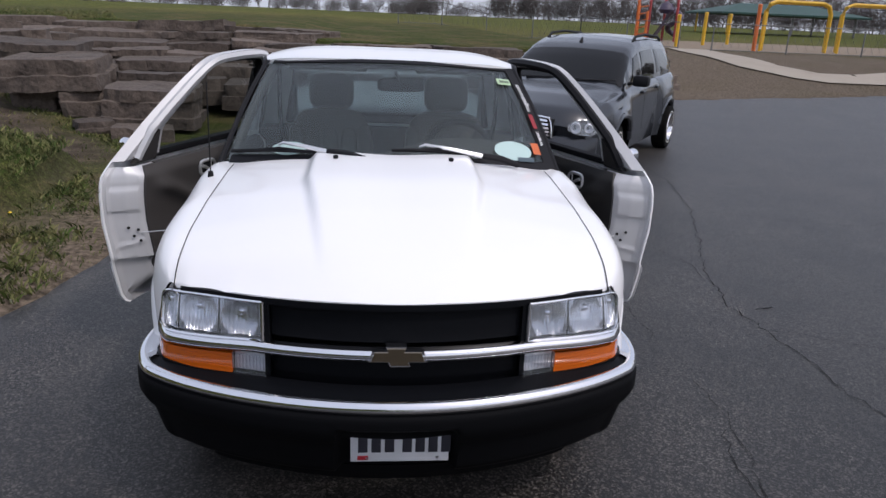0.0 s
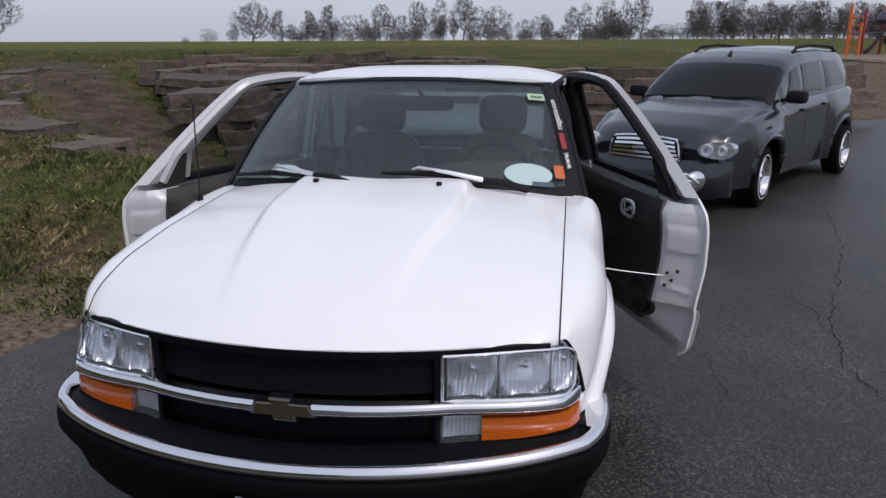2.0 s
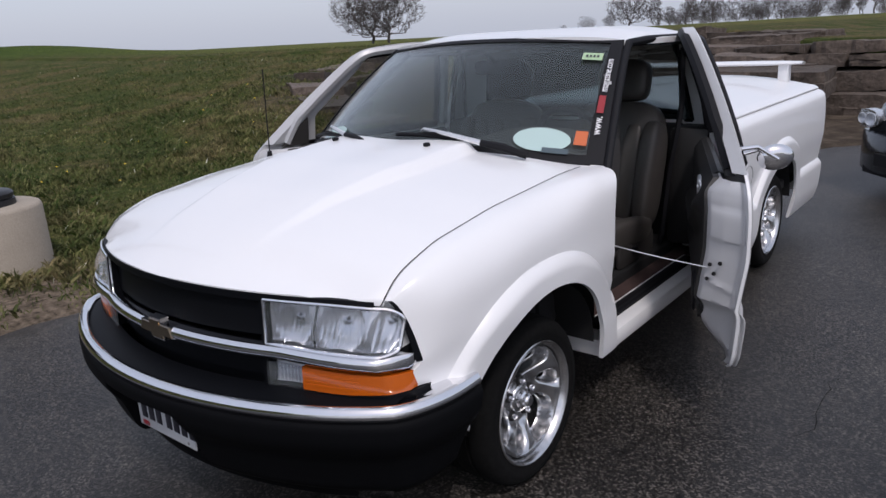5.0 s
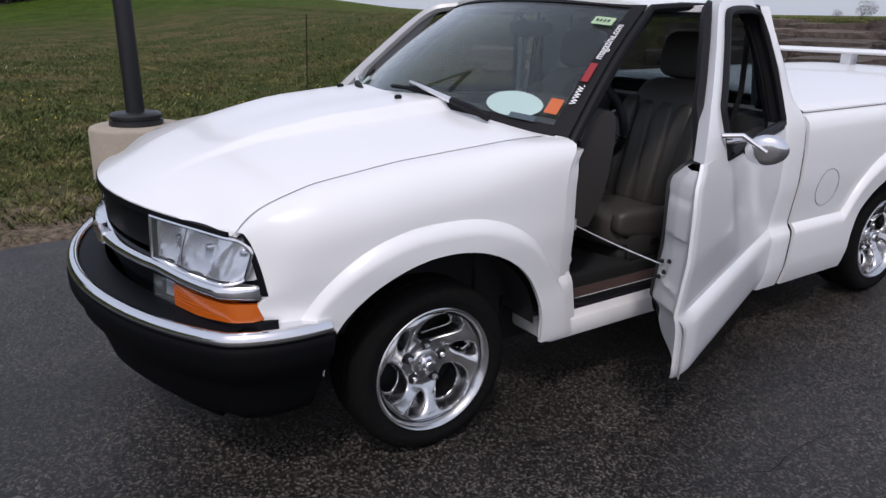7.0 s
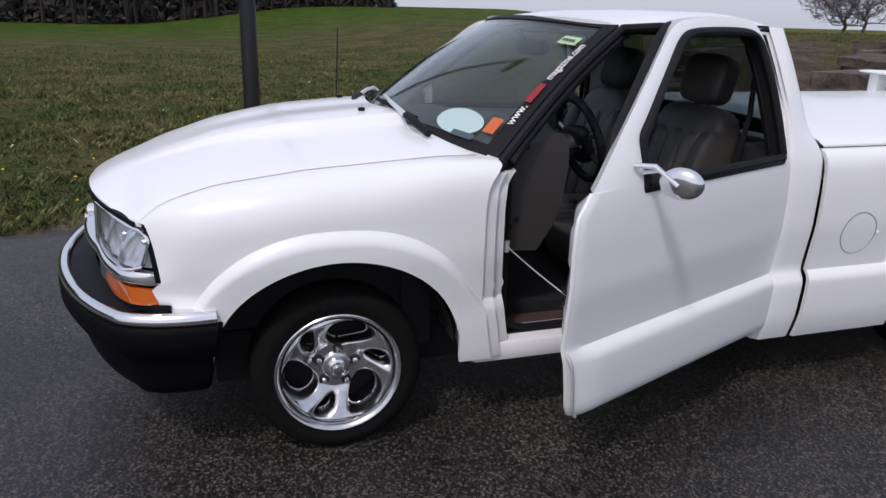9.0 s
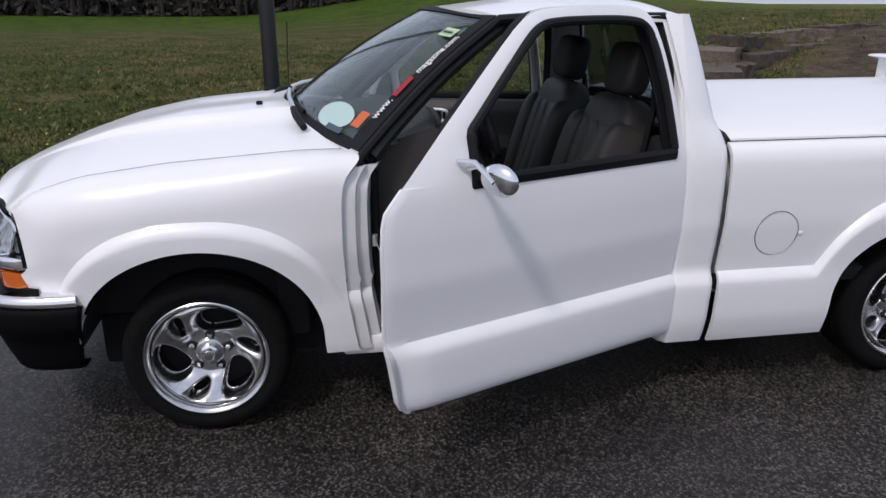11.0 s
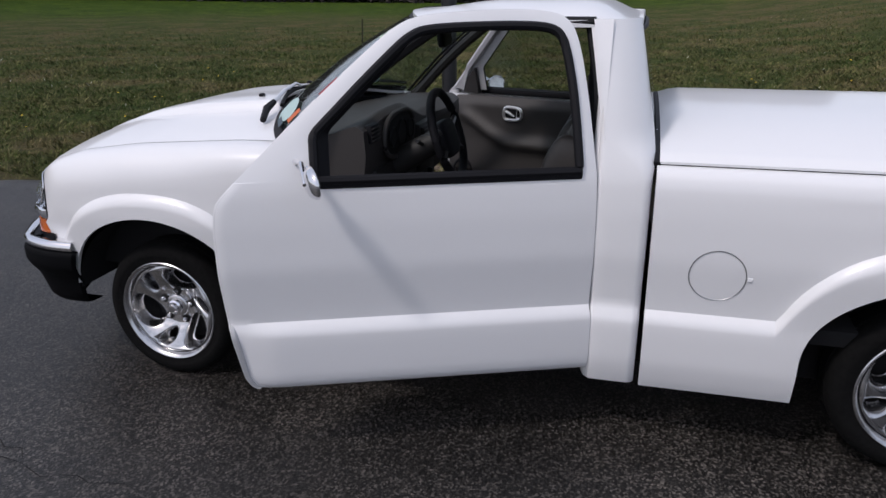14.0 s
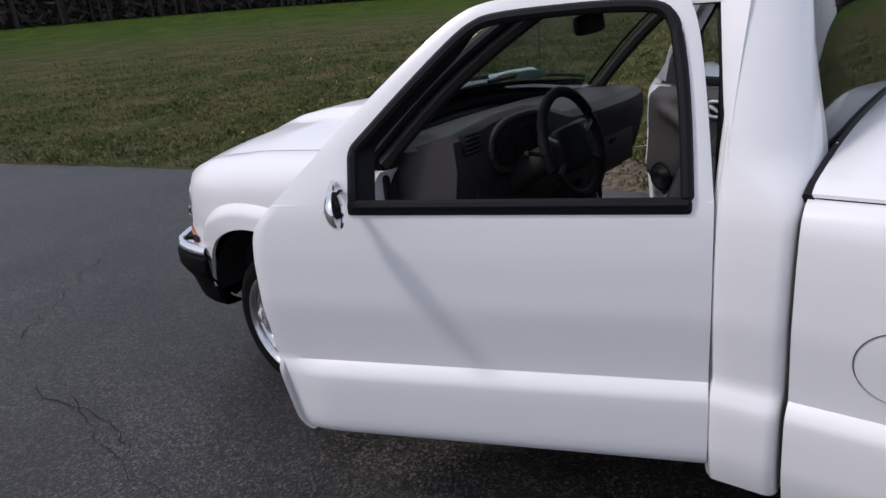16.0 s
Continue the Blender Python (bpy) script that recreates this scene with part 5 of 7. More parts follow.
def stone(parent, x, y, z0, z1, length, depth, turn, seed):
    """One split block: flat bed, sides riven in level layers with square arrises, a few chipped corners."""
    rng = random.Random(seed)
    nx, ny = max(6, int(length / 0.075)), max(6, int(depth / 0.09))
    layers = max(1, min(3, int((z1 - z0) / 0.15) + rng.choice((0, 0, 1))))
    cuts = [0.0] + sorted((k + rng.uniform(-0.25, 0.25)) / layers for k in range(1, layers)) + [1.0]
    level, bed = [], []
    for a, b_ in zip(cuts, cuts[1:]):                   # two rings a layer, so that each one ends in a crisp ledge
        level += [a + 0.012, (a + b_) / 2, b_ - 0.012]
        inset = rng.uniform(-0.045, 0.030)
        bed += [inset, inset + rng.uniform(-0.012, 0.012), inset]
    level[0], level[-1] = 0.0, 1.0
    nz = len(level) - 1
    skew = rng.uniform(-0.10, 0.10), rng.uniform(-0.10, 0.10), rng.uniform(-0.03, 0.03)
    bm = bmesh.new()
    h = z1 - z0
    grid3 = {}

    def vert(i, j, k):
        key = (i, j, k)
        if key not in grid3:
            a, b_, c = i / nx - 0.5, j / ny - 0.5, level[k]
            p = Vector((a * length * (1 + skew[0] * 2 * b_), b_ * depth * (1 + skew[1] * 2 * a), c * h * (1 + skew[2] * a)))
            q = p + Vector((x, y, z0))
            d = noise.noise_vector(q * 1.5 + Vector((seed, 0, 0))) * 0.045 + noise.noise_vector(q * 6.0) * 0.020 + noise.noise_vector(q * 15.0) * 0.011
            side = Vector((math.copysign(1, a) if abs(a) > 0.49 else 0, math.copysign(1, b_) if abs(b_) > 0.49 else 0, 0))
            crack = Vector((q.x * 2.4, q.y * 2.4, seed + (k // 3) * 1.7))
            d += side * (bed[k] + 0.028 * round(2.2 * noise.noise(crack)))
            if k == nz:
                d.z = d.z * 0.25 + 0.020 * round(2.0 * noise.noise(q * 1.1 + Vector((seed, 3, 0))))
            if abs(a) > 0.49 and abs(b_) > 0.49:
                p = Vector((p.x * 0.97, p.y * 0.96, p.z))
            grid3[key] = bm.verts.new(p + d)
        return grid3[key]
    for k in range(nz):
        for i in range(nx):
            for j in (0, ny):
                bm.faces.new([vert(i, j, k), vert(i + 1, j, k), vert(i + 1, j, k + 1), vert(i, j, k + 1)])
        for j in range(ny):
            for i in (0, nx):
                bm.faces.new([vert(i, j, k), vert(i, j + 1, k), vert(i, j + 1, k + 1), vert(i, j, k + 1)])
    for i in range(nx):
        for j in range(ny):
            for k in (0, nz):
                bm.faces.new([vert(i, j, k), vert(i + 1, j, k), vert(i + 1, j + 1, k), vert(i, j + 1, k)])
    bmesh.ops.recalc_face_normals(bm, faces=bm.faces)
    ob = part("stone", bm, STONE, parent, angle=22)
    ob.matrix_basis = pose(x, y, z0, rng.uniform(-2, 2), rng.uniform(-2, 2), turn)
    return ob


def course(parent, pts, z0, z1, depth, lens, seed, lift=0.0):
    """Blocks laid end to end along a line of (x, y)."""
    rng = random.Random(seed)
    pts = [Vector((*p, 0)) for p in pts]
    total = sum((b - a).length for a, b in zip(pts, pts[1:]))
    def at(d):
        for a, b in zip(pts, pts[1:]):
            if d <= (b - a).length:
                return a.lerp(b, d / (b - a).length), (b - a).normalized()
            d -= (b - a).length
        return pts[-1], (pts[-1] - pts[-2]).normalized()
    d = 0.0
    while d < total:
        ln = rng.uniform(*lens)
        p, t = at(min(total, d + ln / 2))
        f = min(1, d / total)
        dz = lift * f + rng.uniform(-0.02, 0.02)
        nrm = Vector((-t.y, t.x, 0)) * rng.uniform(-0.09, 0.09)
        stone(parent, p.x + nrm.x, p.y + nrm.y, z0 + dz, z1 + dz + rng.uniform(-0.05, 0.05), ln * 1.01, depth * rng.uniform(0.85, 1.15), math.degrees(math.atan2(t.y, t.x)) + rng.uniform(-4, 4), rng.randint(0, 9999))
        d += ln


terrace = tagged(new("stone_retaining_wall"), "terraced retaining wall of rough brown sandstone blocks", "stone wall", kind="structure")
course(terrace, [(-1.6, 11.0), (0.6, 11.1), (3.2, 11.4), (5.4, 12.4)], -0.05, 0.36, 0.9, (0.9, 1.5), 3)
course(terrace, [(-2.0, 11.45), (0.6, 11.5), (3.4, 11.9), (5.8, 13.0)], 0.36, 0.70, 0.9, (0.8, 1.5), 5)
course(terrace, [(-2.0, 11.60), (0.6, 11.65), (3.4, 12.05), (5.8, 13.2)], 0.70, 0.93, 0.8, (1.0, 1.9), 6)
course(terrace, [(-2.2, 11.8), (0.8, 11.85), (3.6, 12.3), (6.0, 13.6)], 0.93, 1.11, 0.8, (0.9, 2.0), 7)
for line, z0, z1, depth, lens, seed in (
        ([(-8.2, 13.9), (-5.0, 14.2), (-1.6, 13.8)], 0.95, 1.30, 1.0, (0.9, 2.0), 11), ([(-7.6, 13.0), (-4.8, 13.3), (-1.6, 13.0)], 0.80, 1.16, 1.0, (0.9, 2.2), 12),
        ([(-7.0, 12.1), (-4.4, 12.4), (-1.6, 12.2)], 0.65, 1.02, 1.0, (0.8, 1.9), 13), ([(-6.3, 11.1), (-4.2, 11.4), (-1.5, 11.3)], 0.50, 0.88, 1.0, (0.9, 1.9), 17),
        ([(-5.5, 10.2), (-3.9, 10.5), (-1.3, 10.5)], 0.35, 0.73, 1.1, (0.9, 2.0), 18), ([(-3.9, 9.3), (-2.9, 9.5), (-1.2, 9.6)], 0.15, 0.55, 1.0, (0.9, 1.7), 19)):
    course(terrace, line, z0, z1, depth, lens, seed)
for args in ((-4.55, 8.10, 0.52, 0.93, 1.25, 1.3, 6, 31), (-5.3, 9.2, 0.62, 1.06, 1.3, 1.1, 14, 37), (-4.0, 8.0, 0.05, 0.52, 0.7, 0.9, 5, 41), (-4.7, 8.1, 0.10, 0.52, 0.6, 0.8, -10, 42),
             (-3.12, 7.60, 0.10, 0.60, 1.15, 0.9, 4, 43), (-3.05, 6.75, -0.05, 0.20, 0.8, 0.55, 15, 47), (-6.1, 10.1, 0.74, 1.16, 1.2, 1.0, 25, 53), (-6.9, 11.0, 0.85, 1.27, 1.2, 1.0, 25, 59), (-3.3, 8.55, 0.44, 0.70, 1.1, 0.8, -6, 61),
             (-3.7, 6.9, 0.05, 0.22, 0.45, 0.4, 30, 68)):
    stone(terrace, *args)
arm = tagged(new("stone_retaining_wall"), "curving row of flat brown sandstone slabs edging a bank", "stone wall", kind="structure")
rng = random.Random(71)
for (ax, ay_), (bx, by) in zip(ARM_LINE, ARM_LINE[1:]):
    ln = math.hypot(bx - ax, by - ay_)
    turn = math.degrees(math.atan2(by - ay_, bx - ax))
    z = lerp_table(ARM_TOP, (ay_ + by) / 2)
    stone(arm, (ax + bx) / 2 + rng.uniform(-0.06, 0.06), (ay_ + by) / 2 + rng.uniform(-0.06, 0.06), z - 0.30, z + rng.uniform(0.0, 0.05), ln * 1.06, rng.uniform(0.58, 0.78), turn + rng.uniform(-7, 7), rng.randint(0, 9999))
    stone(arm, (ax + bx) / 2 + 0.30 * (by - ay_) / ln, (ay_ + by) / 2 - 0.30 * (bx - ax) / ln, z - 0.55, z - 0.20, ln * 0.8, 0.55, turn + rng.uniform(-9, 9), rng.randint(0, 9999))
course(arm, [(-10.4, 13.4), (-9.0, 14.6), (-7.8, 16.0), (-5.0, 16.6)], 0.92, 1.12, 1.0, (1.0, 1.8), 107)

# ---- lamp post on its concrete footing ----
CONCRETE = grained(material("tan_concrete", (0.36, 0.31, 0.25), 0.9), 3, 0.16, 0.0, scale2=90, amount2=0.22)
POLE = grained(material("black_pole_paint", (0.011, 0.011, 0.013), 0.42), 50, 0.2)
post = tagged(new("lamp_post"), "black lamp post on a round tan concrete footing", "lamp post")
post.location = (-3.72, 0.02, 0)
mesh_object("footing", *moved(lathe_vf([(0.0, 0.51), (0.335, 0.51), (0.356, 0.500), (0.366, 0.48), (0.372, -0.15)], 48), pose(0, 0, 0, 0, -90, 0)), CONCRETE, post, "tan round concrete footing")
mesh_object("base_cover", *moved(lathe_vf([(0.0, 0.615), (0.12, 0.614), (0.185, 0.606), (0.200, 0.590), (0.200, 0.566), (0.190, 0.562), (0.190, 0.556), (0.206, 0.550), (0.208, 0.51)], 40), pose(0, 0, 0, 0, -90, 0)), POLE, post)
mesh_object("pole", *moved(lathe_vf([(0.072, 0.55), (0.066, 3.0), (0.055, 6.4), (0.0, 6.4)], 24), pose(0, 0, 0, 0, -90, 0)), POLE, post)
box("lamp_head", (-0.14, -0.55, 6.36), (0.14, 0.12, 6.5), POLE, post, 0.03)

# ---- trees ----
BARK = grained(material("grey_bark", (0.115, 0.104, 0.100), 0.95), 3, 0.35)
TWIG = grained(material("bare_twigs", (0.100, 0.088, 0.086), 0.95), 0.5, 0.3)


def tree_meshes(seed, height, wide, low, count, tight, twiggy):
    """A leafless tree as two meshes: trunk with its limbs, and the fine twigs that fill out a rounded crown.
    Shoots are joined one by one to the nearest wood, nearer the trunk first; wood thickens with what it carries."""
    rng = random.Random(seed)
    r0 = wide / 2
    zc = height * (low + 1) / 2
    hz = height * (1 - low) / 2
    lobes = [(rng.uniform(0, 6.28), rng.uniform(-0.4, 0.9), rng.uniform(-0.50, 0.30)) for k in range(14)]
    place, parent = [], []
    fork = height * max(0.10, low * 0.9)
    for k in range(5):
        place.append(Vector((0.012 * height * math.sin(k * 1.3 + seed), 0.012 * height * math.cos(k * 1.7 + seed), -0.3 + (fork + 0.3) * k / 4)))
        parent.append(k - 1)
    cost = [0.2 * k for k in range(5)]
    cloud = []
    while len(cloud) < count:
        p = Vector((rng.uniform(-1, 1), rng.uniform(-1, 1), rng.uniform(-1, 1)))
        a, e = math.atan2(p.y, p.x), p.z
        edge = 1.0 + sum(d * math.exp(-4 * ((math.cos(a - la) - 1) ** 2 + (e - le) ** 2)) for la, le, d in lobes)
        if p.length > edge or p.length < 0.25 * rng.random():
            continue
        taper_ = 1.0 - 0.25 * max(0.0, p.z)
        cloud.append(Vector((p.x * r0 * taper_, p.y * r0 * taper_, zc + p.z * hz)))
    root = place[-1]
    cloud.sort(key=lambda p: (p - root).length + 0.15 * rng.random() * height)
    where = np.zeros((count * 3 + 50, 3))
    far = np.zeros(count * 3 + 50)
    for k, p in enumerate(place):
        where[k], far[k] = p, (0.0 if k == 4 else 3.0 + cost[k])
    for p in cloud:
        m = len(place)
        d = where[:m] - np.array(p)
        rise = np.clip(d[:, 2], 0, None)               # shoots climb: dearer to join wood that lies higher
        k = int(np.argmin(np.sqrt((d * d).sum(1)) + tight * far[:m] + 1.6 * rise))
        q = place[k]
        ln = (p - q).length
        last_ = k
        for f in ((0.5, 1.0) if ln > 0.07 * height else (1.0,)):
            w_ = q.lerp(p, f) + Vector((rng.uniform(-1, 1), rng.uniform(-1, 1), rng.uniform(-0.6, 0.3))) * ln * (0.09 if f < 1 else 0.03)
            where[len(place)], far[len(place)] = w_, far[k] + ln * f
            place.append(w_), parent.append(last_)
            last_ = len(place) - 1
    load = [0.0] * len(place)
    for k in range(len(place) - 1, 0, -1):
        load[k] += 1.0
        if parent[k] >= 0:
            load[parent[k]] += load[k]
    tip = 0.0070 * height / 10
    r = [tip * max(1.0, v) ** 0.47 for v in load]
    limbs = []
    for k in range(1, len(place)):
        a, b = place[parent[k]], place[k]
        ra = min(r[parent[k]], r[k] * 1.25)
        limbs.append(tube_vf([a, b], [ra, r[k]], 6 if r[k] > 5 * tip else 3, caps=False))
    twigs = ([], [])
    for k in range(5, len(place)):
        for q in range(twiggy if load[k] < 4 else 1):
            d = (place[k] - place[parent[k]]).normalized() * 0.7 + Vector((rng.uniform(-1, 1), rng.uniform(-1, 1), rng.uniform(-0.5, 1.1)))
            ln = height * rng.uniform(0.03, 0.10)
            p = place[parent[k]].lerp(place[k], rng.random())
            s_ = d.cross(Vector((rng.uniform(-1, 1), rng.uniform(-1, 1), rng.uniform(-1, 1)))).normalized() * 0.0165
            d = d.normalized() * ln
            o = len(twigs[0])
            m = p + d * 0.55 + Vector((rng.uniform(-1, 1), rng.uniform(-1, 1), rng.uniform(-1, 1))) * ln * 0.10
            twigs[0].extend([p - s_, p + s_, m + s_ * 0.8, m - s_ * 0.8, p + d + Vector((0, 0, 0.12 * ln))])
            twigs[1].extend([(o, o + 1, o + 2, o + 3), (o + 3, o + 2, o + 4)])

    def mesh(name, vf, mat):
        me = bpy.data.meshes.new(name)
        me.from_pydata([tuple(v) for v in vf[0]], [], vf[1])
        me.materials.append(mat)
        return me
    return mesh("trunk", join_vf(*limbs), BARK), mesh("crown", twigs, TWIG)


# height, width, foot of the crown, shoots, how directly limbs run, twigs a shoot
TREES = [tree_meshes(i * 17 + 3, *k) for i, k in enumerate((
    (10, 11.5, 0.08, 900, 0.30, 7), (10, 8.5, 0.10, 650, 0.28, 7), (10, 6.6, 0.15, 480, 0.35, 7), (10, 5.2, 0.20, 340, 0.40, 6),
    (10, 9.5, 0.02, 750, 0.25, 7), (10, 16.0, 0.02, 650, 0.20, 9), (10, 10.0, 0.12, 480, 0.35, 7)))]
KIND = {"wide": 0, "round": 1, "tall": 2, "slim": 3, "dense": 4, "bush": 5, "open": 6}


def plant(x, y, kind, height, turn, name="tree", group="bare trees on the skyline", label="leafless grey-brown tree standing at the field's far edge"):
    t = tagged(new(name), label, "tree", group)
    size = height / 10
    t.matrix_basis = pose(x, y, terrain(x, y) - 0.1, 0, 0, turn) @ Matrix.Diagonal((size, size, size, 1))
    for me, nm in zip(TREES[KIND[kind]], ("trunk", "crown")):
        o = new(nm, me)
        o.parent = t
    return t


rng = random.Random(11)


def bearing(a, d):
    return d * math.sin(radians(a)), d * math.cos(radians(a))


# the skyline across the field to the north: bearing in degrees east of north, height, habit
for a, h, kind in ((-28.9, 1.4, "bush"), (-27.3, 2.9, "bush"), (-25.4, 3.7, "round"), (-24.0, 8.3, "wide"), (-21.9, 6.2, "dense"), (-20.0, 6.0, "dense"), (-18.2, 7.0, "dense"), (-16.6, 5.2, "bush"),
                   (-15.7, 4.6, "dense"), (-14.5, 7.2, "tall"), (-12.9, 5.0, "dense"), (-11.5, 7.6, "tall"), (-9.9, 8.2, "slim"), (-8.9, 5.8, "slim"), (-8.1, 10.0, "tall"), (-6.8, 6.6, "open"),
                   (-5.4, 6.6, "open"), (-3.6, 4.2, "open"), (-2.1, 5.1, "open"), (0.0, 6.5, "tall"), (1.1, 7.1, "slim"), (2.7, 8.1, "round"), (3.9, 7.8, "round"), (5.2, 8.4, "tall")):
    plant(*bearing(a, 150 + rng.uniform(-4, 6)), kind, h, rng.uniform(0, 360))
for k in range(22):                                    # younger ones among them
    plant(*bearing(rng.uniform(-21.5, 5.0), rng.uniform(152, 168)), rng.choice(("open", "round", "tall")), rng.uniform(3.4, 5.6), rng.uniform(0, 360))
for k in range(64):                                    # low growth between and behind them
    a = rng.uniform(-21, 7)
    plant(*bearing(a, rng.uniform(156, 172)), "bush", rng.uniform(1.3, 3.4) * (1.2 if a > -1 else 1.0), rng.uniform(0, 360), "shrub", "low growth on the skyline", "leafless grey-brown shrub at the field's far edge")
# thicker wood behind the playground
for k in range(88):
    a = 8.2 + 38 * (k + rng.uniform(0.0, 0.8)) / 88
    plant(*bearing(a, rng.uniform(140, 165)), rng.choice(("round", "dense", "tall", "open", "dense")), rng.uniform(5.2, 7.4) * (1.1 if a > 24 else 1.0), rng.uniform(0, 360), group="wood behind the playground")
for k in range(40):
    plant(*bearing(8.0 + 38 * (k + rng.random()) / 40, rng.uniform(150, 175)), "bush", rng.uniform(2.6, 4.4), rng.uniform(0, 360), "shrub", "low growth on the skyline", "leafless grey-brown shrub at the field's far edge")
# a pair standing close together, alone on the rise to the north-west
plant(*bearing(-43.35, 92), "wide", 9.4, 40, group="pair of trees on the rise", label="wide leafless tree standing on the grassy rise")
plant(*bearing(-42.15, 91), "wide", 8.8, 160, group="pair of trees on the rise", label="wide leafless tree standing on the grassy rise")

# ---- dark wood to the west ----
def wood_vf(seed, count, a0, a1, d0, d1):
    rg = random.Random(seed)
    vs, fs = [], []
    for k in range(count):
        a, d = radians(rg.uniform(a0, a1)), rg.uniform(d0, d1)
        x, y = -d * math.cos(a), d * math.sin(a)
        z = terrain(x, y)
        h = rg.uniform(9, 17)
        t = tube_vf([(x, y, z - 0.3), (x + rg.uniform(-0.3, 0.3), y + rg.uniform(-0.3, 0.3), z + h * 0.5), (x + rg.uniform(-1, 1), y + rg.uniform(-1, 1), z + h)], [rg.uniform(0.10, 0.24), 0.11, 0.03], 4, caps=False)
        o = len(vs)
        vs += t[0]
        fs += [tuple(i + o for i in f) for f in t[1]]
    return vs, fs


def brush_vf(seed, count, a0, a1, d0, d1, zmax, size, slim=0.20):
    rg = random.Random(seed)
    vs, fs = [], []
    for k in range(count):
        a, d = radians(rg.uniform(a0, a1)), rg.uniform(d0, d1)
        x, y = -d * math.cos(a), d * math.sin(a)
        z = terrain(x, y) + zmax * rg.random() ** 1.5
        p = Vector((x, y, z))
        e = Vector((rg.uniform(-1, 1), rg.uniform(-1, 1), rg.uniform(-0.3, 1.2))).normalized() * size * rg.uniform(0.6, 1.6)
        f = Vector((rg.uniform(-1, 1), rg.uniform(-1, 1), rg.uniform(-1, 1))).normalized() * size * slim
        o = len(vs)
        vs += [p, p + e * 0.5 + f, p + e, p + e * 0.5 - f]
        fs.append((o, o + 1, o + 2, o + 3))
    return vs, fs


WOODBARK = grained(material("dark_wood_bark", (0.024, 0.020, 0.018), 0.95), 1.5, 0.4)
BRUSH = grained(material("dark_brush", (0.052, 0.045, 0.041), 0.95), 0.6, 0.5)
wood = tagged(new("woods"), "dense leafless wood with dark undergrowth beyond the lawn", "woods", kind="stuff")
mesh_object("trunks", *wood_vf(5, 1000, -88, 14, 78, 116), WOODBARK, wood)
mesh_object("undergrowth", *brush_vf(6, 130000, -88, 14, 80, 112, 12.0, 1.05), BRUSH, wood, smooth=False)

# ---- grass ----
BLADE = material("grass_blades", (0.085, 0.12, 0.03), 0.8)
nt = BLADE.node_tree
n, l = nt.nodes, nt.links
geo, rp = n.new("ShaderNodeNewGeometry"), n.new("ShaderNodeValToRGB")
for k, (p, c) in enumerate(((0.0, (0.022, 0.046, 0.010)), (0.46, (0.045, 0.071, 0.018)), (0.74, (0.089, 0.092, 0.035)), (1.0, (0.25, 0.207, 0.124)))):
    e = rp.color_ramp.elements[0] if k == 0 else (rp.color_ramp.elements[1] if k == 3 else rp.color_ramp.elements.new(p))
    e.position, e.color = p, (*c, 1)
l.new(geo.outputs["Random Per Island"], rp.inputs[0])
tc = n.new("ShaderNodeTexCoord")
area = ramp_noise(0.75, 6, ((0.40, (0.020, 0.054, 0.007)), (0.54, (0.060, 0.082, 0.019)), (0.68, (0.145, 0.112, 0.062))))[0]
tuft = ramp_noise(5.5, 6, ((0.38, (0.32, 0.38, 0.32)), (0.60, (1.85, 1.78, 1.60))), 0.7)[0]
l.new(mixed(mixed(rp.outputs[0], area, 0.55), tuft, 0.85, "MULTIPLY"), n["Principled BSDF"].inputs["Base Color"])
n["Principled BSDF"].inputs["Specular IOR Level"].default_value = 0.15


def blades(seed, count, reach, hmin, hmax, wide):
    """Blades strewn over the lawn, ever thinner with distance from the lot."""
    rg = random.Random(seed)
    vs, fs = [], []
    while count > 0:
        count -= 1
        r = reach * rg.random() ** 0.9
        a = rg.uniform(1.9, 4.75)
        x, y = -1.2 + r * math.cos(a), 1.0 + r * math.sin(a)
        if rg.random() < (r / reach) ** 1.5:
            continue
        lush = 0.7 * noise.noise(Vector((x * 0.8, y * 0.8, 5))) + 0.7 * noise.noise(Vector((x * 2.6, y * 2.6, 9))) + 0.6 * noise.noise(Vector((x * 7, y * 7, 4)))
        if x > west_edge(y) - 0.05 or lush < rg.uniform(-0.75, 0.65):
            continue
        if rg.random() > 0.04 + smoothstep(0.1, 1.7, west_edge(y) - x + 0.9 * lush + 1.5 * smoothstep(-0.8, -2.4, y)):
            continue
        if 4.6 < y < 14 and abs(x + 4.2 + y - 5.85) < 1.1 + 0.4 * lush and rg.random() < 0.9:      # trodden earth
            continue
        z = terrain(x, y) + 0.005
        h = rg.uniform(hmin, hmax) * (1 + 0.6 * lush)
        a = rg.uniform(0, 6.283)
        d = Vector((math.cos(a), math.sin(a), 0))
        s_ = Vector((-d.y, d.x, 0)) * wide
        p = Vector((x, y, z))
        o = len(vs)
        lean = rg.uniform(0.2, 1.1)
        vs += [p - s_, p + s_, p + d * h * lean * 0.4 + s_ * 0.7 + Vector((0, 0, h * 0.6)), p + d * h * lean + Vector((0, 0, h * 0.85))]
        fs += [(o, o + 1, o + 2), (o, o + 2, o + 3)]
    return vs, fs


def stuff(name, vf, mat, label, cat):
    me = bpy.data.meshes.new(name)
    me.from_pydata([tuple(v) for v in vf[0]], [], vf[1])
    me.materials.append(mat)
    return tagged(new(name, me), label, cat, kind="stuff")


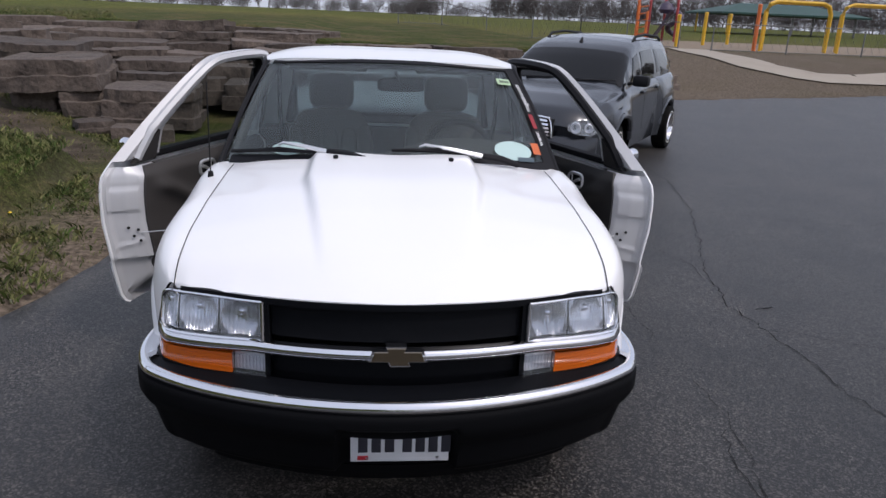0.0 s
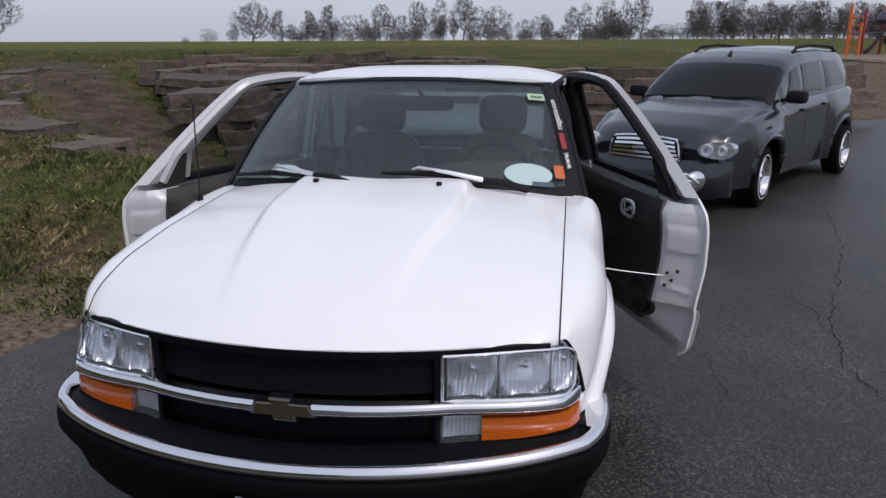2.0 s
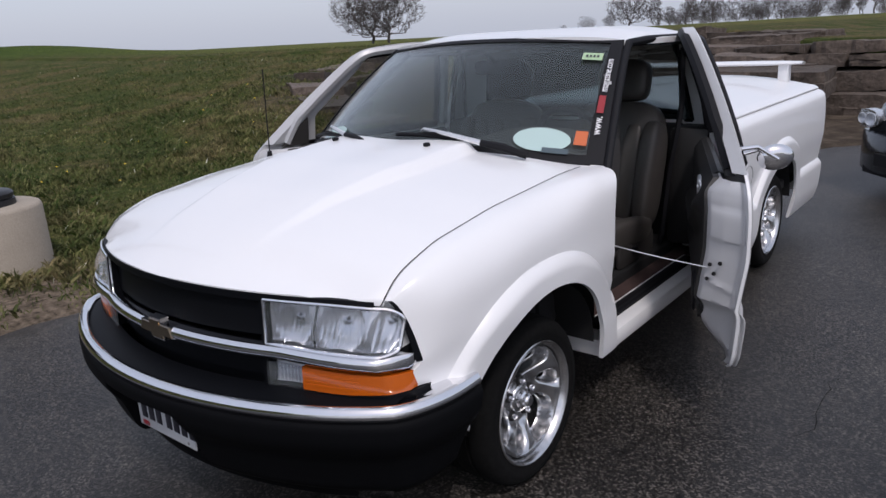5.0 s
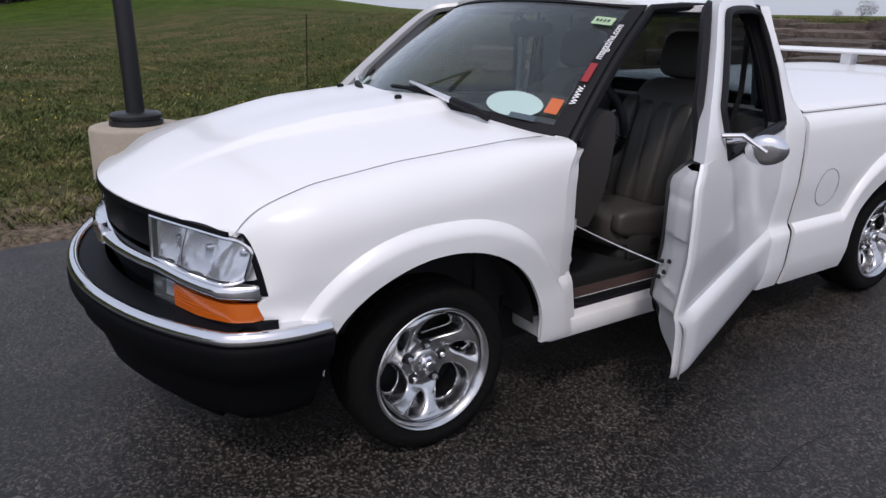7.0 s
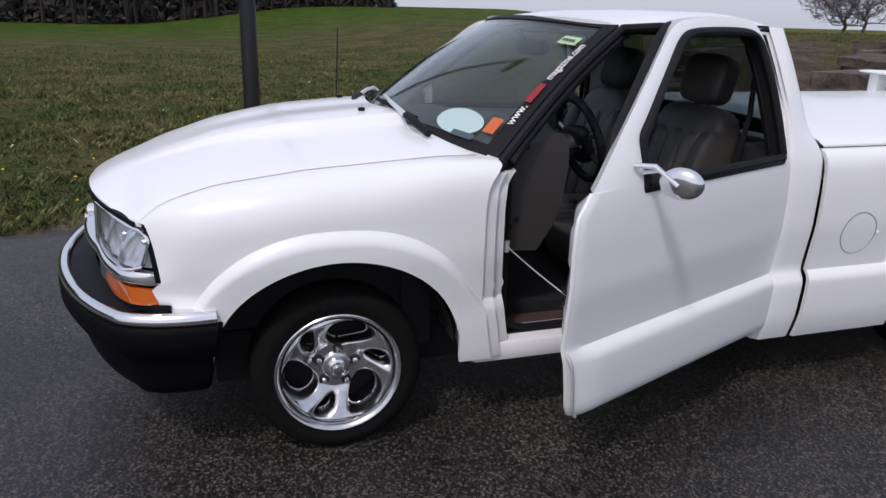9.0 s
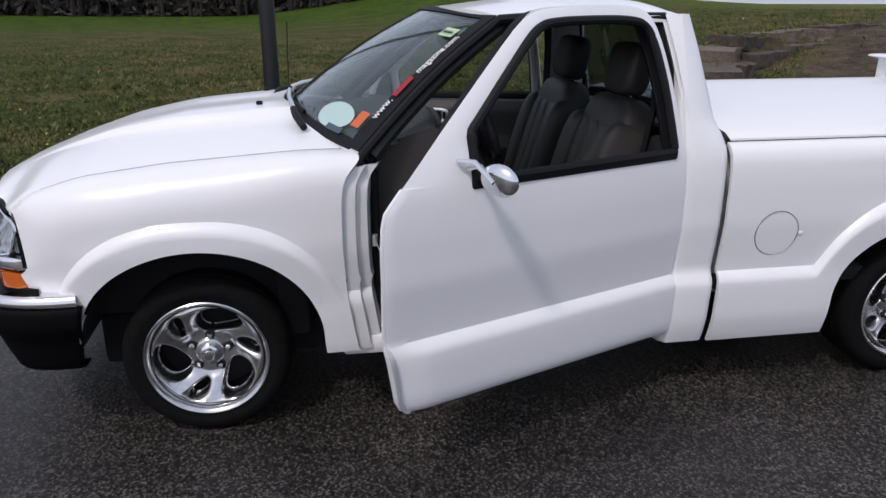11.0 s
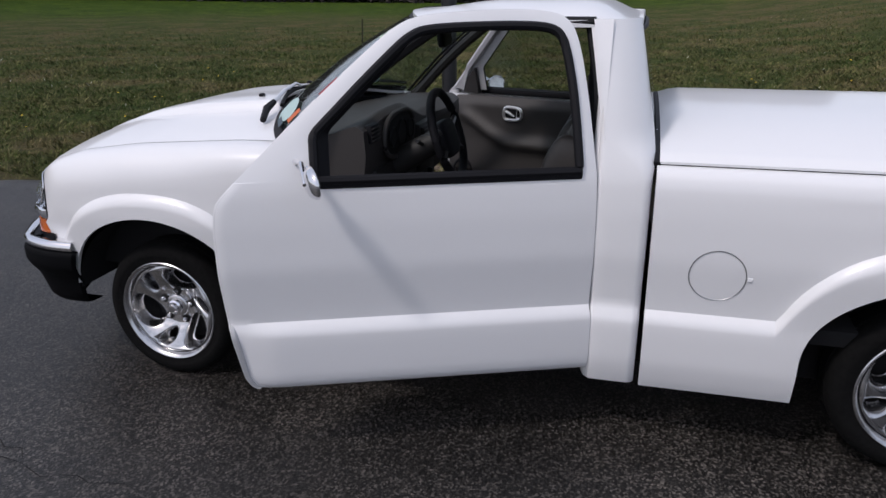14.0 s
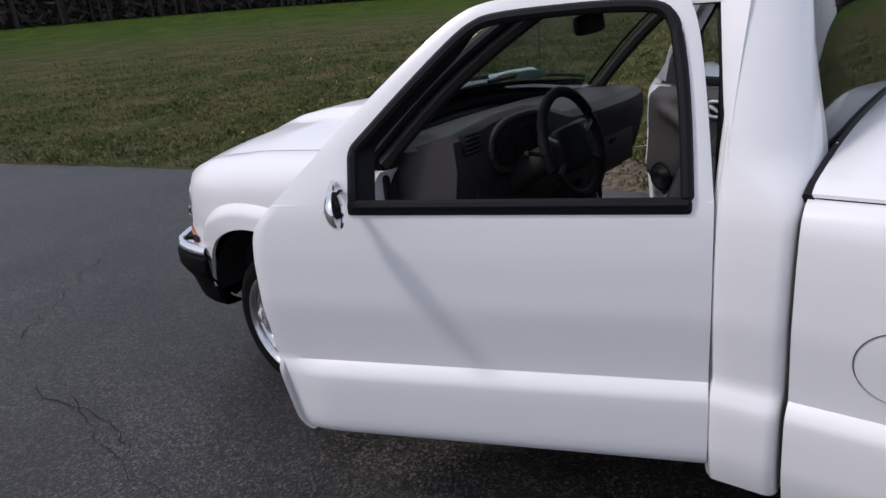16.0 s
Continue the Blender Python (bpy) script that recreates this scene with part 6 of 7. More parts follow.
stuff("grass", blades(21, 900000, 21.0, 0.018, 0.050, 0.0036), BLADE, "short patchy lawn grass, green mixed with straw", "grass")
stuff("grass", blades(22, 300000, 30.0, 0.03, 0.085, 0.0075), BLADE, "longer tufts of straw and green grass in the lawn", "grass")
DANDELION = material("yellow_petals", (0.75, 0.52, 0.03), 0.7)
rg = random.Random(77)
vs, fs = [], []
for k in range(60):
    x, y = rg.uniform(-9, -2.8), rg.uniform(-6, 6)
    z = terrain(x, y) + rg.uniform(0.05, 0.09)
    o = len(vs)
    r = rg.uniform(0.009, 0.016)
    vs += [Vector((x + r * math.cos(t), y + r * math.sin(t), z)) for t in [k2 * math.pi / 4 for k2 in range(8)]] + [Vector((x, y, z + 0.012))]
    fs += [(o + i, o + (i + 1) % 8, o + 8) for i in range(8)]
stuff("dandelions", (vs, fs), DANDELION, "scattered yellow dandelion heads in the lawn", "flowers")

# ---- cracks in the asphalt ----
CRACK = material("asphalt_crack", (0.014, 0.014, 0.014), 0.95)


def crack_vf(pts, width, seed, step=0.06):
    rg = random.Random(seed)
    line = []
    for (ax, ay_), (bx, by) in zip(pts, pts[1:]):
        k = max(2, int(math.hypot(bx - ax, by - ay_) / step))
        line += [Vector((ax + (bx - ax) * i / k, ay_ + (by - ay_) * i / k, 0)) for i in range(k)]
    vs, fs = [], []
    for i, p in enumerate(line):
        d = (line[min(i + 1, len(line) - 1)] - line[max(i - 1, 0)]).normalized()
        s_ = Vector((-d.y, d.x, 0))
        j = 0.045 * noise.noise(Vector((i * 0.21, seed, 0))) + 0.02 * rg.uniform(-1, 1)
        w = width * rg.uniform(0.15, 0.75)
        q = p + s_ * j
        vs += [q - s_ * w + Vector((0, 0, 0.004)), q + s_ * w + Vector((0, 0, 0.004))]
    fs = [(2 * i, 2 * i + 1, 2 * i + 3, 2 * i + 2) for i in range(len(line) - 1)]
    return vs, fs

road_cracks = tagged(new("road_cracks"), "thin branching cracks across the asphalt", "cracks", kind="structure")
for k, (w, pts) in enumerate(((0.007, [(3.24, 6.2), (3.24, 5.03), (2.96, 3.71), (2.33, 1.94), (2.19, 1.29), (2.2, 0.93), (2.27, 0.56), (2.25, 0.18), (2.4, -0.6), (2.2, -1.6)]), (0.004, [(1.5, 1.33), (1.49, 0.84), (1.48, 0.66)]),
                              (0.004, [(1.53, 0.27), (1.54, -0.03), (1.49, -0.36), (1.3, -1.0)]), (0.004, [(1.87, 3.08), (2.25, 2.11), (2.26, 1.66)]), (0.004, [(1.21, -1.68), (1.0, -1.88), (0.51, -2.41), (-0.3, -2.9)]),
                              (0.005, [(1.43, -1.05), (1.39, -0.53), (1.49, -0.11)]), (0.005, [(2.96, 3.71), (4.2, 3.2), (6.0, 3.6)]), (0.004, [(2.2, 0.93), (3.1, 0.5), (4.4, 0.9)]))):
    mesh_object("crack", *crack_vf(pts, w, k + 1), CRACK, road_cracks, smooth=False)
# a broken patch beside the long crack
mesh_object("crack", *crack_vf([(2.33, 1.22), (2.41, 1.20), (2.50, 1.24)], 0.022, 91, 0.03), CRACK, road_cracks, smooth=False)

# ---- playground, fence and path across the lot ----
YELLOW = grained(material("yellow_tube_paint", (0.62, 0.36, 0.02), 0.45), 4, 0.15)
ORANGE = grained(material("orange_tube_paint", (0.60, 0.14, 0.03), 0.45), 4, 0.15)
REDP = grained(material("faded_red_plastic", (0.36, 0.05, 0.05), 0.5), 4, 0.15)
PURPLE = grained(material("dark_purple_plastic", (0.055, 0.04, 0.07), 0.5), 4, 0.2)
GREENROOF = grained(material("dark_green_canopy", (0.012, 0.05, 0.04), 0.6), 2, 0.2)
WIRE = material("grey_fence_wire", (0.16, 0.16, 0.16), 0.6, 0.4)
PATHC = grained(material("pale_concrete_path", (0.30, 0.26, 0.21), 0.9), 2, 0.12, scale2=40, amount2=0.15)
SANDY = grained(material("tan_wood_chips", (0.19, 0.145, 0.10), 0.95), 30, 0.4, 0.3, scale2=1.0, amount2=0.15)

# path from the lot up to the gate
PATHLINE = [(13.65, 29.6), (13.0, 26.5), (12.6, 23.6), (12.5, 21.0), (13.4, 19.0), (15.2, 18.9), (18.5, 20.2), (25.0, 23.4), (34.0, 27.5)]


def path_at(u, v):
    i = v * (len(PATHLINE) - 1)
    k = min(int(i), len(PATHLINE) - 2)
    c = Vector((*PATHLINE[k], 0)).lerp(Vector((*PATHLINE[k + 1], 0)), i - k)
    d = (Vector((*PATHLINE[min(k + 2, len(PATHLINE) - 1)], 0)) - Vector((*PATHLINE[max(k - 1, 0)], 0))).normalized()
    p = c + Vector((-d.y, d.x, 0)) * (u - 0.5) * 1.7
    return Vector((p.x, p.y, max(terrain(p.x, p.y), 0) + 0.04))
tagged(mesh_object("path", *grid(4, 64, path_at), PATHC, angle=180), "pale concrete footpath climbing to the playground", "path", kind="structure")
def pad(u, v):
    x, y = 12.5 + 26 * u, 30.0 + 11 * v - 1.5 * u
    return Vector((x, y, terrain(x, y) + 0.03))
tagged(mesh_object("play_surface", *grid(12, 8, pad), SANDY, angle=180), "tan loose surfacing under the playground", "playground surface", kind="structure")


def gz(x, y):
    return terrain(x, y)


def pipe_frame(x0, y0, x1, y1, h, mat, r=0.075):
    sset = tagged(new("swing_frame"), "tall yellow tube swing frame with bent corners", "swing frame", "playground frames")
    z = gz(x0, y0)
    d = Vector((x1 - x0, y1 - y0, 0)).normalized()
    for off in (0.0, 1.0):
        o = Vector((0.75, 1.3, 0)) * off
        a, b = Vector((x0, y0, z)) + o, Vector((x1, y1, z)) + o
        pts = [a, a + Vector((0, 0, h - 0.45)), a + d * 0.15 + Vector((0, 0, h - 0.12)), a + d * 0.45 + Vector((0, 0, h)), b - d * 0.45 + Vector((0, 0, h)), b - d * 0.15 + Vector((0, 0, h - 0.12)), b + Vector((0, 0, h - 0.45)), b]
        mesh_object("tube", *tube_vf(pts, r, 8), mat, sset)
    return sset


def post_at(x, y, h, mat, label, r=0.09):
    p = tagged(new("post"), label, "post", "playground posts")
    mesh_object("shaft", *tube_vf([(x, y, gz(x, y)), (x, y, gz(x, y) + h)], r, 10), mat, p)
    mesh_object("cap", *moved(lathe_vf([(0.0, 0.06), (r * 0.8, 0.04), (r * 1.12, 0.0), (r * 1.12, -0.03)], 12), Matrix.Translation((x, y, gz(x, y) + h)) @ pose(0, 0, 0, 0, -90, 0)), mat, p)


pipe_frame(17.25, 30.1, 20.55, 30.4, 2.2, YELLOW)
pipe_frame(21.2, 30.5, 26.0, 30.9, 2.2, YELLOW)
post_at(16.86, 29.9, 2.0, ORANGE, "tall orange painted playground post")
for x, y, h in ((14.07, 32.0, 1.45), (16.7, 35.0, 1.62), (19.15, 37.4, 1.60)):
    post_at(x, y, h, YELLOW, "plain yellow painted playground post")

climber = tagged(new("climbing_tower"), "orange, red and purple playground climbing tower with slide", "playground tower")
climber.matrix_basis = pose(3.75, 6.35, gz(14.5, 38.8) - gz(10.7, 32.3)) @ Matrix.Diagonal((1, 1, 0.86, 1))
for x, y, h, m in ((10.6, 32.3, 3.0, ORANGE), (11.05, 32.0, 2.0, ORANGE), (10.9, 33.0, 2.4, ORANGE), (12.6, 33.5, 2.9, REDP), (12.9, 32.4, 2.9, REDP), (11.9, 34.0, 2.8, REDP)):
    mesh_object("tower_post", *tube_vf([(x, y, gz(x, y)), (x, y, gz(x, y) + h)], 0.075, 8), m, climber)
for k in range(5):
    z = gz(10.7, 32) + 0.5 + 0.42 * k
    mesh_object("rung", *tube_vf([(10.6, 32.3, z), (11.05, 32.0, z + 0.15)], 0.04, 6), ORANGE, climber)
def slide(u, v):
    t = v
    return Vector((11.6 + 1.1 * t, 32.6 - 0.3 * t, gz(12, 32) + 0.25 + 1.7 * smoothstep(0, 1, t) + 0.18 * abs(2 * u - 1) ** 2)) + Vector((0.25, 0.45, 0)) * (2 * u - 1)
mesh_object("slide", *thick(*grid(8, 16, slide), lambda p: p - Vector((0, 0, 0.05))), PURPLE, climber)
box("platform", (12.0, 32.6, gz(12, 32) + 1.15), (12.9, 33.6, gz(12, 32) + 1.25), PURPLE, climber, 0.02)
mesh_object("spiral_tube", *tube_vf([(13.0 + 0.35 * math.cos(a * 0.7), 32.9 + 0.35 * math.sin(a * 0.7), gz(13, 33) + 0.35 + 0.16 * a) for a in range(14)], 0.16, 10), PURPLE, climber)
mesh_object("tower_top", *moved(lathe_vf([(0.0, 0.55), (0.25, 0.38), (0.42, 0.0), (0.30, -0.25)], 16), Matrix.Translation((12.5, 33.1, gz(12, 33) + 2.15)) @ pose(0, 0, 0, 0, -90, 0)), PURPLE, climber)

shelter = tagged(new("picnic_shelter"), "open shelter with a dark green pitched canopy", "shelter")
sx, sy, sz = 37.0, 66.0, 3.02 - 3.1
vs = [Vector(p) for p in ((sx - 7, sy - 4, sz + 3.1), (sx + 7, sy - 4, sz + 3.1), (sx + 7, sy + 4, sz + 3.1), (sx - 7, sy + 4, sz + 3.1), (sx - 3.4, sy, sz + 4.0), (sx + 3.4, sy, sz + 4.0))]
mesh_object("canopy", *thick(vs, [(0, 1, 5, 4), (1, 2, 5), (2, 3, 4, 5), (3, 0, 4)], lambda p: p - Vector((0, 0, 0.15))), GREENROOF, shelter, smooth=False)
for a in (-6, 0, 6):
    for b in (-3.4, 3.4):
        mesh_object("shelter_post", *tube_vf([(sx + a, sy + b, sz), (sx + a, sy + b, sz + 3.1)], 0.09, 8), YELLOW if a < 0 else WIRE, shelter)


def fence(pts, h, label):
    f = tagged(new("chain_link_fence"), label, "fence")
    line = []
    for (ax, ay_), (bx, by) in zip(pts, pts[1:]):
        k = max(1, round(math.hypot(bx - ax, by - ay_) / 2.6))
        line += [(ax + (bx - ax) * i / k, ay_ + (by - ay_) * i / k) for i in range(k)]
    line.append(pts[-1])
    for x, y in line:
        mesh_object("fence_post", *tube_vf([(x, y, gz(x, y)), (x, y, gz(x, y) + h)], 0.03, 6), WIRE, f)
    rail = [(x, y, gz(x, y) + h) for x, y in line]
    mesh_object("top_rail", *tube_vf(rail, 0.024, 6), WIRE, f)
    mesh_object("bottom_rail", *tube_vf([(x, y, z - h + 0.08) for x, y, z in rail], 0.014, 4), WIRE, f)
    items = []
    for (ax, ay_, az), (bx, by, bz) in zip(rail, rail[1:]):
        k = 9
        for i in range(k):
            for up in (0, 1):
                t0, t1 = i / k, (i + 1.6) / k
                if t1 > 1:
                    continue
                p = (ax + (bx - ax) * t0, ay_ + (by - ay_) * t0, az - (h - 0.08) * (1 - up))
                q = (ax + (bx - ax) * t1, ay_ + (by - ay_) * t1, az - (h - 0.08) * up)
                items.append(tube_vf([p, q], 0.0045, 3, caps=False))
    mesh_object("wire_mesh", *join_vf(*items), WIRE, f)


fence([(1.0, 37.5), (5.5, 36.0), (10.0, 34.3)], 1.15, "low grey chain-link fence across the field")
fence([(10.0, 34.3), (13.2, 29.6)], 1.15, "low grey chain-link fence beside the playground")
fence([(14.2, 28.4), (20.5, 27.6), (32.0, 26.0)], 1.15, "low grey chain-link fence in front of the swings")
pole2 = tagged(new("utility_pole"), "wooden utility pole with crossarm beyond the trees", "utility pole")
ux, uy = 51.0, 105.0
mesh_object("pole", *tube_vf([(ux, uy, 0), (ux, uy, 11.5)], [0.18, 0.12], 8), BARK, pole2)
box("crossarm", (ux - 1.3, uy - 0.08, 10.6), (ux + 1.3, uy + 0.08, 10.8), BARK, pole2, 0.01)

# ---- dark grey wagon parked behind the truck ----
GREYPAINT = material("dark_grey_paint", (0.019, 0.022, 0.028), 0.26, 0.35, coat=0.6)
WHITELINE = material("tyre_white_line", (0.75, 0.74, 0.72), 0.7)
WB2 = 2.60
TOP = [(-0.92, 0.57), (-0.88, 0.690), (-0.75, 0.800), (-0.4, 0.905), (0.0, 0.962), (0.17, 0.985), (0.28, 1.015), (0.47, 1.150), (0.66, 1.275), (0.80, 1.352), (0.95, 1.412), (1.2, 1.472), (1.5, 1.510), (2.2, 1.525), (3.0, 1.495), (3.20, 1.455), (3.36, 1.25), (3.46, 1.02), (3.50, 0.80)]
BELTZ = [(-0.92, 0.54), (-0.75, 0.74), (-0.4, 0.85), (0.3, 0.92), (1.0, 0.98), (3.2, 1.03), (3.5, 0.78)]
ROOFW = [(-0.92, 0.62), (0.15, 0.70), (0.35, 0.72), (0.80, 0.64), (1.2, 0.62), (3.1, 0.58), (3.5, 0.60)]


def wagon_row(y):
    """Half section of the body at length y, from the sill to the middle of the top."""
    T, bz, rw = smooth_table(TOP, y), smooth_table(BELTZ, y), smooth_table(ROOFW, y)
    bz = min(bz, T - 0.05)
    zl, bul = 0.23, 0.0
    for yc in (0.0, WB2):
        d = 1 - ((y - yc) / 0.385) ** 2
        if d > 0:
            zl = max(zl, 0.36 + 0.325 * math.sqrt(d))
        bul += 0.075 * math.exp(-((y - yc) / 0.47) ** 6)
    w = 0.815 - 0.10 * max(0, (-0.3 - y) / 0.6) ** 2 - 0.05 * max(0, (y - 3.0) / 0.5) ** 2
    rows = []
    zs = max(bz - 0.10, zl + 0.02)
    for k in range(8):
        f = k / 7
        z = zl + (zs - zl) * f
        rows.append((w + bul * (1 - 0.7 * f ** 3) - 0.03 * (1 - min(1, (z - 0.2) / 0.2)), z))
    x0 = rows[-1][0]
    rows += [(x0 - 0.012, zs + (bz - zs) * 0.5), (x0 - 0.05, bz)]
    e = (rw, T - 0.045)
    a = (min(x0 - 0.075, 0.775), bz + 0.012)
    for k in range(7):
        f = k / 6
        rows.append((a[0] + (e[0] - a[0]) * f + 0.022 * math.sin(math.pi * f) * (T > 1.2), a[1] + (e[1] - a[1]) * f))
    rows += [(e[0] - 0.05, T - 0.012), (e[0] * 0.66, T + 0.008), (e[0] * 0.33, T + 0.018), (0.0, T + 0.022)]
    return rows


def wagon_at(y, j):
    rows = wagon_row(y)
    k = min(int(j), len(rows) - 2)
    x = rows[k][0] + (rows[k + 1][0] - rows[k][0]) * (j - k)
    z = rows[k][1] + (rows[k + 1][1] - rows[k][1]) * (j - k)
    bow = 0.30 * smoothstep(0.2, -0.9, y) + 0.0
    rear = 0.16 * smoothstep(2.6, 3.5, y)
    screen_bow = 0.16 * smoothstep(-0.1, 0.3, y) * smoothstep(1.10, 0.75, y)
    return Vector((x, y + (bow + screen_bow) * x * x - rear * x * x, z))


wagon = tagged(new("station_wagon"), "dark grey small wagon with wire wheels parked on the asphalt", "car")
wagon.matrix_basis = pose(1.93, 5.60, 0, 0, 0, -32.6)


def wagon_patch(name, y0, y1, j0, j1, mat, parent, lift=0.006, ny=14, nj=8, s=1, slant0=0.0, slant1=0.0, label="", th=0.01):
    """A panel on the body's skin between two lengths and two heights of the section."""
    def at(u, v):
        j = j0 + (j1 - j0) * v
        y = y0 + slant0 * v + (y1 + slant1 * v - y0 - slant0 * v) * u
        p = wagon_at(y, j)
        q, r = wagon_at(y + 0.02, j), wagon_at(y, j + 0.1)
        nrm = (q - p).cross(r - p)
        nrm = nrm.normalized() if nrm.length > 1e-9 else Vector((0, 0, 1))
        if nrm.x < 0 or (abs(nrm.x) < 0.05 and nrm.z < 0):
            nrm = -nrm
        p = p + nrm * lift
        return Vector((p.x * s, p.y, p.z))
    return mesh_object(name, *thick(*grid(ny, nj, at), lambda p: p - Vector((th * s * (abs(p.x) > 0.3), 0, th))), mat, parent, label)


ys = sorted(set([round(v, 4) for v in np.linspace(-0.90, 3.49, 90)] + [round(yc - 0.3849 * math.cos(math.pi * k / 24), 4) for yc in (0.0, WB2) for k in range(25)] + [yc + e for yc in (0.0, WB2) for e in (-0.3852, 0.3852)]))
kk = len(wagon_row(1.0))
half = [[wagon_at(y, j) for j in range(kk)] for y in ys]
vs, fs = [], []
for row in half:
    vs += row + [Vector((-p.x, p.y, p.z)) for p in reversed(row[:-1])]
m_ = 2 * kk - 1
fs = [(i * m_ + j, i * m_ + j + 1, (i + 1) * m_ + j + 1, (i + 1) * m_ + j) for i in range(len(ys) - 1) for j in range(m_ - 1)]
fs += [tuple(range(m_)), tuple((len(ys) - 1) * m_ + j for j in range(m_))]
mesh_object("body", vs, fs, GREYPAINT, wagon, "dark grey metallic body with rounded fenders", angle=35)
box("underbody", (-0.70, -0.75, 0.16), (0.70, 3.3, 0.62), VOID, wagon, 0.05)
for s in (1, -1):
    wagon_patch("side_window", 0.62, 1.22, 10.6, 14.6, DARKTINT, wagon, s=s, slant0=0.36)
    wagon_patch("side_window", 1.34, 2.02, 10.6, 14.7, DARKTINT, wagon, s=s, slant0=0.02)
    wagon_patch("side_window", 2.14, 2.92, 10.8, 14.6, DARKTINT, wagon, s=s, slant1=-0.18)
    for y in (1.28, 2.08):
        wagon_patch("window_pillar", y - 0.05, y + 0.05, 10.5, 14.8, GREYPAINT, wagon, s=s, lift=0.003, ny=2)
    # near-black strips on the closed skin, painted for the shade in door gaps
    wagon_patch("door_gap", 1.268, 1.278, 2.0, 9.5, VOID, wagon, s=s, lift=0.001, ny=1, nj=12, th=0.002)
    wagon_patch("door_gap", 2.05, 2.06, 3.0, 9.5, VOID, wagon, s=s, lift=0.001, ny=1, nj=12, th=0.002)
    wagon_patch("door_gap", 0.46, 0.47, 2.0, 9.5, VOID, wagon, s=s, lift=0.001, ny=1, nj=12, th=0.002)
    for y in (1.15, 1.93):
        q = wagon_at(y, 7.0)
        box("door_handle", (min(q.x * s, (q.x + 0.03) * s), y - 0.09, q.z - 0.015), (max(q.x * s, (q.x + 0.03) * s), y + 0.09, q.z + 0.018), GREYPAINT, wagon, 0.01)
    for yc in (0.0, WB2):                 # rounded lips over the wheels
        lip_ = []
        for k in range(25):
            a = math.pi * (0.02 + 0.96 * k / 24)
            y, z = yc + 0.405 * math.cos(a), 0.36 + 0.345 * math.sin(a)
            p = wagon_at(y, 1.0)
            q = wagon_at(yc, 1.0)
            lip_.append(Vector(((q.x - 0.020 - 0.03 * abs(math.cos(a)) ** 3) * s, p.y, z)))
        mesh_object("wheel_lip", *tube_vf(lip_, 0.040, 8), GREYPAINT, wagon)
    # mirror
    q = wagon_at(0.62, 10)
    mir = box("wing_mirror", (min((q.x + 0.06) * s, (q.x + 0.25) * s), 0.56, 0.985), (max((q.x + 0.06) * s, (q.x + 0.25) * s), 0.70, 1.115), BLACKMATT, wagon, 0.035)
    mesh_object("mirror_stalk", *tube_vf([(q.x * s, 0.60, 1.01), ((q.x + 0.1) * s, 0.62, 1.03)], 0.02, 6), BLACKMATT, mir)
    # roof rail
    rp = [Vector((0.56 * s, y, smooth_table(TOP, y) + h)) for y, h in ((1.35, -0.02), (1.47, 0.025), (2.0, 0.035), (2.75, 0.025), (2.95, -0.02))]
    mesh_object("roof_rail", *tube_vf(rp, 0.018, 8), BLACKMATT, wagon)
    # head lamp: two round bowls under one oval lens
    def lampy(x, z):
        return -0.985 + 0.30 * x * x
    def oblong(t, r=1.0):
        c_, s_ = math.cos(t), math.sin(t)
        return 0.672 + 0.148 * r * math.copysign(abs(c_) ** 0.75, c_), 0.632 + 0.074 * r * math.copysign(abs(s_) ** 0.75, s_) * (1 + 0.15 * c_)
    hv = [Vector((x * s, lampy(x, 0) + 0.05, z)) for x, z in [oblong(2 * math.pi * k / 32) for k in range(32)]]
    lamp2 = mesh_object("headlight", *thick(hv, [tuple(range(32))], lambda p: p + Vector((0, 0.10, 0))), REFLECT, wagon, "clear rounded headlight", smooth=False)
    for cx, r in ((0.735, 0.046), (0.610, 0.056)):
        mesh_object("bowl", *moved(lathe_vf([(0.0, -0.02), (r * 0.6, -0.012), (r, 0.012), (r * 0.92, 0.016)], 20), Matrix.Translation((cx * s, lampy(cx, 0) + 0.035, 0.632)) @ pose(0, 0, 0, 0, 0, -90)), CHAMBER, lamp2)
    def cover(u, v):
        x, z = oblong(2 * math.pi * u, v * 1.02)
        return Vector((x * s, lampy(x, 0) + 0.03 - 0.03 * (1 - v * v), z))
    mesh_object("lens", *grid(32, 5, cover), LENS, lamp2).visible_shadow = False
wagon_patch("windshield", 0.29, 0.80, 15.4, 20.0, DARKTINT, wagon, 0.008, 14, 12, 1, label="dark tinted car windshield glass", th=0.004)
wagon_patch("windshield", 0.29, 0.80, 15.4, 20.0, DARKTINT, wagon, 0.008, 14, 12, -1, th=0.004)
for x in (-0.42, 0.15):
    mesh_object("wiper", *tube_vf([(x, 0.25 + 0.20 * x * x, 1.030), (x + 0.28, 0.28 + 0.20 * (x + 0.28) ** 2, 1.045), (x + 0.50, 0.32 + 0.20 * (x + 0.5) ** 2, 1.050)], 0.010, 5), BLACKMATT, wagon)
mesh_object("roof_aerial", *tube_vf([(0, 1.00, 1.43), (0, 1.05, 1.495)], [0.03, 0.012], 8), BLACKMATT, wagon)
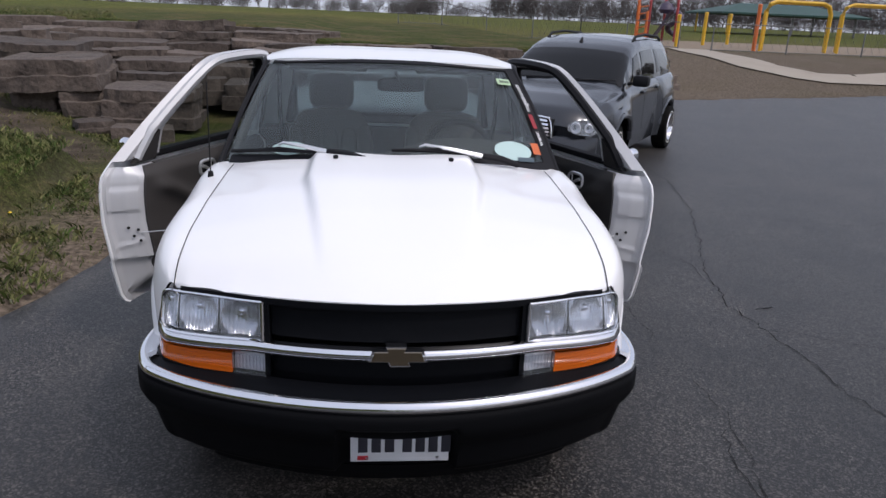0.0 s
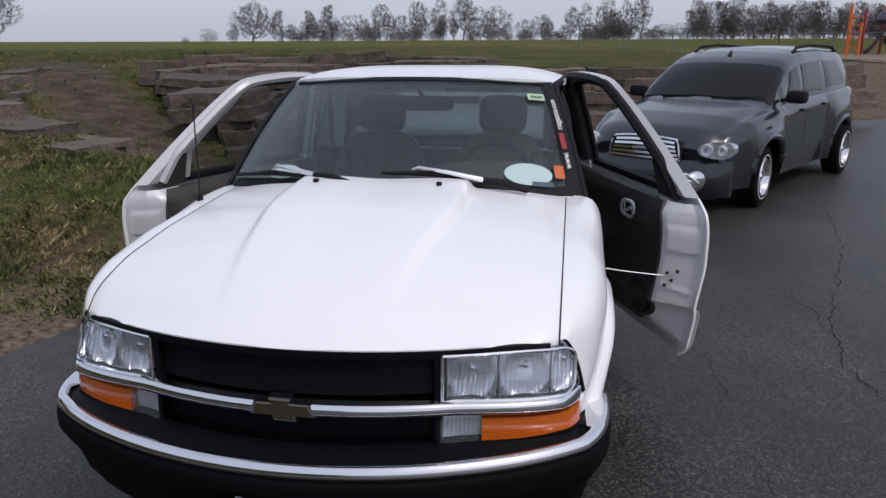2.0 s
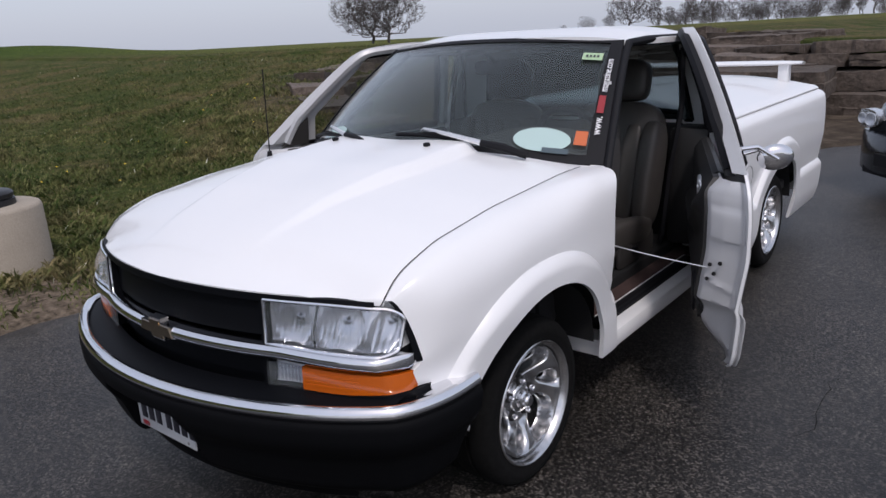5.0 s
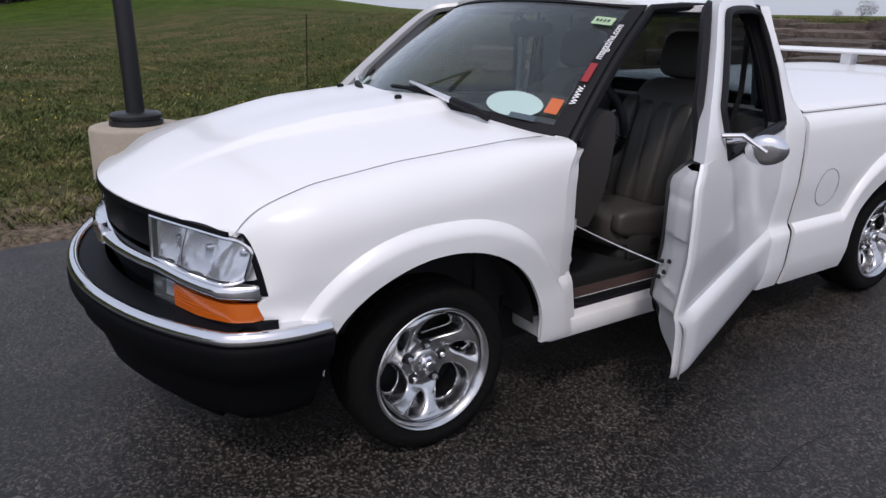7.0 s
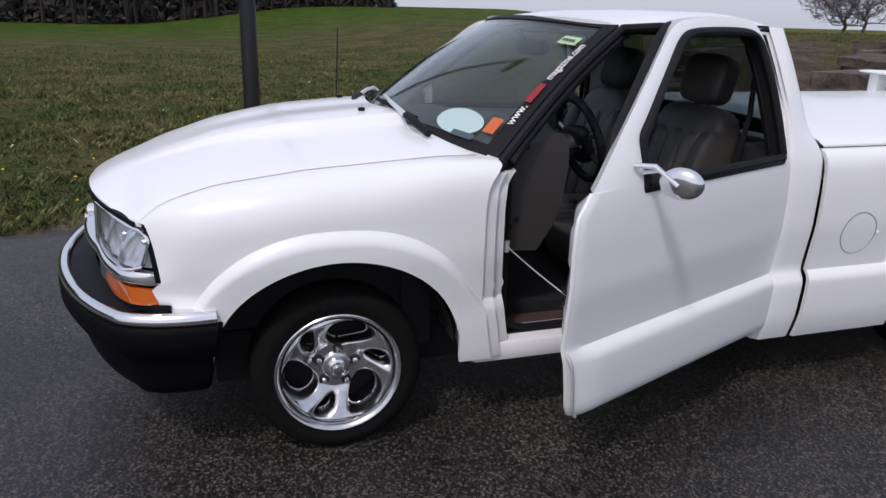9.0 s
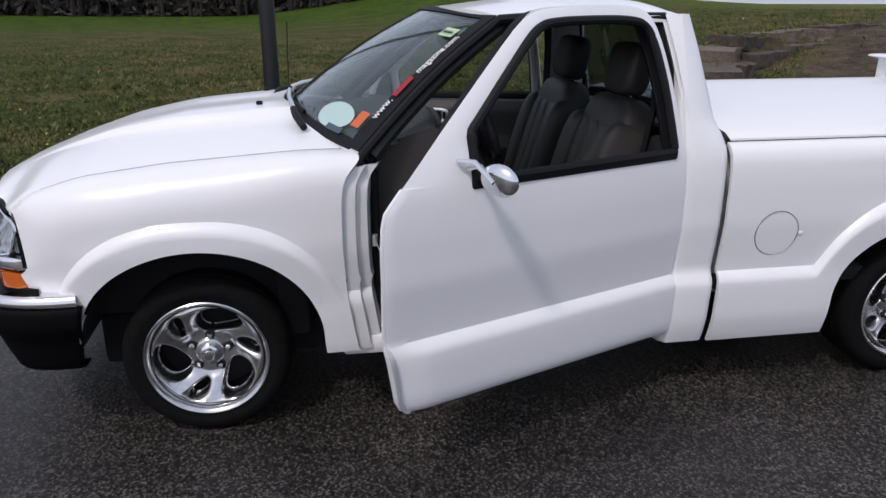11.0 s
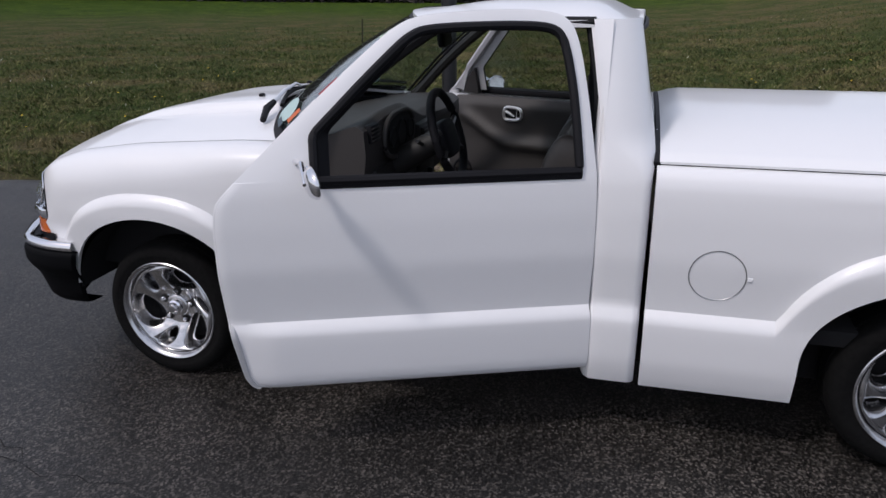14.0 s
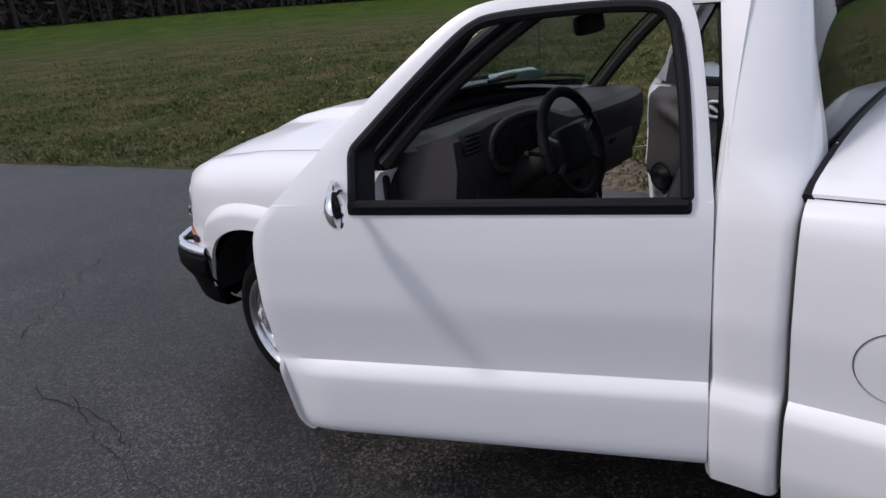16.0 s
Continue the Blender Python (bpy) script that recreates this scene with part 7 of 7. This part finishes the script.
# grille with chrome bars
def wg(x, z):
    return -0.925 + 0.30 * x * x + 0.25 * max(0, z - 0.62)
def gpatch(name, x0, x1, z0, z1, out, mat, parent, nx=16):
    return mesh_object(name, *thick(*grid(nx, 3, lambda u, v: Vector((x0 + (x1 - x0) * u, wg(x0 + (x1 - x0) * u, z0 + (z1 - z0) * v) - out, z0 + (z1 - z0) * v + 0.035 * (1 - ((x0 + (x1 - x0) * u) / 0.36) ** 2) * max(0, z0 - 0.52) / 0.2))), lambda p: p + Vector((0, 0.03, 0))), mat, parent)
gr = gpatch("grille", -0.37, 0.37, 0.510, 0.700, -0.004, VOID, wagon)
tagged(gr, "chrome-barred grille")
for k in range(5):
    z = 0.520 + 0.036 * k
    gpatch("grille_bar", -0.355 + 0.012 * k, 0.355 - 0.012 * k, z, z + 0.022, 0.008, CHROME, gr)
gpatch("grille_frame", -0.33, 0.33, 0.702, 0.716, 0.012, CHROME, gr)
for s in (1, -1):
    mesh_object("grille_frame", *tube_vf([Vector((x * s, wg(x, z) - 0.014, z)) for x, z in ((0.368, 0.512), (0.362, 0.60), (0.345, 0.67), (0.325, 0.706))], 0.010, 6), CHROME, gr)
box("grille_badge", (-0.07, -0.955, 0.595), (0.07, -0.925, 0.633), STEEL, gr, 0.01)
def wagon_bumper(u, v):
    x, z = (2 * u - 1) * 0.80, 0.19 + 0.335 * v
    e = 1 - abs(x / 0.82) ** 6
    return Vector((x, -0.905 + 0.33 * x * x - 0.085 * e * math.sin(math.pi * min(1, v * 0.92 + 0.08)) ** 0.75, z))
mesh_object("bumper", *thick(*grid(36, 16, wagon_bumper), lambda p: p + Vector((0, 0.05, 0))), GREYPAINT, wagon, "dark grey rounded bumper")
gpatch("lower_intake", -0.46, 0.46, 0.27, 0.37, 0.078, VOID, wagon, 20)
gpatch("valance", -0.70, 0.70, 0.17, 0.225, 0.0, BLACKMATT, wagon, 20)


def wire_wheel():
    w = new("wheel")
    mesh_object("tyre", *lathe_vf([(0.178, -0.09), (0.20, -0.10), (0.275, -0.10), (0.297, -0.085), (0.30, 0), (0.297, 0.085), (0.285, 0.098), (0.262, 0.103), (0.20, 0.10), (0.178, 0.07)], 48), TYRE, w)
    mesh_object("white_line", *lathe_vf([(0.214, 0.1035), (0.221, 0.1045), (0.224, 0.1030)], 48), WHITELINE, w)
    mesh_object("rim", *lathe_vf([(0.172, 0.09), (0.182, 0.105), (0.188, 0.098), (0.174, 0.08), (0.166, 0.01), (0.15, -0.05)], 48), CHROME, w)
    mesh_object("wheel_disc", *lathe_vf([(0.0, -0.03), (0.16, -0.035)], 24), VOID, w)
    mesh_object("hub", *lathe_vf([(0.0, 0.085), (0.03, 0.08), (0.045, 0.05), (0.05, 0.0)], 20), CHROME, w)
    items = []
    for k in range(36):
        a = 2 * math.pi * k / 36
        b = a + (0.28 if k % 2 else -0.28)
        items.append(tube_vf([(0.035, 0.046 * math.cos(b), 0.046 * math.sin(b)), (0.045 if k % 3 else 0.0, 0.17 * math.cos(a), 0.17 * math.sin(a))], 0.0035, 4, caps=False))
    mesh_object("wire_spokes", *join_vf(*items), CHROME, w)
    return w


ww = wire_wheel()
ww.parent = wagon
ww.matrix_basis = pose(0.765, 0.0, 0.30, 0, 0, 5)
for x, y, rz in ((-0.765, 0.0, 185), (0.83, WB2, 0), (-0.83, WB2, 180)):
    copy_thing(ww, pose(x, y, 0.30, 33, 0, rz))

# ---- inside the cab ----
def cushion(name, c, size, mat, parent, rot=(0, 0, 0), puff=0.25, label=""):
    """A padded block: a superellipsoid of the given size."""
    def sg(v, e):
        return math.copysign(abs(v) ** e, v)
    nu, nv = 28, 16
    m = pose(*c, *rot)
    vs = []
    for j in range(nv + 1):
        b = -math.pi / 2 + math.pi * j / nv
        for i in range(nu):
            a = 2 * math.pi * i / nu
            vs.append(m @ Vector((size[0] / 2 * sg(math.cos(b), puff) * sg(math.cos(a), puff), size[1] / 2 * sg(math.cos(b), puff) * sg(math.sin(a), puff), size[2] / 2 * sg(math.sin(b), puff))))
    fs = [(j * nu + i, j * nu + (i + 1) % nu, (j + 1) * nu + (i + 1) % nu, (j + 1) * nu + i) for j in range(nv) for i in range(nu)]
    return mesh_object(name, vs, fs, mat, parent, label, angle=80)


def seat(x, s):
    st = cushion("seat", (x, 1.30, 0.50), (0.50, 0.52, 0.17), LEATHER, truck, (-6, 0, 0), 0.42, "worn grey leather bucket seat")
    cushion("seat_base", (x, 1.32, 0.40), (0.46, 0.46, 0.12), TRIMDARK, st, (0, 0, 0), 0.3)
    cushion("backrest", (x, 1.585, 0.80), (0.48, 0.17, 0.66), LEATHER, st, (-16, 0, 0), 0.45)
    for k in (-1, 1):
        cushion("side_bolster", (x + 0.205 * k, 1.545, 0.78), (0.10, 0.20, 0.52), LEATHER, st, (-16, 0, 0), 0.55)
        cushion("seat_bolster", (x + 0.215 * k, 1.28, 0.545), (0.09, 0.46, 0.13), LEATHER, st, (-6, 0, 0), 0.55)
    for k in range(3):
        cushion("backrest_panel", (x + 0.11 * (k - 1), 1.525, 0.78), (0.105, 0.10, 0.50), LEATHER, st, (-16, 0, 0), 0.5)
    cushion("headrest", (x, 1.685, 1.225), (0.27, 0.12, 0.21), LEATHER if s > 0 else TRIMDARK, st, (-12, 0, 0), 0.5)
    for k in (-1, 1):
        mesh_object("headrest_rod", *tube_vf([(x + 0.06 * k, 1.67, 1.08), (x + 0.06 * k, 1.68, 1.16)], 0.007, 6), CHROME, st)
    box("seat_side", (x + 0.235 * s - 0.012, 1.12, 0.40), (x + 0.235 * s + 0.02, 1.50, 0.52), TRIM, st, 0.03)
    box("seat_switch", (x + 0.258 * s - 0.008, 1.24, 0.455), (x + 0.258 * s + 0.008, 1.29, 0.485), BLACKMATT, st, 0.006)
    return st


seat(0.35, 1)
seat(-0.35, -1)
cushion("centre_console", (0.0, 1.40, 0.52), (0.19, 0.62, 0.26), TRIMDARK, truck, (0, 0, 0), 0.3, "dark centre console")


DASH = [(0.40, 0.995), (0.60, 1.006), (0.74, 1.014), (0.82, 1.008), (0.852, 0.985), (0.858, 0.910), (0.840, 0.820), (0.810, 0.730), (0.75, 0.640)]


def dash(u, v):
    """The dashboard's skin: v runs from the foot of the screen over the top and down its face."""
    x = (2 * u - 1) * 0.715
    i = v * (len(DASH) - 1)
    k = min(int(i), len(DASH) - 2)
    y = DASH[k][0] + (DASH[k + 1][0] - DASH[k][0]) * (i - k)
    z = DASH[k][1] + (DASH[k + 1][1] - DASH[k][1]) * (i - k)
    face = smoothstep(0.10, 0.42, v) * smoothstep(0.80, 0.52, v)
    high = 0.062 * smoothstep(-0.10, 0.18, x)                              # the driver's side stands higher
    hump = 0.030 * math.exp(-((x - 0.38) / 0.20) ** 4)
    brow = 0.030 * math.exp(-((x + 0.42) / 0.24) ** 4) * math.exp(-((v - 0.52) / 0.10) ** 2)           # bulge over the glove box
    return Vector((x, y + 0.12 * x * x * (v < 0.2) + 0.4 * hump * face + brow, z + (high + hump) * face))


db = mesh_object("dashboard", *grid(80, 48, dash), DASHGREY, truck, "grey moulded dashboard with vents and gauges")
for s in (1, -1):            # closed ends with two screw holes
    rim_ = [dash(1.0 if s > 0 else 0.0, k / 24) for k in range(25)] + [Vector((0.715 * s, 0.46, 0.66))]
    end_ = mesh_object("dash_end", *thick(rim_, [tuple(range(len(rim_)))], lambda p, s=s: p - Vector((0.012 * s, 0, 0))), DASHGREY, db, smooth=False)
    for y, z in ((0.665, 0.76), (0.640, 0.735)):
        mesh_object("screw_hole", *moved(lathe_vf([(0.0, 0.0015), (0.010, 0.001), (0.012, -0.002)], 14), Matrix.Translation((0.716 * s, y, z)) @ pose(0, 0, 0, 0, 0, 0 if s > 0 else 180)), VOID, end_)
# instrument cluster: a dark oval opening under the hood, gauges set back in it
def cluster(u, v):
    t, r = 2 * math.pi * u, v
    return Vector((0.36 + 0.185 * r * math.copysign(abs(math.cos(t)) ** 0.75, math.cos(t)), 0.880 - 0.016 * r ** 4, 0.985 + 0.088 * r * math.copysign(abs(math.sin(t)) ** 0.8, math.sin(t))))
mesh_object("instrument_recess", *grid(40, 6, cluster), VOID, db, "black instrument cluster")
mesh_object("gauge_hood", *tube_vf([cluster(k / 40, 1.0) + Vector((0, 0.008, 0)) for k in range(41)], 0.011, 8, caps=False), DASHGREY, db)
box("instrument_panel", (0.10, 0.835, 0.70), (0.62, 0.866, 0.885), TRIMDARK, db, 0.02)
box("radio_stack", (-0.13, 0.835, 0.62), (0.10, 0.882, 0.975), TRIMDARK, db, 0.015)
box("radio", (-0.105, 0.880, 0.80), (0.075, 0.889, 0.86), BLACKMATT, db, 0.004)
for x, z, w in ((-0.64, 0.925, 0.045), (-0.075, 0.925, 0.042), (0.045, 0.925, 0.042), (0.63, 1.030, 0.045)):
    y = 0.884 if abs(x) < 0.3 else (0.858 if x > 0 else 0.838)
    v_ = box("air_vent", (x - w, y - 0.02, z - 0.035), (x + w, y + 0.012, z + 0.035), BLACKMATT, db, 0.01)
    for k in range(4):
        box("vent_slat", (x - w + 0.005, y + 0.008, z - 0.026 + 0.015 * k), (x + w - 0.005, y + 0.016, z - 0.021 + 0.015 * k), TRIM, v_, 0.001)
for z in (0.66, 0.70, 0.74):
    mesh_object("control_knob", *moved(lathe_vf([(0.0, 0.022), (0.013, 0.02), (0.016, 0.0)], 12), Matrix.Translation((-0.015, 0.882, z)) @ pose(0, 0, 0, 0, 0, 90)), BLACKMATT, db)
for x, r in ((0.25, 0.035), (0.36, 0.052), (0.47, 0.035)):
    mesh_object("gauge", *moved(lathe_vf([(0.0, 0.004), (r, 0.004), (r + 0.004, 0.008), (r + 0.006, 0.0)], 20), Matrix.Translation((x, 0.881, 0.985)) @ pose(0, 0, 0, 0, 0, 90)), BLACKMATT, db)
box("glove_box", (-0.62, 0.822, 0.70), (-0.18, 0.852, 0.85), DASHGREY, db, 0.02)
box("glove_box_latch", (-0.43, 0.850, 0.815), (-0.37, 0.858, 0.835), BLACKMATT, db, 0.004)
# steering wheel and column: the top of the ring leans away from the seat
sw_m = Matrix.Translation((0.37, 1.080, 0.988)) @ pose(0, 0, 0, 17, 0, 0)
ring = [sw_m @ Vector((0.172 * math.cos(t), 0, 0.172 * math.sin(t))) for t in [2 * math.pi * k / 40 for k in range(41)]]
sw = mesh_object("steering_wheel", *tube_vf(ring, 0.0175, 10, caps=False), BLACKMATT, truck, "black steering wheel")
cushion("horn_pad", tuple(sw_m @ Vector((0, -0.010, -0.015))), (0.19, 0.06, 0.15), BLACKMATT, sw, (17, 0, 0), 0.5)
for a in (0.30, math.pi - 0.30, -0.55, math.pi + 0.55):
    mesh_object("wheel_spoke", *tube_vf([sw_m @ Vector((0.07 * math.cos(a), -0.005, 0.06 * math.sin(a) - 0.01)), sw_m @ Vector((0.168 * math.cos(a), 0, 0.168 * math.sin(a)))], 0.011, 6), STEEL if a in (0.30, math.pi - 0.30) else TRIMDARK, sw)
mesh_object("steering_column", *tube_vf([sw_m @ Vector((0, -0.03, -0.01)), (0.37, 0.90, 0.885), (0.37, 0.80, 0.82)], [0.045, 0.055, 0.065], 12), TRIMDARK, sw)
mesh_object("column_lever", *tube_vf([(0.41, 0.985, 0.95), (0.53, 1.00, 0.985)], 0.008, 6), TRIMDARK, sw)
# mirror on the screen, visors, belts
mr_ = cushion("rearview_mirror", (0.05, 0.985, 1.340), (0.25, 0.035, 0.070), BLACKMATT, truck, (8, 0, 6), 0.45, "black rearview mirror")
mesh_object("mirror_stem", *tube_vf([(0.04, 0.98, 1.35), (0.02, 0.93, 1.405)], 0.010, 6), BLACKMATT, mr_)
for s in (1, -1):
    box("sun_visor", (0.33 * s - 0.20, 1.02, 1.395), (0.33 * s + 0.20, 1.17, 1.412), TRIM, truck, 0.006, "folded grey sun visor")
    mesh_object("seat_belt", *tube_vf([(0.655 * s, 1.66, 1.38), (0.66 * s, 1.66, 1.1), (0.62 * s, 1.62, 0.75), (0.60 * s, 1.60, 0.42)], 0.014, 4), BLACKMATT, truck, "black seat belt")
# floor mats
box("floor_mat", (0.14, 0.50, 0.346), (0.60, 1.02, 0.358), CARPET, truck, 0.005, "worn brown floor mat")
box("floor_mat", (-0.60, 0.50, 0.346), (-0.14, 1.02, 0.358), CARPET, truck, 0.005, "worn brown floor mat")

# ---- small things on the outside ----
def lettering(text, size, m, mat, parent, name="lettering", label=""):
    cu = bpy.data.curves.new(name, "FONT")
    cu.body, cu.size, cu.extrude = text, size, 0.0006
    cu.align_x = "LEFT"
    tmp = new("tmp_text", cu)
    me = bpy.data.meshes.new_from_object(tmp)
    bpy.data.objects.remove(tmp)
    bpy.data.curves.remove(cu)
    me.transform(m)
    me.materials.clear()
    me.materials.append(mat)
    ob = new(name, me)
    ob.parent = parent
    if label:
        tagged(ob, label)
    return ob


# web address up the windscreen's edge, bent to the glass
EDGE = (screen(0.94, 0.80) - screen(0.94, 0.17)).length / 0.63


def on_glass(ob, start, base=0.972):
    """Lays a flat mesh on the screen: its x runs up the edge, its y towards the middle."""
    for v in ob.data.vertices:
        x, y, z = v.co
        v.co = screen(base - y / 0.70, start + x / EDGE) + Vector((0, -0.0085 - z, 0.0085 + z))
    return ob


lw = on_glass(lettering("www.", 0.036, Matrix(), DECAL, glassp, label="white web lettering"), 0.17)
on_glass(box("red_logo_bar", (0.0, 0.0, 0.0), (0.088, 0.021, 0.001), RED, glassp, 0.0), 0.315)
on_glass(lettering("magazine.com", 0.036, Matrix(), DECAL, glassp, label="white web lettering"), 0.475)


def decal(name, u, v, du, dv, mat, label="", oval=False, lift=0.007, n=28, rot=0.0):
    """A thin sticker lying on the windscreen."""
    if oval:
        pts = [screen(u + du * math.cos(t), v + dv * math.sin(t)) + Vector((0, -lift, lift)) for t in [2 * math.pi * k / n for k in range(n)]]
    else:
        pts = [screen(u + a * du, v + b * dv) + Vector((0, -lift, lift)) for a, b in ((-1, -1), (1, -1), (1, 1), (-1, 1))]
    return mesh_object(name, pts, [tuple(range(len(pts)))], mat, glassp, label, smooth=False)


PALE = material("pale_teal_film", (0.42, 0.56, 0.54), 0.5)
decal("oval_sticker", 0.735, 0.115, 0.125, 0.075, PALE, "pale teal oval film on the windshield", True)
decal("oval_sticker", -0.60, 0.085, 0.105, 0.05, PALE, "pale teal oval film on the windshield", True)
decal("orange_sticker", 0.900, 0.140, 0.026, 0.045, material("orange_sticker", (0.55, 0.12, 0.03), 0.5), "small orange sticker", lift=0.009)
decal("dark_sticker", 0.805, 0.048, 0.055, 0.016, material("navy_sticker", (0.05, 0.08, 0.10), 0.5), "narrow dark sticker", lift=0.009)
decal("green_sticker", 0.855, 0.790, 0.055, 0.036, material("green_sticker", (0.42, 0.58, 0.36), 0.5), "pale green inspection sticker", lift=0.007)
for k in range(4):
    decal("sticker_bar", 0.827 + 0.02 * k, 0.787, 0.006, 0.012, INK, lift=0.010)
# bars of lettering along the rear window
for k in range(13):
    yb_ = cab_back(1.045) + 0.003
    box("lettering_bar", (0.53 - 0.020 * k - 0.012, yb_, 1.035), (0.53 - 0.020 * k, yb_ + 0.005, 1.035 + (0.020 if k % 3 else 0.028)), DECAL, back, 0.001)

# wipers, washer jets, aerial
def on_screen(u, v, out):
    return screen(u, v) + Vector((0, -out, out))


for b0, b1, a0, a1, foot in ((-0.01, 0.52, 0.15, 0.51, 0.72), (-0.95, -0.33, -0.66, -0.36, -0.14)):
    pts = [on_screen(b0 + (b1 - b0) * k / 12, 0.074 - 0.024 * k / 12 - 0.030 * max(0, -b0 - 0.5), 0.012 + 0.010 * math.sin(math.pi * k / 12)) for k in range(13)]
    wp = mesh_object("wiper", *tube_vf(pts, 0.0085, 6), BLACKMATT, truck, "black windshield wiper blade with pale arm")
    arm_ = [on_screen(a0, 0.092, 0.020), on_screen(a0 + 0.03, 0.090, 0.034), on_screen(a0 * 0.5 + a1 * 0.5, 0.062, 0.036), on_screen(a1, 0.024, 0.034)]
    mesh_object("wiper_arm", *tube_vf(arm_, [0.006, 0.0065, 0.0085, 0.011], 6), PULL, wp)
    cap_ = [arm_[-1] - (arm_[-1] - arm_[-2]).normalized() * 0.004, on_screen(a1 * 0.5 + foot * 0.5, 0.0, 0.040), on_screen(foot, -0.030, 0.034)]
    mesh_object("arm_cover", *tube_vf(cap_, [0.0125, 0.016, 0.013], 8), BLACKMATT, wp, "black pivot cover")
    mesh_object("wiper_bridge", *tube_vf([pts[2], pts[6] + Vector((0, -0.008, 0.014)), pts[10]], 0.005, 5), BLACKMATT, wp)
for s in (1, -1):
    z = bonnet_z(0.245, 0.20)
    cushion("washer_jet", (0.245 * s, 0.20, z + 0.006), (0.022, 0.026, 0.016), BLACKMATT, truck, (0, 0, 0), 0.6)
az = lerp_table(ZSEAM, 0.26) - 0.01
ant = mesh_object("aerial", *tube_vf([(-0.782, 0.275, az), (-0.782, 0.290, az + 0.405)], 0.0028, 6), BLACKMATT, truck, "thin black radio aerial")
mesh_object("aerial_foot", *tube_vf([(-0.782, 0.275, az - 0.03), (-0.782, 0.275, az + 0.03)], [0.018, 0.010], 10), BLACKMATT, ant)
# fuel flap: a round cover in the bed's side
fy, fz, fr = 2.098, 0.660, 0.087
for nm, r, mat, rad in (("fuel_flap_gap", fr, STEEL, 0.0018),):
    ringp = [Vector((flank(fy, fz + r * math.sin(t)) + 0.0005, fy + r * math.cos(t), fz + r * math.sin(t))) for t in [2 * math.pi * k / 48 for k in range(49)]]
    mesh_object(nm, *tube_vf(ringp, rad, 5, caps=False), mat, truck, "round fuel flap outline")
cushion("flap_notch", (flank(fy, fz) + 0.0, fy + fr + 0.012, fz - 0.004), (0.006, 0.018, 0.014), WHITE, truck, (0, 0, 0), 0.6)
# bumper ends, inner arches' screws
for s in (1, -1):
    mesh_object("bumper_bracket", *tube_vf([(0.80 * s, -0.44, 0.50), (0.80 * s, -0.45, 0.36)], 0.012, 6), STEEL, truck)
